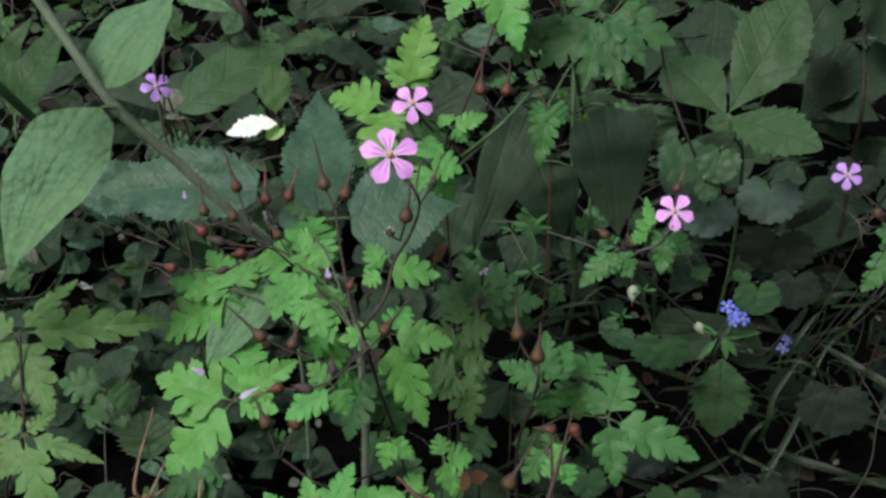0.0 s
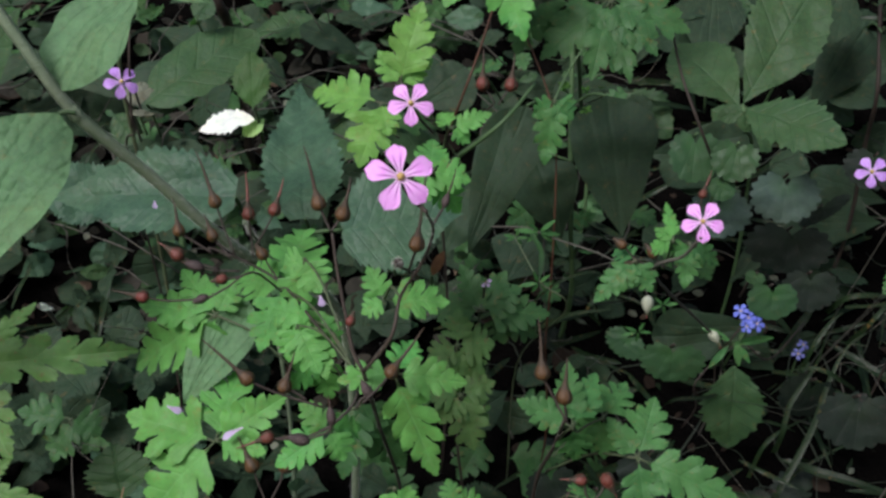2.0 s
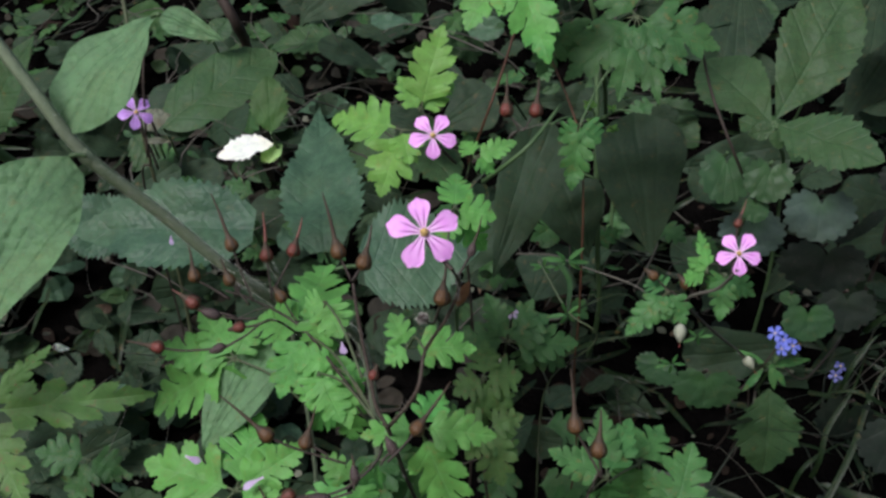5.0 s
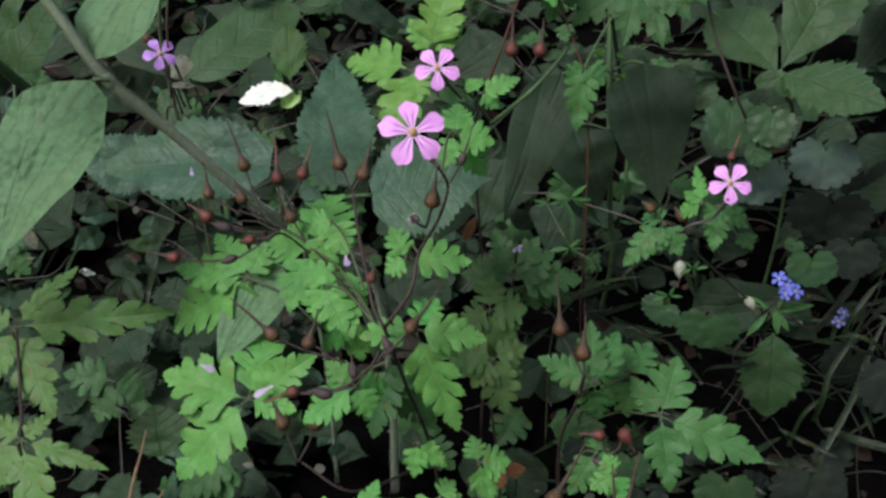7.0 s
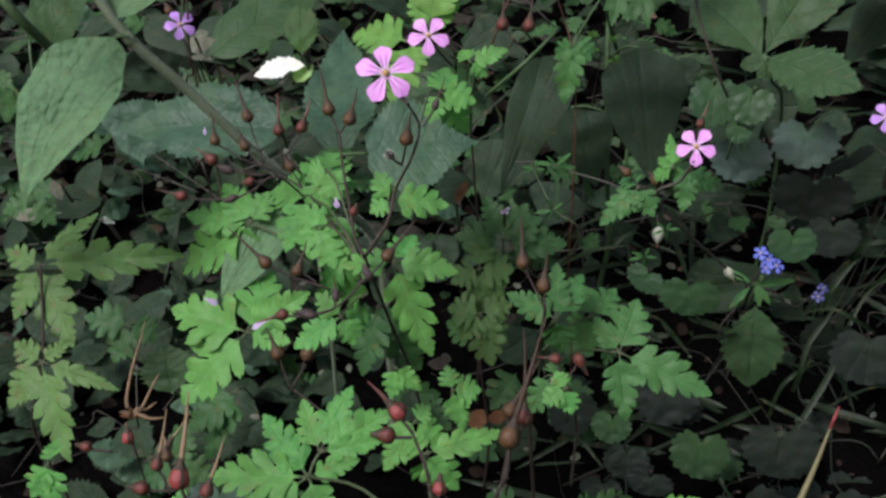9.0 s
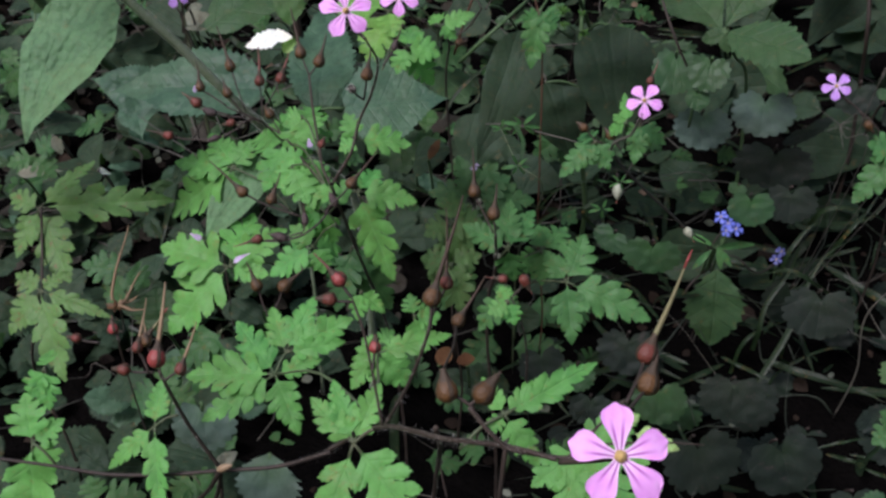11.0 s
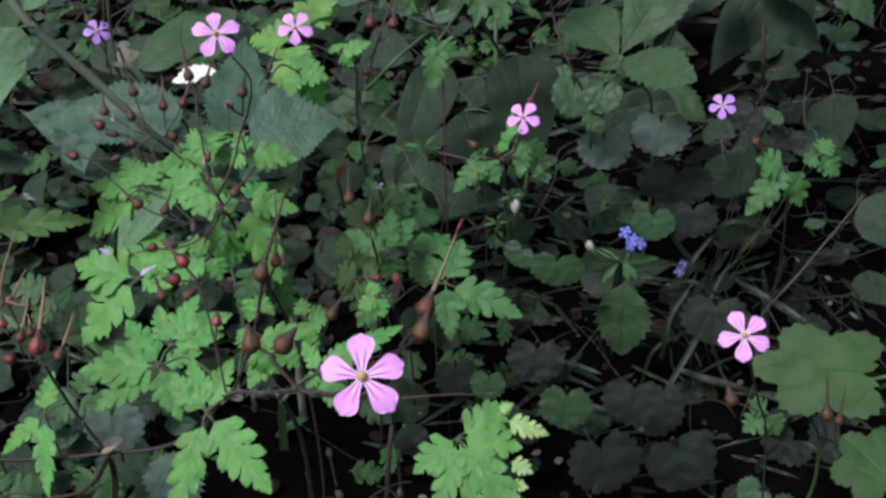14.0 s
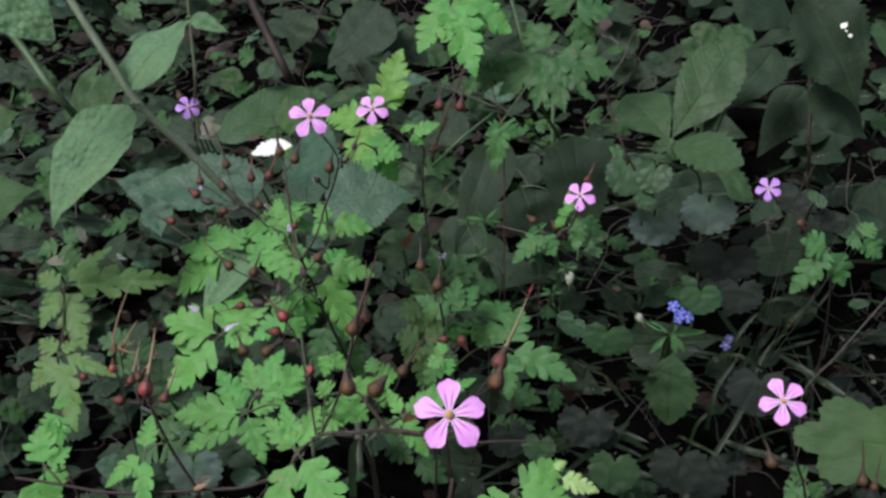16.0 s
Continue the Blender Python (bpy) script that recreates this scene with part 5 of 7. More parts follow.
stem(left_plant, [(-0.0939, 0.2527, -0.0450), (-0.0899, 0.2432, 0.0593), (-0.0939, 0.2377, 0.1636), (-0.0821, 0.2195, 0.1897), (-0.0720, 0.1994, 0.2129)], 0.00041, 0.00032, "dark", 20)
single_leaf(left_plant, "coarse", "avens", (-0.1287, 0.3743, 0.0600), (-0.1287, 0.3543, 0.0900), (-0.1340, 0.3653, 0.1084), 0.0284, 0, 1.0, "green")

small_plant = thing("geranium_plant", (-0.1800, 0.5626, -0.0400), "small faded pink herb geranium", "plant", group="pink-flowered geranium plants")
stem(small_plant, [(-0.1533, 0.5288, -0.0450), (-0.1493, 0.5193, 0.0605), (-0.1533, 0.5138, 0.1660), (-0.1412, 0.4928, 0.1893), (-0.1415, 0.4900, 0.2072)], 0.00073, 0.00058, "dark", 20)
flower(small_plant, (-0.1406, 0.4842, 0.2183), 0.0081, (0.4750, -0.6667, 0.5744), 10, (-0.1408, 0.4893, 0.2056), material=M_PETAL_VIOLET)
fruit(small_plant, (-0.1422, 0.4899, 0.2072), (-0.1495, 0.4960, 0.2221), (-0.1506, 0.4968, 0.2242), 0.0043, "brown", "brown", 26)
stem(small_plant, [(-0.1396, 0.4849, 0.1958), (-0.1369, 0.4890, 0.2277), (-0.1357, 0.4965, 0.2436)], 0.00070, 0.00049, "red", 10)
single_leaf(small_plant, "acute", "grey", (-0.1526, 0.5376, 0.1638), (-0.1526, 0.5276, 0.1838), (-0.1404, 0.5310, 0.1831), 0.0035, 0, 1.6, "straw")
single_leaf(small_plant, "small", "grey", (-0.1535, 0.5517, 0.1709), (-0.1535, 0.5417, 0.1909), (-0.1460, 0.5446, 0.1925), 0.0060, 0, 1.4, "straw")

near_plant = thing("geranium_plant", (0.0082, 0.2459, -0.0400), "near pink herb geranium with swollen brown seed cases", "plant", group="pink-flowered geranium plants")
stem(near_plant, [(0.0162, 0.2299, -0.0450), (0.0202, 0.2204, 0.0270), (0.0162, 0.2149, 0.0991), (0.0204, 0.1978, 0.1472), (0.0247, 0.1736, 0.1839), (0.0258, 0.1540, 0.2094)], 0.00079, 0.00079, "red", 60)
stem(near_plant, [(-0.0143, 0.1943, 0.1621), (0.0107, 0.1545, 0.2086), (0.0305, 0.1241, 0.2327), (0.0446, 0.1091, 0.2446), (0.0541, 0.1010, 0.2491)], 0.00072, 0.00058, "red", 220)
stem(near_plant, [(0.0125, 0.1530, 0.2097), (0.0198, 0.1516, 0.2254), (0.0252, 0.1502, 0.2416), (0.0262, 0.1539, 0.2474)], 0.00054, 0.00048, "dark", 90)
fruit(near_plant, (0.0255, 0.1486, 0.2427), (0.0264, 0.1535, 0.2505), (0.0331, 0.1661, 0.2701), 0.0040, "brown", "dusk", 26)
fruit(near_plant, (0.0254, 0.1534, 0.2429), (0.0292, 0.1588, 0.2510), (0.0289, 0.1678, 0.2658), 0.0030, "red", "brown", 26)
flower(near_plant, (0.0632, 0.0805, 0.2692), 0.0086, (0.0810, -0.6902, 0.7191), 0, (0.0544, 0.0947, 0.2543))
fruit(near_plant, (0.0673, 0.1092, 0.2565), (0.0725, 0.1228, 0.2588), (0.0795, 0.1321, 0.2729), 0.0040, "red", "green", 26)
fruit(near_plant, (0.0660, 0.1030, 0.2582), (0.0720, 0.1149, 0.2575), (0.0736, 0.1177, 0.2618), 0.0041, "brown", "dusk", 26)
fruit(near_plant, (0.0381, 0.1126, 0.2512), (0.0324, 0.1143, 0.2549), (0.0316, 0.1164, 0.2584), 0.0042, "brown", "dusk", 26)
fruit(near_plant, (0.0369, 0.1127, 0.2516), (0.0403, 0.1146, 0.2542), (0.0432, 0.1168, 0.2574), 0.0042, "brown", "dusk", 26)
stem(near_plant, [(0.0371, 0.1111, 0.2527), (0.0418, 0.1086, 0.2479), (0.0459, 0.1073, 0.2453), (0.0563, 0.1036, 0.2472), (0.0645, 0.1011, 0.2514)], 0.00058, 0.00046, "red", 120)
stem(near_plant, [(0.0563, 0.1036, 0.2472), (0.0630, 0.1114, 0.2493), (0.0676, 0.1141, 0.2531)], 0.00040, 0.00035, "red", 60)
stem(near_plant, [(0.0637, 0.1319, 0.2251), (0.0768, 0.1332, 0.2253), (0.0887, 0.1338, 0.2244)], 0.00040, 0.00020, "red", 20)
fruit(near_plant, (0.0063, 0.1582, 0.2459), (0.0027, 0.1605, 0.2502), (-0.0031, 0.1631, 0.2554), 0.0034, "pink", "red", 60)
fruit(near_plant, (0.0061, 0.1577, 0.2452), (0.0004, 0.1576, 0.2458), (-0.0021, 0.1575, 0.2460), 0.0032, "red", "red", 60)
stem(near_plant, [(0.0133, 0.1472, 0.2154), (0.0115, 0.1510, 0.2257), (0.0089, 0.1558, 0.2378), (0.0059, 0.1599, 0.2449)], 0.00043, 0.00034, "red", 140)
fruit(near_plant, (0.0111, 0.1516, 0.2287), (0.0116, 0.1551, 0.2343), (0.0117, 0.1560, 0.2357), 0.0028, "pink", "brown", 26)
fruit(near_plant, (0.0241, 0.1930, 0.1963), (0.0261, 0.2425, 0.1808), (0.0348, 0.2509, 0.1932), 0.0044, "brown", "dusk", 26)
lobed_leaf(near_plant, (0.0099, 0.1648, 0.2006), (-0.0329, 0.2165, 0.1754), [((-0.0637, 0.2175, 0.1737), 0.0171, 0), ((-0.0486, 0.2302, 0.1866), 0.0141, 0), ((-0.0561, 0.2065, 0.1642), 0.0147, 0), ((-0.0188, 0.2197, 0.1795), 0.0085, 0), ((-0.0248, 0.2027, 0.1634), 0.0134, 0)], "bright")
lobed_leaf(near_plant, (-0.0329, 0.2165, 0.1754), (-0.0299, 0.2216, 0.1803), [((-0.0364, 0.2331, 0.1903), 0.0102, 0), ((-0.0225, 0.2355, 0.1937), 0.0121, 0), ((-0.0102, 0.2299, 0.1895), 0.0144, 0), ((-0.0117, 0.2240, 0.1840), 0.0085, 0)], "bright")
lobed_leaf(near_plant, (0.0117, 0.1570, 0.2067), (0.0043, 0.1540, 0.2033), [((-0.0050, 0.1320, 0.1824), 0.0141, 0), ((0.0234, 0.1373, 0.1896), 0.0171, 0), ((-0.0078, 0.1628, 0.2104), 0.0097, 0), ((-0.0027, 0.1662, 0.2139), 0.0091, 0), ((0.0099, 0.1651, 0.2140), 0.0093, 0)], "bright")
lobed_leaf(near_plant, (0.0339, 0.1262, 0.2279), (0.0437, 0.1311, 0.2339), [((0.0631, 0.1391, 0.2429), 0.0083, 0), ((0.0385, 0.1374, 0.2392), 0.0051, 0), ((0.0403, 0.1284, 0.2312), 0.0048, 0), ((0.0510, 0.1231, 0.2272), 0.0082, 0), ((0.0518, 0.1370, 0.2400), 0.0054, 0)], "bright")
lobed_leaf(near_plant, (0.0091, 0.1696, 0.1989), (0.0011, 0.2183, 0.1836), [((0.0111, 0.2137, 0.1745), 0.0130, 0), ((0.0044, 0.2203, 0.1672), 0.0123, 0), ((-0.0036, 0.2204, 0.1877), 0.0100, 0), ((0.0234, 0.2234, 0.1885), 0.0100, 0)], "bright")
lobed_leaf(near_plant, (0.0449, 0.2647, 0.1567), (0.0428, 0.2468, 0.1854), [((0.0360, 0.2442, 0.1822), 0.0085, 0), ((0.0449, 0.2428, 0.1786), 0.0085, 0), ((0.0398, 0.2492, 0.1897), 0.0074, 0)], "bright")

pale_tipped_plant = thing("geranium_plant", (0.0820, 0.2828, -0.0400), "low herb geranium leaf with pale lit tips", "plant", group="pink-flowered geranium plants")
stem(pale_tipped_plant, [(0.0810, 0.2858, -0.0450), (0.0850, 0.2763, 0.0006), (0.0810, 0.2708, 0.0462), (0.0774, 0.2659, 0.0770), (0.0749, 0.2648, 0.0948)], 0.00071, 0.00047, "green", 20)
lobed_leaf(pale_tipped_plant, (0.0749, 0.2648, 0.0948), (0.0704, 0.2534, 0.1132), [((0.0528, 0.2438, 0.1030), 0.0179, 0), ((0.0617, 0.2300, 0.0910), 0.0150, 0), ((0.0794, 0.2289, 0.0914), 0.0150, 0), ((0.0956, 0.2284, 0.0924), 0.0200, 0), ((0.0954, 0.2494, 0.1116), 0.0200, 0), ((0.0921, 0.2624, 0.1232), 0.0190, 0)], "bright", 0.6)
# separate pale pieces paint sun flecks on the leaf tips
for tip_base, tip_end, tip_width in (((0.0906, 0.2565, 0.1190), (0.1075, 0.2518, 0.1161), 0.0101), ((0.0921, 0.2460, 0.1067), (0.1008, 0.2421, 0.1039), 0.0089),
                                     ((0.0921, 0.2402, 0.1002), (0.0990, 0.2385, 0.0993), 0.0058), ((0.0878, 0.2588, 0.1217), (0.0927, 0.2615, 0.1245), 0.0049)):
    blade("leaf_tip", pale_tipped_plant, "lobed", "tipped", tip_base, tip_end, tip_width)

seed_head_plant = thing("geranium_plant", (-0.0839, 0.2414, -0.0400), "herb geranium with split old red seed heads", "plant", group="pink-flowered geranium plants")
stem(seed_head_plant, [(-0.0470, 0.1913, 0.1564), (-0.0538, 0.1901, 0.1746), (-0.0556, 0.1843, 0.1942), (-0.0568, 0.1832, 0.2022)], 0.00074, 0.00055, "red", 60)
fruit(seed_head_plant, (-0.0552, 0.1800, 0.2025), (-0.0564, 0.1831, 0.2078), (-0.0544, 0.1942, 0.2255), 0.0050, "pink", "tan", 26)
fruit(seed_head_plant, (-0.0597, 0.1826, 0.2016), (-0.0630, 0.1865, 0.2086), (-0.0608, 0.1939, 0.2202), 0.0030, "red", "tan", 26)
fruit(seed_head_plant, (-0.0543, 0.1795, 0.2015), (-0.0494, 0.1819, 0.2048), (-0.0453, 0.1890, 0.2157), 0.0033, "red", "tan", 26)
fruit(seed_head_plant, (-0.0599, 0.1876, 0.2002), (-0.0623, 0.1914, 0.2068), (-0.0635, 0.1944, 0.2119), 0.0027, "brown", "tan", 26)
fruit(seed_head_plant, (-0.0599, 0.1867, 0.1987), (-0.0693, 0.1864, 0.1997), (-0.0713, 0.1864, 0.1999), 0.0034, "red", "brown", 26)
bulb_profile(seed_head_plant, "dry_sheath", (-0.0445, 0.1872, 0.1612), (0.86, -0.1, 0.45), 0.0062, 0.0013, M_BEAK["tan"], 8)
stem(seed_head_plant, [(-0.1151, 0.1843, 0.1648), (-0.0970, 0.1844, 0.1622), (-0.0807, 0.1843, 0.1596), (-0.0626, 0.1856, 0.1591), (-0.0454, 0.1876, 0.1597), (-0.0283, 0.1895, 0.1603), (-0.0099, 0.1858, 0.1705)], 0.00062, 0.00082, "dark", 160)
stem(seed_head_plant, [(-0.0486, 0.1951, 0.1532), (-0.0564, 0.1977, 0.1394), (-0.0675, 0.2018, 0.1287), (-0.0842, 0.2073, 0.1210)], 0.00093, 0.00075, "dark", 40)
stem(seed_head_plant, [(-0.0549, 0.2095, 0.1393), (-0.0569, 0.2107, 0.1223), (-0.0673, 0.2193, 0.0996)], 0.00079, 0.00079, "dark", 20)
stem(seed_head_plant, [(-0.0769, 0.2545, -0.0450), (-0.0729, 0.2450, 0.0157), (-0.0769, 0.2395, 0.0765), (-0.0695, 0.2288, 0.0963), (-0.0580, 0.2127, 0.1258), (-0.0486, 0.1948, 0.1527)], 0.00088, 0.00088, "dark", 0)
lobed_leaf(seed_head_plant, (-0.0592, 0.1956, 0.1748), (-0.0665, 0.1932, 0.1721), [((-0.0668, 0.2041, 0.1820), 0.0093, 0), ((-0.0628, 0.1736, 0.1544), 0.0102, 0), ((-0.0808, 0.1845, 0.1629), 0.0085, 0)], "bright")
lobed_leaf(seed_head_plant, (-0.0696, 0.2270, 0.1125), (-0.0740, 0.2295, 0.1172), [((-0.0807, 0.2239, 0.1091), 0.0138, 0), ((-0.0619, 0.2197, 0.0995), 0.0160, 0), ((-0.0653, 0.2273, 0.1123), 0.0115, 0)], "dull")
lobed_leaf(seed_head_plant, (-0.1017, 0.1918, 0.1558), (-0.1092, 0.1949, 0.1620), [((-0.1026, 0.1905, 0.1539), 0.0160, 0), ((-0.1132, 0.2024, 0.1749), 0.0160, 0), ((-0.1106, 0.1762, 0.1318), 0.0220, 0), ((-0.1000, 0.1995, 0.1681), 0.0100, 0)], "bright")
lobed_leaf(seed_head_plant, (-0.0881, 0.2145, 0.1141), (-0.1037, 0.2147, 0.1167), [((-0.1118, 0.2075, 0.1063), 0.0179, 0), ((-0.0881, 0.2169, 0.1180), 0.0156, 0), ((-0.0931, 0.2078, 0.1039), 0.0179, 0), ((-0.1080, 0.2187, 0.1239), 0.0134, 0)], "dull")
single_leaf(seed_head_plant, "coarse", "grey", (-0.0470, 0.1913, 0.1564), (-0.0487, 0.1912, 0.1565), (-0.0436, 0.1946, 0.1612), 0.0055, 0, 2.2, "green")

corner_plant = thing("geranium_plant", (0.2083, 0.3017, -0.0400), "pink herb geranium on a thin upright stalk", "plant", group="pink-flowered geranium plants")
stem(corner_plant, [(0.1948, 0.2669, -0.0450), (0.1988, 0.2574, 0.0329), (0.1948, 0.2519, 0.1109), (0.1814, 0.2257, 0.1533), (0.1710, 0.2059, 0.1849)], 0.00066, 0.00053, "dark", 40)
flower(corner_plant, (0.1677, 0.2030, 0.1963), 0.0086, (-0.1837, -0.7125, 0.6772), -38, (0.1718, 0.2076, 0.1813))
fruit(corner_plant, (0.1815, 0.2238, 0.1493), (0.1716, 0.2252, 0.1546), (0.1693, 0.2282, 0.1617), 0.0044, "brown", "brown", 26)
fruit(corner_plant, (0.2162, 0.2380, 0.1232), (0.2131, 0.2427, 0.1341), (0.2129, 0.2498, 0.1494), 0.0042, "brown", "brown", 26)
fruit(corner_plant, (0.2174, 0.2381, 0.1231), (0.2179, 0.2420, 0.1315), (0.2205, 0.2481, 0.1439), 0.0032, "brown", "brown", 26)
lobed_leaf(corner_plant, (0.2108, 0.3297, 0.0587), (0.2108, 0.3077, 0.0837), [((0.2000, 0.3031, 0.0766), 0.0147, 0), ((0.2164, 0.3037, 0.0735), 0.0147, 0), ((0.2026, 0.3092, 0.0890), 0.0118, 0)], "dull")

campion = thing("campion_plant", (-0.0602, 0.3823, -0.0400), "tall campion with downy stem and paired ovate leaves", "plant")
stem(campion, [(-0.0469, 0.4673, -0.0450), (-0.0429, 0.4578, 0.0345), (-0.0469, 0.4523, 0.1140), (-0.0668, 0.4065, 0.1636), (-0.0820, 0.3777, 0.2011), (-0.1005, 0.3675, 0.2315), (-0.1189, 0.3615, 0.2567), (-0.1311, 0.3634, 0.2782), (-0.1485, 0.3694, 0.3075), (-0.1641, 0.3754, 0.3361)], 0.00210, 0.00195, "hairy", 900)
single_leaf(campion, "ovate", "campion", (-0.1179, 0.3593, 0.2577), (-0.1232, 0.3586, 0.2580), (-0.1535, 0.3095, 0.2190), 0.0360, 0, 1.0, "green", 0.06)
single_leaf(campion, "rhomb", "campion", (-0.1195, 0.3630, 0.2575), (-0.1245, 0.3620, 0.2635), (-0.0985, 0.3835, 0.2990), 0.0325, -6, 0.8, "green", -0.04)
bulb_profile(campion, "node", (-0.1190, 0.3614, 0.2568), (-0.45, 0.02, 0.89), 0.0085, 0.0026, STEM["hairy"], 90, 12)
single_leaf(campion, "acute", "campion", (-0.0956, 0.3800, 0.2953), (-0.0920, 0.3768, 0.2970), (-0.0720, 0.3682, 0.2927), 0.0094, 0, 1.0, "green")
single_leaf(campion, "ovate", "campion", (-0.1461, 0.3252, 0.3310), (-0.1608, 0.3206, 0.3248), (-0.1329, 0.3138, 0.3032), 0.0297, 0, 1.0, "green")
single_leaf(campion, "ovate", "avens", (-0.2413, 0.5362, 0.1667), (-0.2425, 0.5443, 0.1795), (-0.2110, 0.5447, 0.2338), 0.0271, 0, 1.0, "green")
single_leaf(campion, "ovate", "avens", (-0.2644, 0.5631, 0.1548), (-0.2672, 0.5767, 0.1764), (-0.2432, 0.5733, 0.2255), 0.0211, 0, 1.0, "green")
single_leaf(campion, "toothed", "broad", (-0.1977, 0.3416, 0.1870), (-0.1977, 0.3216, 0.2170), (-0.1646, 0.3302, 0.2271), 0.0302, 0, 1.0, "green")
single_leaf(campion, "toothed", "broad", (-0.2239, 0.3923, 0.2073), (-0.2239, 0.3723, 0.2373), (-0.1952, 0.3821, 0.2512), 0.0356, 0, 1.0, "green")
stem(campion, [(-0.1681, 0.5866, -0.0450), (-0.1641, 0.5771, 0.0648), (-0.1681, 0.5716, 0.1747), (-0.1645, 0.5694, 0.2168), (-0.1685, 0.5840, 0.2492), (-0.1721, 0.6003, 0.2852)], 0.00115, 0.00105, "leafstalk", 30)
stem(campion, [(-0.1794, 0.6762, -0.0281), (-0.1754, 0.6667, 0.0160), (-0.1794, 0.6612, 0.0601), (-0.2007, 0.5511, 0.1389), (-0.2056, 0.4581, 0.2264), (-0.2332, 0.4704, 0.2597), (-0.2538, 0.4790, 0.2836)], 0.00238, 0.00238, "green", 120)

woundwort = thing("woundwort_plant", (-0.1021, 0.5207, -0.0400), "wrinkled blue-green toothed leaves of a woundwort", "plant")
stem(woundwort, [(-0.0812, 0.4737, -0.0450), (-0.0772, 0.4642, 0.0462), (-0.0812, 0.4587, 0.1374), (-0.0807, 0.4396, 0.1636), (-0.0826, 0.4341, 0.1739)], 0.00110, 0.00082, "hairy", 60)
single_leaf(woundwort, "toothed", "nettle", (-0.0877, 0.4654, 0.1497), (-0.0877, 0.4454, 0.1797), (-0.1790, 0.4500, 0.1842), 0.0450, 4, 1.0, "green")
single_leaf(woundwort, "toothed", "nettle", (-0.0554, 0.4475, 0.1487), (-0.0554, 0.4275, 0.1787), (-0.0666, 0.5194, 0.2140), 0.0377, 0, 1.0, "green")
single_leaf(woundwort, "toothed", "nettle", (-0.0605, 0.3900, 0.1863), (-0.0370, 0.3963, 0.1910), (0.0121, 0.4039, 0.1955), 0.0440, 0, 0.6, "green")
single_leaf(woundwort, "ovate", "campion", (-0.0662, 0.3817, 0.1626), (-0.0702, 0.3617, 0.1826), (-0.0918, 0.3325, 0.1576), 0.0238, 0, 0.5, "green")
single_leaf(woundwort, "toothed", "nettle", (-0.1516, 0.4980, 0.1301), (-0.1516, 0.4780, 0.1601), (-0.1969, 0.4795, 0.1747), 0.0326, 0, 1.0, "green")

rounded_leaf_plant = thing("dock_plant", (-0.1743, 0.6747, -0.0236), "low plant with rounded dull green leaves", "plant")
single_leaf(rounded_leaf_plant, "oval", "avens", (-0.1699, 0.6358, 0.1210), (-0.1699, 0.6161, 0.1512), (-0.1088, 0.6536, 0.1896), 0.0448, -10, 1, "green")
single_leaf(rounded_leaf_plant, "coarse", "broad", (-0.0928, 0.5594, 0.1515), (-0.0928, 0.5394, 0.1815), (-0.0948, 0.5539, 0.2073), 0.0210, 0, 1.0, "green")
single_leaf(rounded_leaf_plant, "small", "dark", (-0.1807, 0.6443, 0.1181), (-0.1807, 0.6243, 0.1481), (-0.1504, 0.6366, 0.1670), 0.0396, 0, 1.0, "green")
single_leaf(rounded_leaf_plant, "acute", "grey", (-0.1700, 0.5982, 0.1404), (-0.1700, 0.5782, 0.1704), (-0.1548, 0.5826, 0.1754), 0.0129, 0, 1.0, "green")
single_leaf(rounded_leaf_plant, "small", "avens", (-0.1412, 0.6690, 0.1614), (-0.1412, 0.6490, 0.1914), (-0.1326, 0.6555, 0.2031), 0.0167, 0, 1.0, "green")

# sun patch on a dock leaf, made as whitish leaf colour
sunlit_leaf = thing("sunfleck_leaf", (-0.1084, 0.5457, 0.1688), "leaf coloured whitish for a patch of sun", "leaf")
single_leaf(sunlit_leaf, "coarse", "pale", (-0.0894, 0.5572, 0.1658), (-0.0939, 0.5482, 0.1709), (-0.1239, 0.5452, 0.1701), 0.0172, 28, 1.2, "green")
single_leaf(sunlit_leaf, "coarse", "tipped", (-0.1031, 0.5539, 0.1567), (-0.1010, 0.5455, 0.1625), (-0.0905, 0.5507, 0.1705), 0.0110, 0, 1.0, "green")

dark_plant = thing("foxglove_plant", (0.0873, 0.6806, -0.0218), "dark broad-leaved plant in the shade", "plant")
stem(dark_plant, [(0.0892, 0.6363, -0.0401), (0.0932, 0.6268, 0.0068), (0.0892, 0.6213, 0.0536), (0.0870, 0.6292, 0.1044), (0.0850, 0.6298, 0.1436), (0.0854, 0.6468, 0.1897)], 0.00187, 0.00149, "green", 30)
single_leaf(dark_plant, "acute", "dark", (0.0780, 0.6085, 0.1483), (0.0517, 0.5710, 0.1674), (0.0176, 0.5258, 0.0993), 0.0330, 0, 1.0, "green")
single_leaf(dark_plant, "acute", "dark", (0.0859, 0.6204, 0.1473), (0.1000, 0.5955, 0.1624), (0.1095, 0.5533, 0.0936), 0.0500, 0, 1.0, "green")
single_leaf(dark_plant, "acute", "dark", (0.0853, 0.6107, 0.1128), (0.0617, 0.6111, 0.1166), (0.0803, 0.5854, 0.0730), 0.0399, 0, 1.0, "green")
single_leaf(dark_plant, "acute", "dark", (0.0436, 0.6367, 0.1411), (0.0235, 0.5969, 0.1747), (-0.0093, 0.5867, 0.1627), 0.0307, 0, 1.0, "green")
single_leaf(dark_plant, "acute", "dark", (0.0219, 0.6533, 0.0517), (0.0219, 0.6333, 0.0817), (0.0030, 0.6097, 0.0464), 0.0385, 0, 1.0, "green")
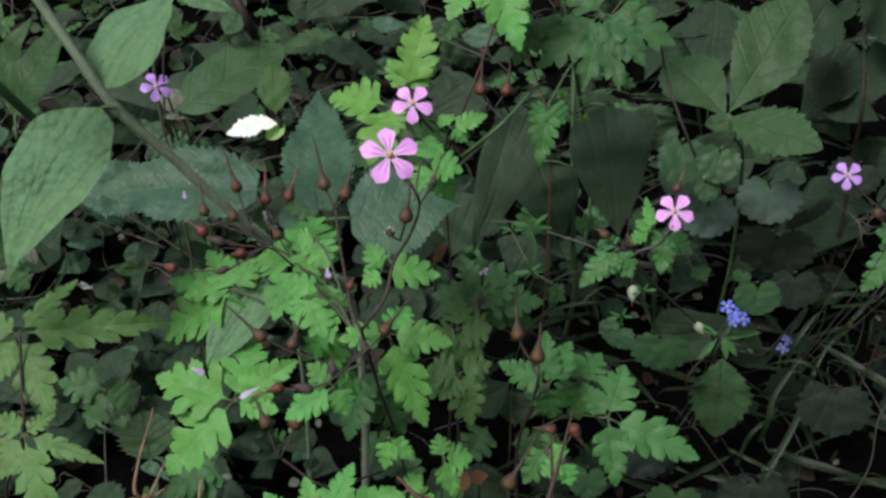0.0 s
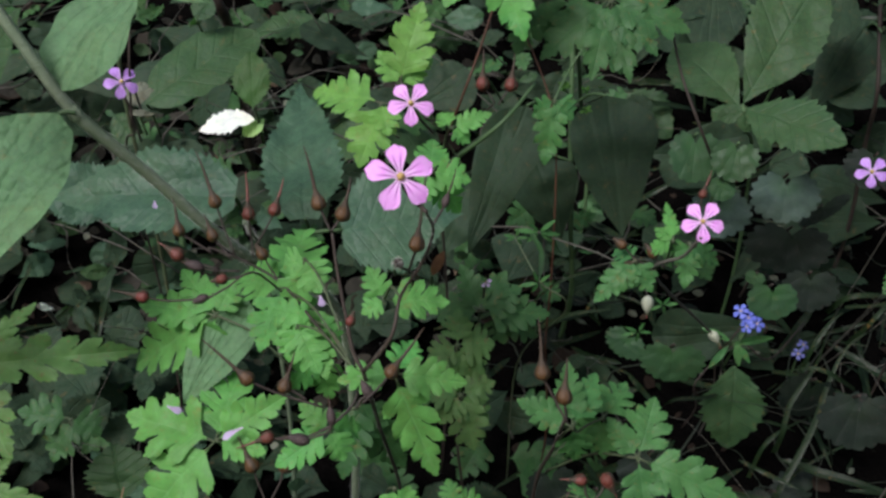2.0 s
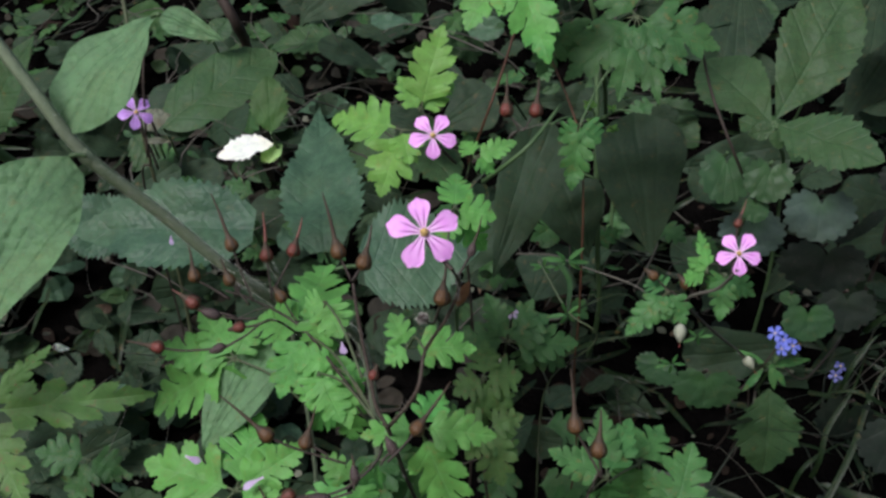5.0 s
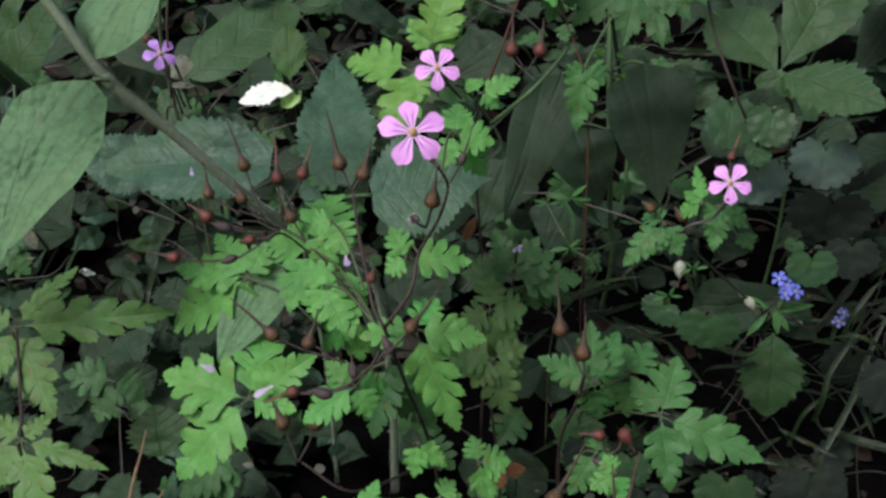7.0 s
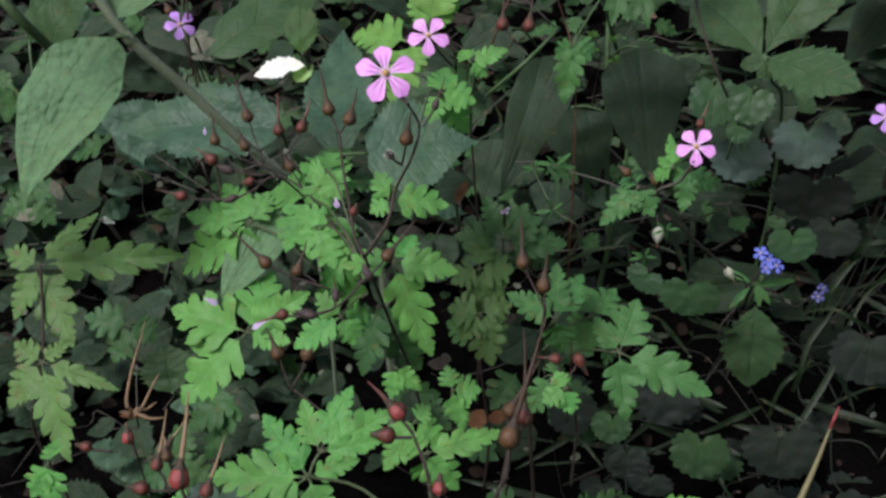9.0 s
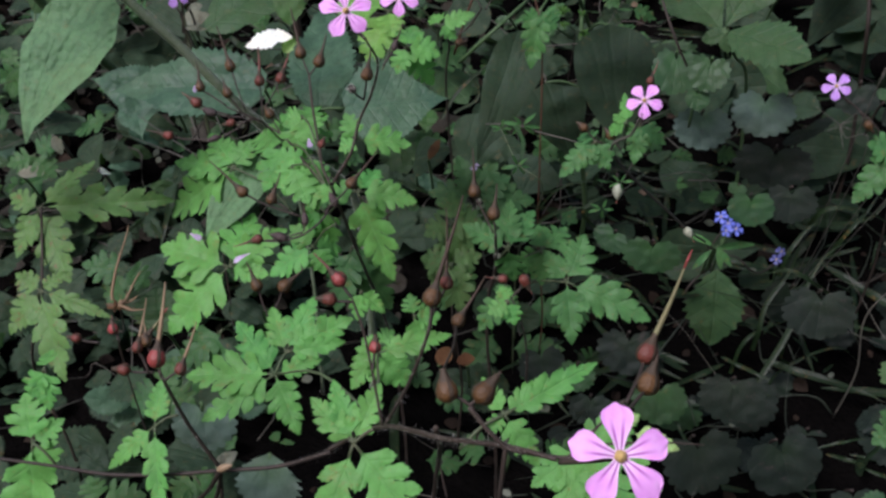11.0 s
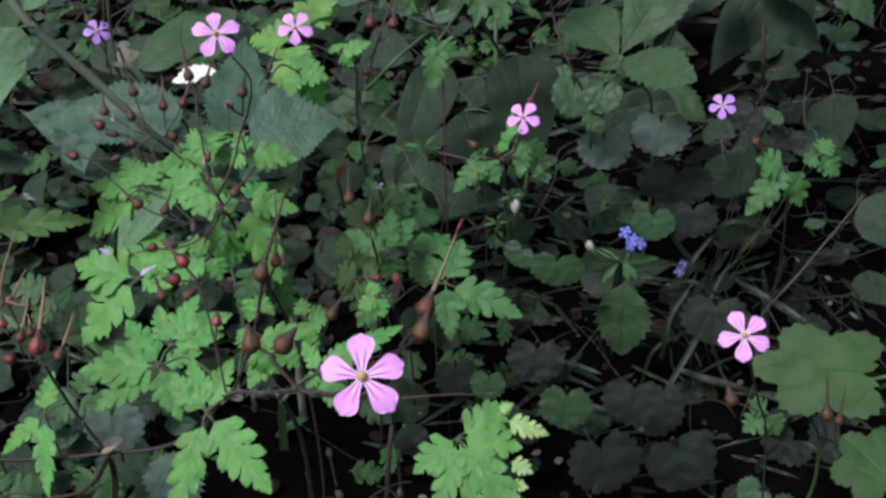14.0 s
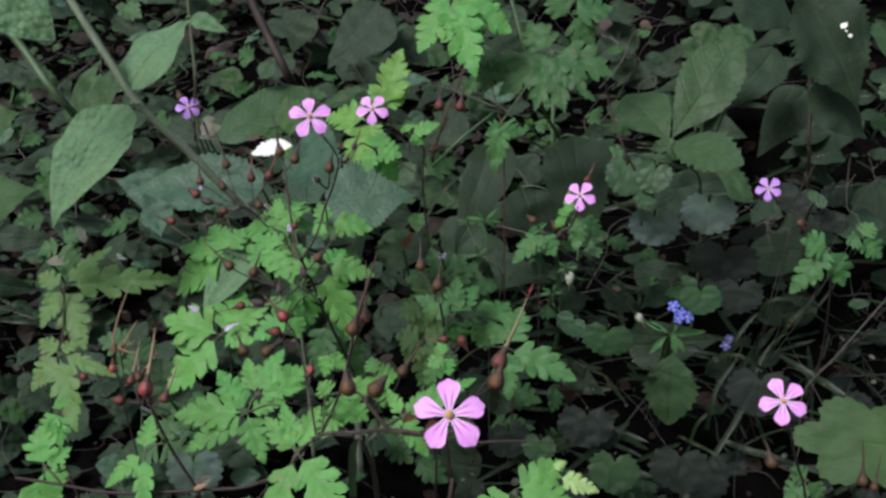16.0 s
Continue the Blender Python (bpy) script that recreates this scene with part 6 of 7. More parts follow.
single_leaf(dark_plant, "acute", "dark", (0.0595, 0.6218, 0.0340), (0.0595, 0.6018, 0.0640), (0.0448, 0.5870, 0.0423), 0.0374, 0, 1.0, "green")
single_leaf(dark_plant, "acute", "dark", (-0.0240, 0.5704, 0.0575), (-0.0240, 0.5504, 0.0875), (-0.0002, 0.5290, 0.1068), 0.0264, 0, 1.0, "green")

avens = thing("avens_plant", (0.2178, 0.7064, -0.0141), "avens with large coarse toothed three-part leaf", "plant")
stem(avens, [(0.1941, 0.6252, -0.0435), (0.1981, 0.6157, 0.0374), (0.1941, 0.6102, 0.1183), (0.1797, 0.5873, 0.1444), (0.1640, 0.5485, 0.1738)], 0.00120, 0.00096, "green", 30)
single_leaf(avens, "coarse", "avens", (0.1640, 0.5480, 0.1745), (0.1660, 0.5475, 0.1745), (0.2020, 0.5023, 0.1773), 0.0330, 0, 0.5, "green")
single_leaf(avens, "wedge", "avens", (0.1640, 0.5480, 0.1745), (0.1640, 0.5490, 0.1765), (0.2090, 0.5900, 0.2350), 0.0430, 0, 0.6, "green")
single_leaf(avens, "wedge", "avens", (0.1640, 0.5480, 0.1745), (0.1625, 0.5490, 0.1755), (0.1345, 0.5920, 0.1975), 0.0390, 0, 0.8, "green")
single_leaf(avens, "wedge", "dark", (0.2238, 0.8222, 0.0505), (0.2138, 0.8022, 0.1005), (0.2312, 0.8689, 0.1512), 0.0560, 0, 0.6, "green")
single_leaf(avens, "wedge", "dark", (0.2016, 0.6328, 0.1291), (0.2066, 0.6028, 0.1791), (0.2472, 0.6478, 0.2174), 0.0400, 0, 0.8, "green")
single_leaf(avens, "coarse", "avens", (0.1640, 0.5480, 0.1745), (0.1635, 0.5455, 0.1742), (0.1505, 0.5480, 0.1700), 0.0110, 0, 0.8, "green")
single_leaf(avens, "coarse", "avens", (0.1640, 0.5480, 0.1745), (0.1640, 0.5445, 0.1738), (0.1655, 0.5390, 0.1650), 0.0100, 0, 0.8, "green")
single_leaf(avens, "coarse", "avens", (0.1679, 0.5229, 0.0073), (0.1679, 0.5029, 0.0373), (0.1659, 0.4820, -0.0073), 0.0377, 0, 1.0, "green")
stem(avens, [(0.1434, 0.5131, 0.1570), (0.1303, 0.5046, 0.1831), (0.1213, 0.5179, 0.2056), (0.1168, 0.5299, 0.2255)], 0.00087, 0.00073, "dark", 40)
single_leaf(avens, "round", "heart", (0.1337, 0.5425, 0.1422), (0.1337, 0.5225, 0.1722), (0.1306, 0.5075, 0.1522), 0.0262, 0, 0.7, "green")
single_leaf(avens, "round", "heart", (0.1508, 0.5260, 0.1447), (0.1508, 0.5060, 0.1747), (0.1454, 0.4947, 0.1595), 0.0232, 0, 0.7, "green")
single_leaf(avens, "round", "heart", (0.1443, 0.5215, 0.1252), (0.1443, 0.5015, 0.1572), (0.1425, 0.4946, 0.1480), 0.0135, 0, 1, "green")

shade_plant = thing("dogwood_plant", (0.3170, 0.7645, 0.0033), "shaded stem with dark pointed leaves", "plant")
stem(shade_plant, [(0.2804, 0.6621, -0.0324), (0.2844, 0.6526, 0.0360), (0.2804, 0.6471, 0.1044), (0.2734, 0.6323, 0.1460), (0.2737, 0.6499, 0.1838), (0.2738, 0.6763, 0.2406), (0.2738, 0.6904, 0.2709)], 0.00167, 0.00167, "dark", 0)
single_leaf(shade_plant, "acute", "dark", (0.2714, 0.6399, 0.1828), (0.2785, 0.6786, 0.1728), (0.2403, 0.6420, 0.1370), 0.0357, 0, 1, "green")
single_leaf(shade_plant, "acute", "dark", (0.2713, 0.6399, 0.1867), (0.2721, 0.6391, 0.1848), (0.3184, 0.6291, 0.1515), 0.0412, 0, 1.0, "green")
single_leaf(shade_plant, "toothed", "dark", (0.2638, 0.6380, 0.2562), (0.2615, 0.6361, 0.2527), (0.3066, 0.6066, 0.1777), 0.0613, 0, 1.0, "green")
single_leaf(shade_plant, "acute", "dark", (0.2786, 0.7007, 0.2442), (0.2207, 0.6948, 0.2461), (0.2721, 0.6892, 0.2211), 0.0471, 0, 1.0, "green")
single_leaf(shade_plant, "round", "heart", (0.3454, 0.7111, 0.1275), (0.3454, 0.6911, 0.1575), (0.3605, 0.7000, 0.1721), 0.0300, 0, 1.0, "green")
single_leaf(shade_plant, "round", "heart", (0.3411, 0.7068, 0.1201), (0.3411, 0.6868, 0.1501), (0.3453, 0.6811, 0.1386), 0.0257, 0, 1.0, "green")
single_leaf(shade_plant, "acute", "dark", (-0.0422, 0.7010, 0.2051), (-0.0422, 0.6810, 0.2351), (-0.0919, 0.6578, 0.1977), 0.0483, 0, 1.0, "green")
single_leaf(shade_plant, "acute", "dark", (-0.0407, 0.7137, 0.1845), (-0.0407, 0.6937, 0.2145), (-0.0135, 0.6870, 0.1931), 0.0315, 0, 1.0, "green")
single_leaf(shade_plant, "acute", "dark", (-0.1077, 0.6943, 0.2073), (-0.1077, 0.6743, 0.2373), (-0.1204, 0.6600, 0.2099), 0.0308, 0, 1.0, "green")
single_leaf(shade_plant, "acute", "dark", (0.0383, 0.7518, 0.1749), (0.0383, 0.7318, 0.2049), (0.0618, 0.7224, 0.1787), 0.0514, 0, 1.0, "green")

ground_ivy = thing("ground_ivy_plant", (0.1925, 0.5518, -0.0400), "creeping ground ivy with round scalloped leaves in lit and shaded tones", "plant")
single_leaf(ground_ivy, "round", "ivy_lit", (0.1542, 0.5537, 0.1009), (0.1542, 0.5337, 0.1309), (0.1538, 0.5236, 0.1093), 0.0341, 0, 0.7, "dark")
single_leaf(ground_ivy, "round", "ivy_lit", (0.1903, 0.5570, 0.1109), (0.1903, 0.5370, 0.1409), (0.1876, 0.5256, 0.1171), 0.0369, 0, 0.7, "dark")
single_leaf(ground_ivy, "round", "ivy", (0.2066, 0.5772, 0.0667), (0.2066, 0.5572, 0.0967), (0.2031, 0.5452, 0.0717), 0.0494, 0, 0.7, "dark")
single_leaf(ground_ivy, "heart", "heart", (0.1850, 0.5356, 0.0542), (0.1850, 0.5156, 0.0842), (0.1853, 0.5072, 0.0660), 0.0273, 0, 0.7, "dark")
single_leaf(ground_ivy, "heart", "heart", (0.1795, 0.5464, 0.0551), (0.1795, 0.5264, 0.0851), (0.1769, 0.5233, 0.0789), 0.0108, 0, 0.7, "dark")
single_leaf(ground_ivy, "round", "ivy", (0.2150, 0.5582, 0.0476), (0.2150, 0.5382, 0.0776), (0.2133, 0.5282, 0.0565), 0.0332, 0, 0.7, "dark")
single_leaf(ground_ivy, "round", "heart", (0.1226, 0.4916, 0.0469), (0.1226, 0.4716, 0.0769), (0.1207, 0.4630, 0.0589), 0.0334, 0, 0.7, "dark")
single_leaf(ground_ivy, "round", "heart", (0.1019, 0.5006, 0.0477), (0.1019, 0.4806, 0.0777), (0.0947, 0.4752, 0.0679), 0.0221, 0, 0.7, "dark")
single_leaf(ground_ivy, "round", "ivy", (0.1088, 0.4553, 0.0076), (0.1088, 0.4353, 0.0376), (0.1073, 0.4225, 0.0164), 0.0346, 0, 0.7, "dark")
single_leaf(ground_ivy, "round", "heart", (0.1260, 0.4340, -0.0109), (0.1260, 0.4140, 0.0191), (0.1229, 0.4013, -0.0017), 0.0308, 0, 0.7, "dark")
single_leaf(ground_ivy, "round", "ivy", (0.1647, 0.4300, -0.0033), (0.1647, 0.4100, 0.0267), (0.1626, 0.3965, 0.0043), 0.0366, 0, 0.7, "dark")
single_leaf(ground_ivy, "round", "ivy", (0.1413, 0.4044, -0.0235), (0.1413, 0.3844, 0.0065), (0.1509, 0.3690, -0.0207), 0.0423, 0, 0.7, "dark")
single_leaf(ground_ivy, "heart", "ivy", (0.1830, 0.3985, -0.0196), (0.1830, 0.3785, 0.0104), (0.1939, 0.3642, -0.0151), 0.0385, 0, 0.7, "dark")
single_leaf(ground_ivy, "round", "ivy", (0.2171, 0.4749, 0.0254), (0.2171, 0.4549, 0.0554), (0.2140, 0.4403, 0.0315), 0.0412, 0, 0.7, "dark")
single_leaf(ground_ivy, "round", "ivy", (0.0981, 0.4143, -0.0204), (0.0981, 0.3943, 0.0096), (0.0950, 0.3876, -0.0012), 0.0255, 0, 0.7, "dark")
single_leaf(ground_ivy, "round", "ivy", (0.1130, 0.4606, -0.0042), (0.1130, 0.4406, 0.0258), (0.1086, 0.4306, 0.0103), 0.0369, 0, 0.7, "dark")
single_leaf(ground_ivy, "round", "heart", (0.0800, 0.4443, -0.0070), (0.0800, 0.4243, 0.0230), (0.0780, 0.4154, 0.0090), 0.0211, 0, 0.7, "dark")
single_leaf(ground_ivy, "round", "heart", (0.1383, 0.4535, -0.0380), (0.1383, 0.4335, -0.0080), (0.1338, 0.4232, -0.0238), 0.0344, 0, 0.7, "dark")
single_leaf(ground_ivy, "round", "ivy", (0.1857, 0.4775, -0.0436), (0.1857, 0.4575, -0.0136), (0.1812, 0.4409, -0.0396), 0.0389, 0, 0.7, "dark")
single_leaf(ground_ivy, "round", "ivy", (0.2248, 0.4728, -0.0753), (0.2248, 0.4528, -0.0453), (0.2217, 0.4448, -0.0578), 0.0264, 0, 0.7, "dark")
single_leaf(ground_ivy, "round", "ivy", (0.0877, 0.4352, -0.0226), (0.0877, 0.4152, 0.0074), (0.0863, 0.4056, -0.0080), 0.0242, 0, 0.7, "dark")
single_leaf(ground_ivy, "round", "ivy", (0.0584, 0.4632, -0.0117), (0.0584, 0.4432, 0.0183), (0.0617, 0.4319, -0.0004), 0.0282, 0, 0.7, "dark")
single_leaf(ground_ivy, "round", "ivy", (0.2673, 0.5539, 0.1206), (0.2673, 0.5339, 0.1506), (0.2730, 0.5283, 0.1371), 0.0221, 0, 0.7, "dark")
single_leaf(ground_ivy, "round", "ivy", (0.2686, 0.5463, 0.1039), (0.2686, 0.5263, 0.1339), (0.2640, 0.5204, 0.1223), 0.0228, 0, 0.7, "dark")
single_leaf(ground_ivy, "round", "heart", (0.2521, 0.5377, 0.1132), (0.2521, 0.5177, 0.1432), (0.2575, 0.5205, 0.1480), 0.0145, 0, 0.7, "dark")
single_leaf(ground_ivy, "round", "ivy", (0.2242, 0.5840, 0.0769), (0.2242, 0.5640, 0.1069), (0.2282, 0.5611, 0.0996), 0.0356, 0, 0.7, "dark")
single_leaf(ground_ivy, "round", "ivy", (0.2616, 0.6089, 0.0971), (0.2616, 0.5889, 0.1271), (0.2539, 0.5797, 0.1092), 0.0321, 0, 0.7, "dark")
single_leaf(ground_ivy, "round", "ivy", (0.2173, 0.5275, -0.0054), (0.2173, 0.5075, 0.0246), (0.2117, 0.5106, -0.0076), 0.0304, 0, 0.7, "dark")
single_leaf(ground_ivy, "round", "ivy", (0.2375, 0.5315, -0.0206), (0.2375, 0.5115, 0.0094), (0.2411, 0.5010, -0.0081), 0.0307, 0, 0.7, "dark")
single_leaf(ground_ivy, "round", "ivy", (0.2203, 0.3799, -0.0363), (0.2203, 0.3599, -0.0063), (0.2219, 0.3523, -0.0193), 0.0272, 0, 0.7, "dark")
single_leaf(ground_ivy, "round", "heart", (0.2109, 0.3176, 0.0171), (0.2109, 0.2976, 0.0471), (0.2006, 0.2930, 0.0408), 0.0181, 0, 0.7, "dark")
single_leaf(ground_ivy, "round", "heart", (0.2135, 0.3138, 0.0104), (0.2135, 0.2938, 0.0404), (0.2238, 0.2892, 0.0312), 0.0207, 0, 0.7, "dark")
stem(ground_ivy, [(0.1566, 0.5460, -0.0450), (0.1606, 0.5365, -0.0199), (0.1566, 0.5310, 0.0053), (0.1860, 0.5513, 0.0177), (0.2082, 0.5571, 0.0005), (0.2348, 0.5773, 0.0136)], 0.00065, 0.00065, "dark", 0)

lobed_corner_plant = thing("buttercup_plant", (0.2532, 0.3708, -0.0400), "broad lobed downy green leaf near the ground", "plant")
stem(lobed_corner_plant, [(0.2535, 0.3697, -0.0450), (0.2575, 0.3602, -0.0071), (0.2535, 0.3547, 0.0307), (0.2415, 0.3423, 0.0549)], 0.00089, 0.00089, "green", 20)
single_leaf(lobed_corner_plant, "palmate", "broad", (0.2415, 0.3423, 0.0549), (0.2678, 0.3214, 0.0940), (0.2082, 0.3292, 0.0962), 0.0443, 0, 0.6, "green")
single_leaf(lobed_corner_plant, "palmate", "broad", (0.2535, 0.3547, 0.0307), (0.2689, 0.2885, 0.0536), (0.2492, 0.3085, 0.0704), 0.0398, 0, 1, "green")

blue_flower_plant = thing("speedwell_plant", (0.1823, 0.5479, -0.0400), "low plant with small blue-violet flowers", "plant")
stem(blue_flower_plant, [(0.1647, 0.5427, -0.0450), (0.1687, 0.5332, -0.0095), (0.1647, 0.5277, 0.0261), (0.1630, 0.5072, 0.0503), (0.1688, 0.5053, 0.0653)], 0.00053, 0.00059, "dark", 0)
flower(blue_flower_plant, (0.1667, 0.5064, 0.0730), 0.0046, (-0.3575, -0.4705, 0.8067), 0, (0.1689, 0.5060, 0.0531), material=M_BLUE, stalk="green")
flower(blue_flower_plant, (0.1758, 0.5032, 0.0667), 0.0049, (0.1939, -0.6119, 0.7668), 30, (0.1689, 0.5060, 0.0531), material=M_BLUE, stalk="green")
flower(blue_flower_plant, (0.1712, 0.5046, 0.0696), 0.0044, (-0.1220, -0.4276, 0.8957), 60, (0.1689, 0.5060, 0.0531), material=M_BLUE, stalk="green")
flower(blue_flower_plant, (0.1700, 0.5021, 0.0658), 0.0040, (-0.6055, -0.5948, 0.5287), 15, (0.1689, 0.5060, 0.0531), material=M_BLUE, stalk="green")
flower(blue_flower_plant, (0.2065, 0.5091, 0.0476), 0.0036, (0.1731, -0.4316, 0.8853), 0, (0.2068, 0.5168, 0.0219), material=M_BLUE_SHADED, stalk="green")
flower(blue_flower_plant, (0.2035, 0.5063, 0.0435), 0.0040, (-0.1655, -0.4755, 0.8640), 40, (0.2068, 0.5168, 0.0219), material=M_BLUE_SHADED, stalk="green")
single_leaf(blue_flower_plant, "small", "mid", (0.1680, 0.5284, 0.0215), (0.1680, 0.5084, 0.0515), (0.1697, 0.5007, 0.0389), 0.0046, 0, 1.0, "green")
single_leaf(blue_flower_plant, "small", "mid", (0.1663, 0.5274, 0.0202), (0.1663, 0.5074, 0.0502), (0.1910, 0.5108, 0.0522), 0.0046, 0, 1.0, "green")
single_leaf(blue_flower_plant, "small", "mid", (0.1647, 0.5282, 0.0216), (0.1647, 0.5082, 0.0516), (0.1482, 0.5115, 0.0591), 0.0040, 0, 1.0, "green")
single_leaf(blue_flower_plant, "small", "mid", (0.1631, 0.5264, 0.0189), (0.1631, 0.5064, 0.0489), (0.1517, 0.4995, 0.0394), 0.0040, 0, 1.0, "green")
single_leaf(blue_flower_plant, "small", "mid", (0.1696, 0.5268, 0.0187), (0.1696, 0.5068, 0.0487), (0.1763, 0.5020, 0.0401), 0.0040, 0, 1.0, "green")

grass_tuft = thing("grass_plant", (0.2219, 0.4935, -0.0400), "tangled green grass blades", "grass")
ribbon(grass_tuft, [(0.1804, 0.4846, -0.0291), (0.1850, 0.4845, -0.0065), (0.1967, 0.4898, 0.0018), (0.2180, 0.5029, 0.0008)], 0.0023, "grass")
ribbon(grass_tuft, [(0.1915, 0.4839, -0.0095), (0.1928, 0.4809, 0.0076), (0.1972, 0.4884, 0.0226), (0.2112, 0.4988, 0.0414), (0.2140, 0.4993, 0.0657)], 0.0029, "grass")
ribbon(grass_tuft, [(0.2062, 0.5049, 0.0318), (0.2088, 0.5025, 0.0500), (0.2192, 0.5095, 0.0624), (0.2263, 0.5125, 0.0670)], 0.0026, "grass")
ribbon(grass_tuft, [(0.2389, 0.5030, 0.0196), (0.2214, 0.4878, 0.0391), (0.2064, 0.4894, 0.0463), (0.1909, 0.5033, 0.0324)], 0.0026, "grass")
ribbon(grass_tuft, [(0.2289, 0.5378, 0.0494), (0.2344, 0.5252, 0.0686), (0.2585, 0.5270, 0.0664), (0.2899, 0.5421, 0.0430)], 0.0030, "grass")
ribbon(grass_tuft, [(0.2417, 0.5308, 0.0310), (0.2479, 0.5205, 0.0549), (0.2592, 0.5271, 0.0663), (0.2679, 0.5337, 0.0783)], 0.0026, "grass")
ribbon(grass_tuft, [(0.2490, 0.5576, 0.0390), (0.2682, 0.5438, 0.0523), (0.2837, 0.5534, 0.0690), (0.2972, 0.5745, 0.0632)], 0.0020, "grass")
ribbon(grass_tuft, [(0.1723, 0.5187, 0.0226), (0.1566, 0.4953, 0.0237), (0.1337, 0.4923, 0.0231), (0.1312, 0.5062, 0.0060)], 0.0023, "grass")
ribbon(grass_tuft, [(0.2241, 0.5073, -0.0390), (0.2124, 0.4928, -0.0196), (0.2238, 0.5038, 0.0013), (0.2555, 0.5274, -0.0036)], 0.0020, "grass")
ribbon(grass_tuft, [(0.2061, 0.5018, -0.0701), (0.2144, 0.4964, -0.0363), (0.2496, 0.5066, -0.0231), (0.2770, 0.5294, -0.0527)], 0.0017, "grass")
ribbon(grass_tuft, [(0.0496, 0.4930, 0.0698), (0.0688, 0.4819, 0.0888), (0.0907, 0.4767, 0.0960)], 0.0023, "grass")
ribbon(grass_tuft, [(0.1897, 0.4799, -0.0540), (0.1912, 0.4700, -0.0321), (0.2083, 0.4857, -0.0093), (0.2169, 0.4951, 0.0047), (0.2250, 0.5071, 0.0229), (0.2372, 0.5185, 0.0396), (0.2572, 0.5260, 0.0490)], 0.0035, "grass")
ribbon(grass_tuft, [(0.2021, 0.5328, 0.0103), (0.2170, 0.5153, 0.0181), (0.2375, 0.5115, 0.0094), (0.2579, 0.5107, 0.0053)], 0.0026, "grass")
ribbon(grass_tuft, [(0.1766, 0.5242, -0.0190), (0.1962, 0.5087, -0.0086), (0.2164, 0.5142, -0.0215)], 0.0020, "grass")
ribbon(grass_tuft, [(0.0944, 0.5258, 0.0512), (0.0840, 0.5135, 0.0708), (0.0954, 0.5191, 0.0783), (0.1066, 0.5261, 0.0691)], 0.0020, "grass")
ribbon(grass_tuft, [(0.0574, 0.5392, 0.0586), (0.0697, 0.5291, 0.0787), (0.0897, 0.5330, 0.0824), (0.0998, 0.5301, 0.0764)], 0.0014, "grass")
ribbon(grass_tuft, [(-0.0061, 0.5683, 0.1082), (0.0058, 0.5782, 0.1252), (0.0376, 0.5930, 0.1485)], 0.0024, "grass")
ribbon(grass_tuft, [(0.0018, 0.5706, 0.1114), (0.0177, 0.5771, 0.1213), (0.0060, 0.5874, 0.1428)], 0.0020, "grass")
ribbon(grass_tuft, [(0.0006, 0.2423, 0.1153), (0.0003, 0.2506, 0.1333), (0.0039, 0.2540, 0.1399)], 0.0035, "grass")

straw_stem = thing("dry_stem", (0.2323, 0.4545, -0.0400), "long dry straw-coloured stalk", "stalk")
stem(straw_stem, [(0.2416, 0.4626, -0.0450), (0.2456, 0.4531, -0.0011), (0.2416, 0.4476, 0.0428), (0.2568, 0.4421, 0.0750), (0.2861, 0.4595, 0.1049), (0.2968, 0.4663, 0.1169)], 0.00051, 0.00037, "straw", 0)
fallen_petal((-0.0927, 0.3200, 0.1666), (-0.0877, 0.3192, 0.1646), 0.0026, M_PETAL_DIM, "fallen pale lilac petal on a geranium leaf")
fallen_petal((-0.0674, 0.3173, 0.1590), (-0.0745, 0.3149, 0.1560), 0.0026, M_PETAL_DIM, "fallen pale lilac petal on a geranium leaf")
fallen_petal((-0.0376, 0.3195, 0.2116), (-0.0369, 0.3176, 0.2085), 0.0024, M_PETAL_DIM, "fallen pale lilac petal on a geranium leaf")
fallen_petal((-0.1151, 0.4194, 0.1926), (-0.1148, 0.4175, 0.1895), 0.0020, M_PETAL_DIM, "fallen pale lilac petal on a woundwort leaf")
stone((0.1565, 1.1650, 0.1135), 0.0237, 1)
stone((0.1641, 1.1010, 0.0943), 0.0147, 2)
stone((-0.3260, 1.1080, 0.0964), 0.0154, 3)
stone((0.2329, 1.1001, 0.0940), 0.0106, 4)

far_stem = thing("woody_stem", (-0.1325, 0.7837, 0.0091), "thick dark woody stem leaning over the bank", "stem")
stem(far_stem, [(-0.1459, 0.7844, 0.0043), (-0.1419, 0.7749, 0.0729), (-0.1459, 0.7694, 0.1414), (-0.1485, 0.7493, 0.1703), (-0.1661, 0.7621, 0.2023), (-0.1863, 0.7777, 0.2411)], 0.00445, 0.00445, "dark", 0)

cleavers = thing("cleavers_plant", (0.0480, 0.5000, -0.0400), "thin trailing cleavers with rings of narrow green leaves", "plant")
stem(cleavers, [(0.0264, 0.4664, 0.1512), (0.0423, 0.4566, 0.1558), (0.0514, 0.4455, 0.1575), (0.0682, 0.4234, 0.1630), (0.0738, 0.4035, 0.1702)], 0.00042, 0.00036, "straw", 20)
stem(cleavers, [(0.0420, 0.5022, -0.0465), (0.0442, 0.4934, 0.0485), (0.0572, 0.4199, 0.1353), (0.0449, 0.4189, 0.1508), (0.0356, 0.4373, 0.1613), (0.0334, 0.4387, 0.1637)], 0.00040, 0.00030, "leafstalk", 30)
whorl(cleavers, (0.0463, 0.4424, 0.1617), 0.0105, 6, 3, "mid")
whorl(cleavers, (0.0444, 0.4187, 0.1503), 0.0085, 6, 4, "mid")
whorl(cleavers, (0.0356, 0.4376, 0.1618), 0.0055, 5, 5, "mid")
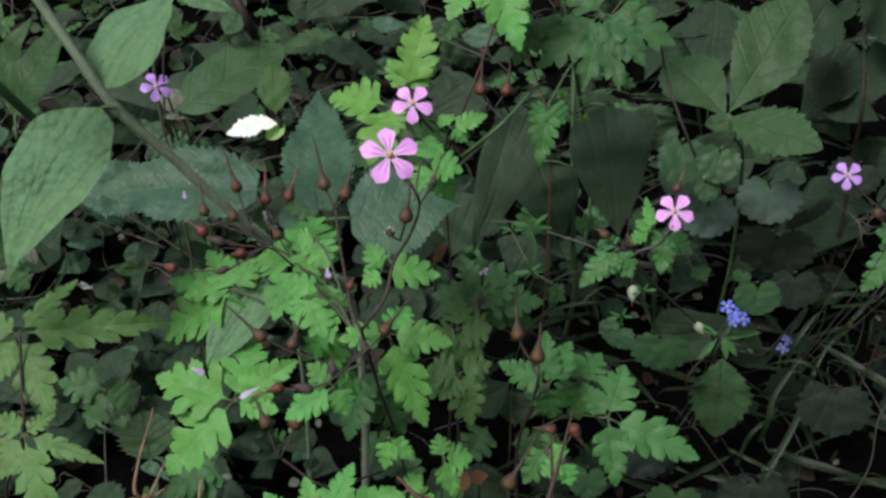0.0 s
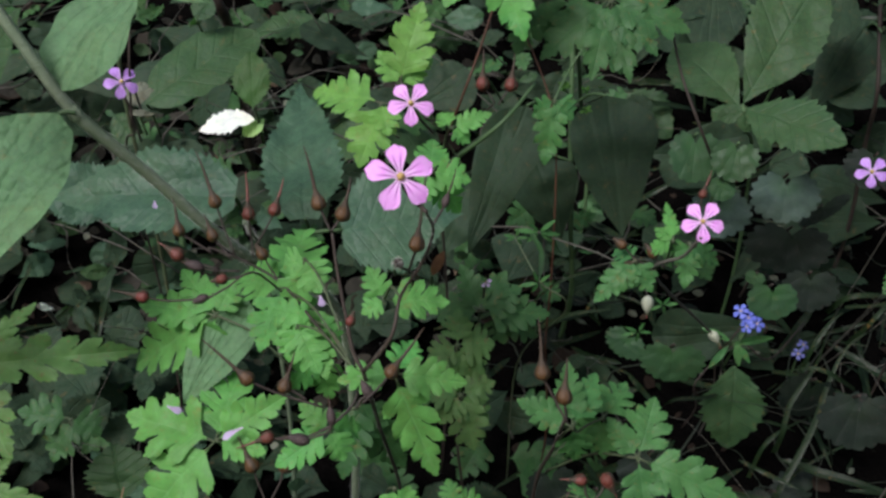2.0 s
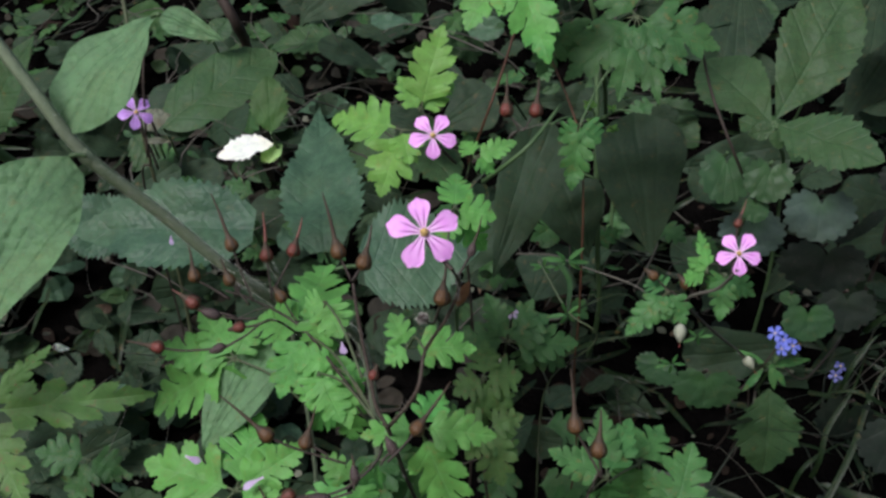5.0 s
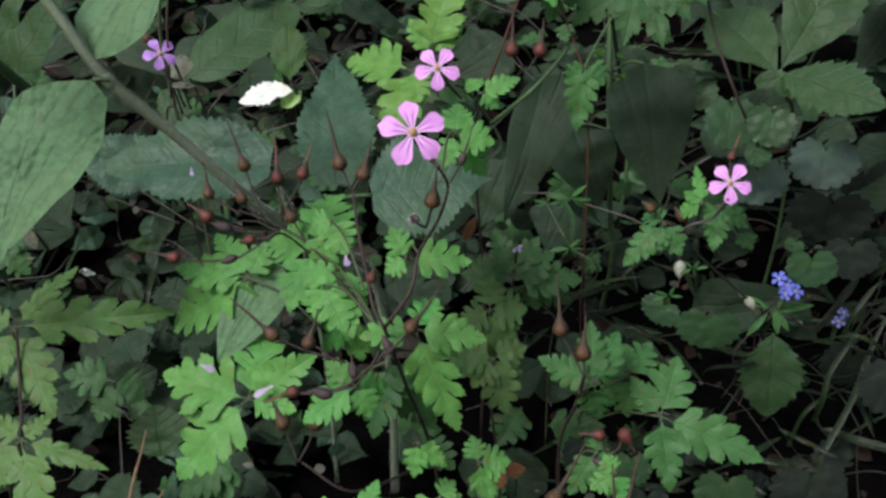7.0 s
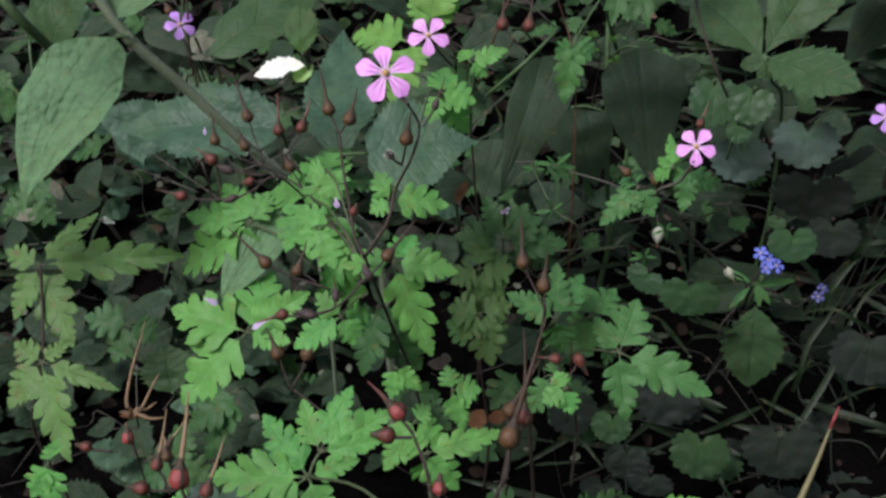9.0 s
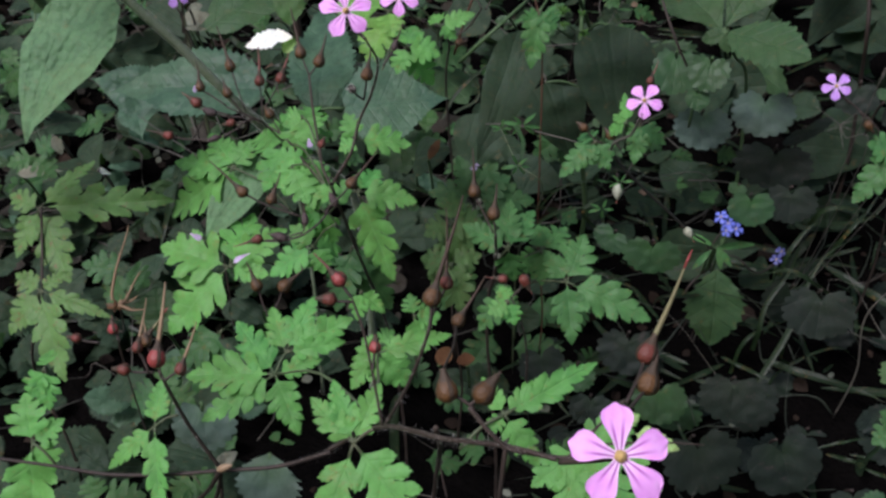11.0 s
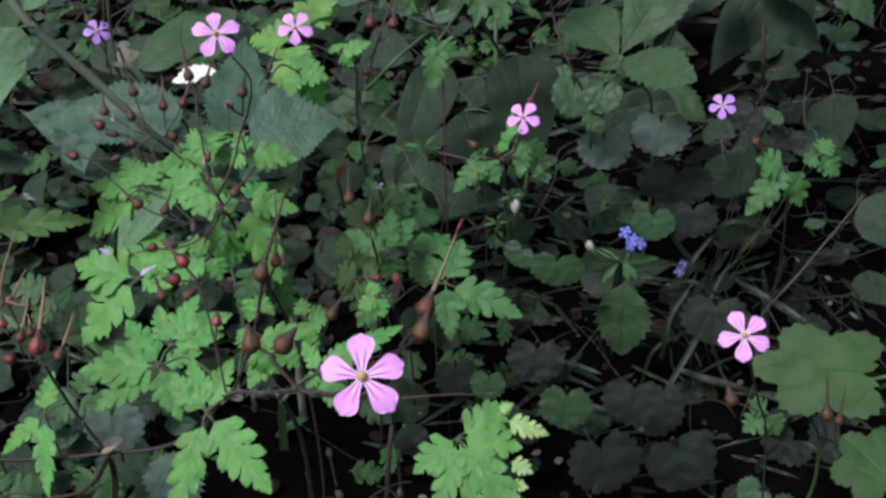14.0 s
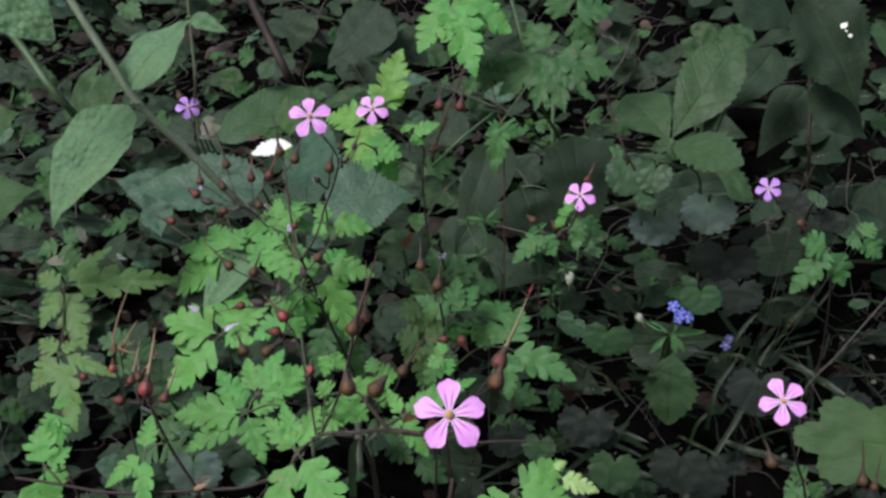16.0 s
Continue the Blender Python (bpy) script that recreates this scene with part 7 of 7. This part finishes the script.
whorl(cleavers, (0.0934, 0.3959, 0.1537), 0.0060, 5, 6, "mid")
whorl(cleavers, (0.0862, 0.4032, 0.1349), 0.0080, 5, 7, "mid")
ribbon(cleavers, [(0.0424, 0.4380, 0.1635), (0.0465, 0.4341, 0.1570), (0.0462, 0.4297, 0.1493), (0.0451, 0.4269, 0.1447)], 0.0022, "heart")

umbel = thing("parsley_plant", (0.0750, 0.6000, -0.0400), "small yellow-green seed head on thin stalks", "plant")
stem(umbel, [(0.0750, 0.6000, -0.0450), (0.0760, 0.6600, 0.0600), (0.0800, 0.6250, 0.1400), (0.0751, 0.5536, 0.1741)], 0.00050, 0.00035, "dark", 0)
stem(umbel, [(0.0751, 0.5536, 0.1741), (0.0701, 0.5548, 0.1849)], 0.00025, 0.00018, "green", 0)
whorl(umbel, (0.0701, 0.5548, 0.1849), 0.0032, 5, 20, "lime", 0.55)
stem(umbel, [(0.0751, 0.5536, 0.1741), (0.0686, 0.5551, 0.1855)], 0.00025, 0.00018, "green", 0)
whorl(umbel, (0.0686, 0.5551, 0.1855), 0.0032, 5, 21, "lime", 0.55)
stem(umbel, [(0.0751, 0.5536, 0.1741), (0.0824, 0.5580, 0.1702)], 0.00025, 0.00018, "green", 0)
whorl(umbel, (0.0824, 0.5580, 0.1702), 0.0032, 5, 22, "lime", 0.55)
stem(umbel, [(0.0751, 0.5536, 0.1741), (0.0698, 0.5501, 0.1782)], 0.00025, 0.00018, "green", 0)
whorl(umbel, (0.0698, 0.5501, 0.1782), 0.0032, 5, 23, "lime", 0.55)
stem(umbel, [(0.0751, 0.5536, 0.1741), (0.0691, 0.5513, 0.1859)], 0.00025, 0.00018, "green", 0)
whorl(umbel, (0.0691, 0.5513, 0.1859), 0.0032, 5, 24, "lime", 0.55)
stem(umbel, [(0.0751, 0.5536, 0.1741), (0.0825, 0.5587, 0.1694)], 0.00025, 0.00018, "green", 0)
whorl(umbel, (0.0825, 0.5587, 0.1694), 0.0032, 5, 25, "lime", 0.55)
stem(umbel, [(0.0751, 0.5536, 0.1741), (0.0805, 0.5528, 0.1836)], 0.00025, 0.00018, "green", 0)
whorl(umbel, (0.0805, 0.5528, 0.1836), 0.0032, 5, 26, "lime", 0.55)

dry_head = thing("dry_stem", (0.2350, 0.5800, -0.0400), "dry grey-brown flower stalks with withered branching heads", "stalk")
stem(dry_head, [(0.2350, 0.5800, -0.0450), (0.2356, 0.4888, 0.1607), (0.2391, 0.4910, 0.1687), (0.2453, 0.4944, 0.1824)], 0.00028, 0.00020, "straw", 14)
stem(dry_head, [(0.2453, 0.4944, 0.1824), (0.2375, 0.4935, 0.1897)], 0.00025, 0.00012, "straw", 14)
stem(dry_head, [(0.2453, 0.4944, 0.1824), (0.2407, 0.4908, 0.1844)], 0.00025, 0.00012, "straw", 14)
stem(dry_head, [(0.2453, 0.4944, 0.1824), (0.2473, 0.4898, 0.1864)], 0.00025, 0.00012, "straw", 14)
stem(dry_head, [(0.2453, 0.4944, 0.1824), (0.2512, 0.4894, 0.1881)], 0.00025, 0.00012, "straw", 14)
stem(dry_head, [(0.2350, 0.5800, -0.0450), (0.2634, 0.4704, 0.1357), (0.2619, 0.4797, 0.1561), (0.2611, 0.4848, 0.1682)], 0.00028, 0.00022, "straw", 14)
stem(dry_head, [(0.2614, 0.4847, 0.1682), (0.2638, 0.4940, 0.1835)], 0.00022, 0.00011, "straw", 14)
stem(dry_head, [(0.2614, 0.4847, 0.1682), (0.2534, 0.4901, 0.1649)], 0.00022, 0.00011, "straw", 14)
stem(dry_head, [(0.2614, 0.4847, 0.1682), (0.2740, 0.4858, 0.1697)], 0.00022, 0.00011, "straw", 14)
stem(dry_head, [(0.2614, 0.4847, 0.1682), (0.2673, 0.4895, 0.1740)], 0.00022, 0.00011, "straw", 14)
stem(dry_head, [(0.2350, 0.5800, -0.0450), (0.2675, 0.4794, 0.1597), (0.2777, 0.4785, 0.1655), (0.2753, 0.4838, 0.1773), (0.2723, 0.4884, 0.1874)], 0.00026, 0.00015, "straw", 14)
stem(dry_head, [(0.2768, 0.4823, 0.1747), (0.2838, 0.4804, 0.1757)], 0.00019, 0.00012, "straw", 14)
stem(dry_head, [(0.2750, 0.4846, 0.1791), (0.2800, 0.4846, 0.1838)], 0.00019, 0.00012, "straw", 14)
stem(dry_head, [(0.2350, 0.5800, -0.0450), (0.2232, 0.4503, 0.1418), (0.2141, 0.4561, 0.1499), (0.2110, 0.4592, 0.1555)], 0.00026, 0.00022, "straw", 14)
stem(dry_head, [(0.2110, 0.4592, 0.1555), (0.1979, 0.4613, 0.1646)], 0.00026, 0.00012, "straw", 14)
stem(dry_head, [(0.2110, 0.4592, 0.1555), (0.2185, 0.4567, 0.1641)], 0.00026, 0.00012, "straw", 14)
stem(dry_head, [(0.2110, 0.4592, 0.1555), (0.2233, 0.4547, 0.1621)], 0.00026, 0.00012, "straw", 14)
stem(dry_head, [(0.2110, 0.4592, 0.1555), (0.2121, 0.4501, 0.1455)], 0.00026, 0.00012, "straw", 14)
stem(dry_head, [(0.2110, 0.4592, 0.1555), (0.2168, 0.4530, 0.1546)], 0.00026, 0.00012, "straw", 14)
stem(dry_head, [(0.2110, 0.4592, 0.1555), (0.2042, 0.4555, 0.1537)], 0.00026, 0.00012, "straw", 14)

droppings = thing("bird_dropping", (0.2847, 0.6211, 0.2337), "small white dried splashes on a dark leaf", "dropping")
blade("splash", droppings, "small", "pale", (0.2810, 0.6151, 0.2335), (0.2856, 0.6172, 0.2369), 0.0043)
blade("splash", droppings, "small", "pale", (0.2865, 0.6130, 0.2277), (0.2888, 0.6143, 0.2297), 0.0027)
blade("splash", droppings, "small", "pale", (0.2841, 0.6144, 0.2313), (0.2853, 0.6150, 0.2323), 0.0016)

burr_plant = thing("cleavers_plant", (0.0376, 0.2542, -0.0400), "grey dried burrs on thin tangled stems", "plant")
stem(burr_plant, [(0.0372, 0.2727, -0.0450), (0.0412, 0.2632, 0.0028), (0.0372, 0.2577, 0.0506), (0.0391, 0.2530, 0.0810), (0.0415, 0.2564, 0.1053), (0.0425, 0.2612, 0.1129)], 0.00138, 0.00115, "dark", 20)
stem(burr_plant, [(0.0306, 0.2650, -0.0450), (0.0346, 0.2555, 0.0066), (0.0306, 0.2500, 0.0582), (0.0284, 0.2412, 0.0826), (0.0227, 0.2432, 0.0866), (0.0171, 0.2439, 0.0887)], 0.00045, 0.00032, "sedge", 0)
stem(burr_plant, [(0.0424, 0.2659, -0.0450), (0.0464, 0.2564, 0.0064), (0.0424, 0.2509, 0.0578), (0.0457, 0.2425, 0.0821), (0.0429, 0.2465, 0.0889), (0.0361, 0.2477, 0.0920)], 0.00045, 0.00032, "sedge", 0)
stem(burr_plant, [(0.0358, 0.2456, 0.0693), (0.0475, 0.2439, 0.0840), (0.0542, 0.2449, 0.0847)], 0.00036, 0.00023, "sedge", 0)
stem(burr_plant, [(0.0267, 0.2437, 0.0676), (0.0317, 0.2439, 0.0863), (0.0428, 0.2482, 0.0918), (0.0507, 0.2494, 0.0925)], 0.00036, 0.00023, "sedge", 0)
fruit(burr_plant, (0.0262, 0.2417, 0.0836), (0.0204, 0.2448, 0.0895), (0.0194, 0.2453, 0.0906), 0.0027, "grey", "green", 60)
fruit(burr_plant, (0.0284, 0.2412, 0.0826), (0.0255, 0.2391, 0.0796), (0.0244, 0.2383, 0.0784), 0.0032, "grey", "green", 60)
fruit(burr_plant, (0.0250, 0.2422, 0.0846), (0.0174, 0.2404, 0.0829), (0.0160, 0.2401, 0.0826), 0.0025, "grey", "green", 60)
fruit(burr_plant, (0.0408, 0.2410, 0.0803), (0.0367, 0.2440, 0.0858), (0.0357, 0.2447, 0.0871), 0.0029, "grey", "green", 60)
fruit(burr_plant, (0.0431, 0.2376, 0.0745), (0.0422, 0.2402, 0.0787), (0.0419, 0.2410, 0.0801), 0.0027, "grey", "green", 60)
fruit(burr_plant, (0.0457, 0.2425, 0.0821), (0.0456, 0.2467, 0.0888), (0.0456, 0.2474, 0.0901), 0.0025, "grey", "green", 60)
fruit(burr_plant, (0.0193, 0.2465, 0.0925), (0.0161, 0.2536, 0.1046), (0.0158, 0.2544, 0.1059), 0.0025, "grey", "green", 60)
fruit(burr_plant, (0.0160, 0.2433, 0.0877), (0.0088, 0.2424, 0.0874), (0.0075, 0.2422, 0.0873), 0.0023, "grey", "green", 60)
fruit(burr_plant, (0.0457, 0.2425, 0.0821), (0.0507, 0.2415, 0.0797), (0.0520, 0.2412, 0.0790), 0.0025, "grey", "green", 60)
single_leaf(burr_plant, "acute", "ivy", (0.0415, 0.2757, 0.0793), (0.0467, 0.2693, 0.1064), (0.0550, 0.2615, 0.0924), 0.0138, 0, 1.0, "green")

grey_leaf_plant = thing("ground_ivy_plant", (-0.0723, 0.2693, -0.0400), "dull grey-green scalloped leaves low among the geraniums", "plant")
single_leaf(grey_leaf_plant, "coarse", "ivy_lit", (-0.0570, 0.2605, 0.0501), (-0.0547, 0.2649, 0.0952), (-0.0571, 0.2496, 0.0707), 0.0295, 0, 1.0, "green")
single_leaf(grey_leaf_plant, "round", "ivy_lit", (-0.0878, 0.2840, 0.0738), (-0.0861, 0.2814, 0.1076), (-0.0839, 0.2704, 0.0895), 0.0290, 0, 1.0, "green")

# ---- undergrowth ----
def scatter(name, label, category, specs, seed, clear=None):
    """Many small leaves joined into one mesh; none in the rectangle x0, x1, y0, y1 to keep clear."""
    rng = random.Random(seed)
    verts, faces, uvs, mats, index = [], [], [], [], []
    for kind, tone, count, (x0, x1), (y0, y1), (z0, z1), (s0, s1) in specs:
        if LEAF[tone] not in mats:
            mats.append(LEAF[tone])
        mi = mats.index(LEAF[tone])
        for _ in range(count):
            x, y = rng.uniform(x0, x1), rng.uniform(y0, y1)
            base = Vector((x, y, ground_z(x, y) + rng.uniform(z0, z1)))
            a = rng.uniform(0, 2 * math.pi)
            s = rng.uniform(s0, s1)
            tip = base + Vector((math.cos(a) * s, math.sin(a) * s * 0.8, rng.uniform(-0.45, 0.3) * s))
            m = place(base, tip, s * NATURAL[kind] * rng.uniform(0.8, 1.15), rng.uniform(-30, 30), NATURAL[kind])
            src = leaf_mesh(kind, rng.randrange(5), LEAF[tone])
            if clear and clear[0] < x < clear[1] and clear[2] < y < clear[3]:
                continue
            off = len(verts)
            verts += [tuple(m @ v.co) for v in src.vertices]
            uvs += [(v.co.x, v.co.y) for v in src.vertices]
            for f in src.polygons:
                faces.append(tuple(off + i for i in f.vertices))
                index.append(mi)
    me = bpy.data.meshes.new(name)
    me.from_pydata(verts, [], faces)
    layer = me.uv_layers.new(name="UVMap")
    flat = [c for lp in me.loops for c in uvs[lp.vertex_index]]
    layer.data.foreach_set("uv", flat)
    for m in mats:
        me.materials.append(m)
    me.polygons.foreach_set("material_index", index)
    me.polygons.foreach_set("use_smooth", [True] * len(index))
    return tagged(new(name, me), label, category, kind="stuff")


def tangle(name, label, category, material, count, xr, yr, zr, length, radius, seed):
    """Many thin bent stalks joined into one mesh."""
    rng = random.Random(seed)
    verts, faces = [], []
    for _ in range(count):
        x, y = rng.uniform(*xr), rng.uniform(*yr)
        p = Vector((x, y, ground_z(x, y) + rng.uniform(*zr)))
        a, ln = rng.uniform(0, 6.3), rng.uniform(*length)
        d = Vector((math.cos(a), math.sin(a), rng.uniform(-0.2, 0.9))) * ln
        knee = [p + d * q + Vector((rng.uniform(-0.22, 0.22), rng.uniform(-0.22, 0.22), rng.uniform(-0.05, 0.2))) * ln for q in (0.3, 0.6)]
        path = spline([p, *knee, p + d], 3)
        k = radius * rng.uniform(0.6, 1.4)
        v, f = rings(path, [k * (1 - 0.75 * i / (len(path) - 1)) for i in range(len(path))], 4)
        off = len(verts)
        verts += v
        faces += [tuple(off + i for i in q) for q in f]
    return tagged(new(name, mesh_from(name, verts, faces, [material])), label, category, kind="stuff")


# mostly dark tones, so the bank's shade lies in the leaf colour
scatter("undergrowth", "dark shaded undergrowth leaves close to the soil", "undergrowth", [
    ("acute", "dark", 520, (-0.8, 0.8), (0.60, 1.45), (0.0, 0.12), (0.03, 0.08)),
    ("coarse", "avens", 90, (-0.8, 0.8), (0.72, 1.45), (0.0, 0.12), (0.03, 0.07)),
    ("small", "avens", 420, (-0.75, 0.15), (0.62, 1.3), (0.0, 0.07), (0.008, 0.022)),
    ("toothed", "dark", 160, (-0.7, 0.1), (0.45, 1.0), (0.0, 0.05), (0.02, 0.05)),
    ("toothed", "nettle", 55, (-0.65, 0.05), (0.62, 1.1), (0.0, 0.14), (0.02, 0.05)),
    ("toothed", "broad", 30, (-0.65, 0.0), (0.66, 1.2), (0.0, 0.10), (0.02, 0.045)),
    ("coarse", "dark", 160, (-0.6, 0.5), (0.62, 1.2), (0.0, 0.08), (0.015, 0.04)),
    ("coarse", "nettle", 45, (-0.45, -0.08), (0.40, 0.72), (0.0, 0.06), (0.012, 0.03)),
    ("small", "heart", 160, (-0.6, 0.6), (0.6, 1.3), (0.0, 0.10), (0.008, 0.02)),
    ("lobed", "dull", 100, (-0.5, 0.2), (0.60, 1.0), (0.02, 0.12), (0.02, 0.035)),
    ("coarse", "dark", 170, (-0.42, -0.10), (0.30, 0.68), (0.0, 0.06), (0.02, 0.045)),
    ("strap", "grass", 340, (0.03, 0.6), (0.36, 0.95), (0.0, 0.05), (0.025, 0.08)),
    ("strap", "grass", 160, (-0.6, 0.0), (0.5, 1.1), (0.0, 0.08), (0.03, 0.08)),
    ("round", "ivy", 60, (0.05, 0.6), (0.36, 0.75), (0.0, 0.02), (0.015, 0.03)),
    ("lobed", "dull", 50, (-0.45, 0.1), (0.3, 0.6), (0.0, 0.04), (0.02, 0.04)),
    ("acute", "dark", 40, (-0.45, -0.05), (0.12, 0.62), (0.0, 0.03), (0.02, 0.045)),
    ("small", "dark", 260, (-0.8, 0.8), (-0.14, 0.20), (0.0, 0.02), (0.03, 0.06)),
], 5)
scatter("bank_undergrowth", "low dark green growth covering the rest of the bank", "undergrowth", [
    ("small", "dark", 1500, (-2.2, -0.75), (-0.8, 3.0), (0.0, 0.10), (0.03, 0.09)),
    ("small", "dark", 1500, (0.75, 2.2), (-0.8, 3.0), (0.0, 0.10), (0.03, 0.09)),
    ("small", "avens", 1300, (-0.8, 0.8), (1.4, 3.0), (0.0, 0.12), (0.03, 0.09)),
    ("small", "dark", 900, (-0.8, 0.8), (-0.9, -0.12), (0.0, 0.04), (0.03, 0.07)),
    ("small", "dark", 1500, (-3.4, 3.4), (-2.0, 4.2), (0.0, 0.10), (0.04, 0.11)),
    ("small", "dark", 1300, (-5.2, 5.2), (-3.6, 6.0), (0.0, 0.10), (0.05, 0.13)),
    ("small", "avens", 1100, (-8.0, 8.0), (-6.0, 9.0), (0.0, 0.10), (0.06, 0.16)),
], 21, (-0.76, 0.76, -0.14, 1.42))
scatter("leaf_litter", "brown dead leaves lying on the soil", "leaf litter", [
    ("acute", "litter", 90, (-0.6, 0.6), (0.55, 1.3), (0.0, 0.012), (0.015, 0.04)),
    ("small", "grey", 60, (0.0, 0.5), (0.36, 0.72), (0.0, 0.03), (0.003, 0.009)),
    ("small", "grey", 45, (-0.45, -0.08), (0.45, 0.85), (0.0, 0.05), (0.003, 0.010)),
    ("acute", "mould", 420, (-0.65, 0.05), (0.58, 1.25), (0.0, 0.03), (0.012, 0.035)),
    ("small", "mould", 400, (-0.60, 0.02), (0.52, 1.1), (0.0, 0.02), (0.006, 0.018)),
    ("acute", "tan", 60, (-0.65, 0.2), (0.58, 1.2), (0.0, 0.04), (0.006, 0.02)),
    ("small", "litter", 900, (-0.6, 0.7), (0.1, 1.5), (0.0, 0.012), (0.005, 0.016)),
    ("small", "dark", 400, (-0.6, 0.7), (0.55, 1.5), (0.0, 0.02), (0.006, 0.016)),
], 9)
tangle("stalk_tangle", "thin dry stalks tangled near the soil", "stalks", STEM["straw"], 170, (-0.55, 0.6), (0.25, 1.2), (0.0, 0.04), (0.03, 0.10), 0.0004, 3)
tangle("twig_tangle", "thin grey twigs in front of the bank", "twigs", STEM["straw"], 300, (-0.7, 0.2), (0.58, 1.3), (0.0, 0.12), (0.03, 0.14), 0.0007, 8)
tangle("green_tangle", "thin grey-green grass stems tangled near the soil", "grass", STEM["sedge"], 140, (0.04, 0.55), (0.36, 0.80), (0.0, 0.05), (0.03, 0.12), 0.0006, 4)
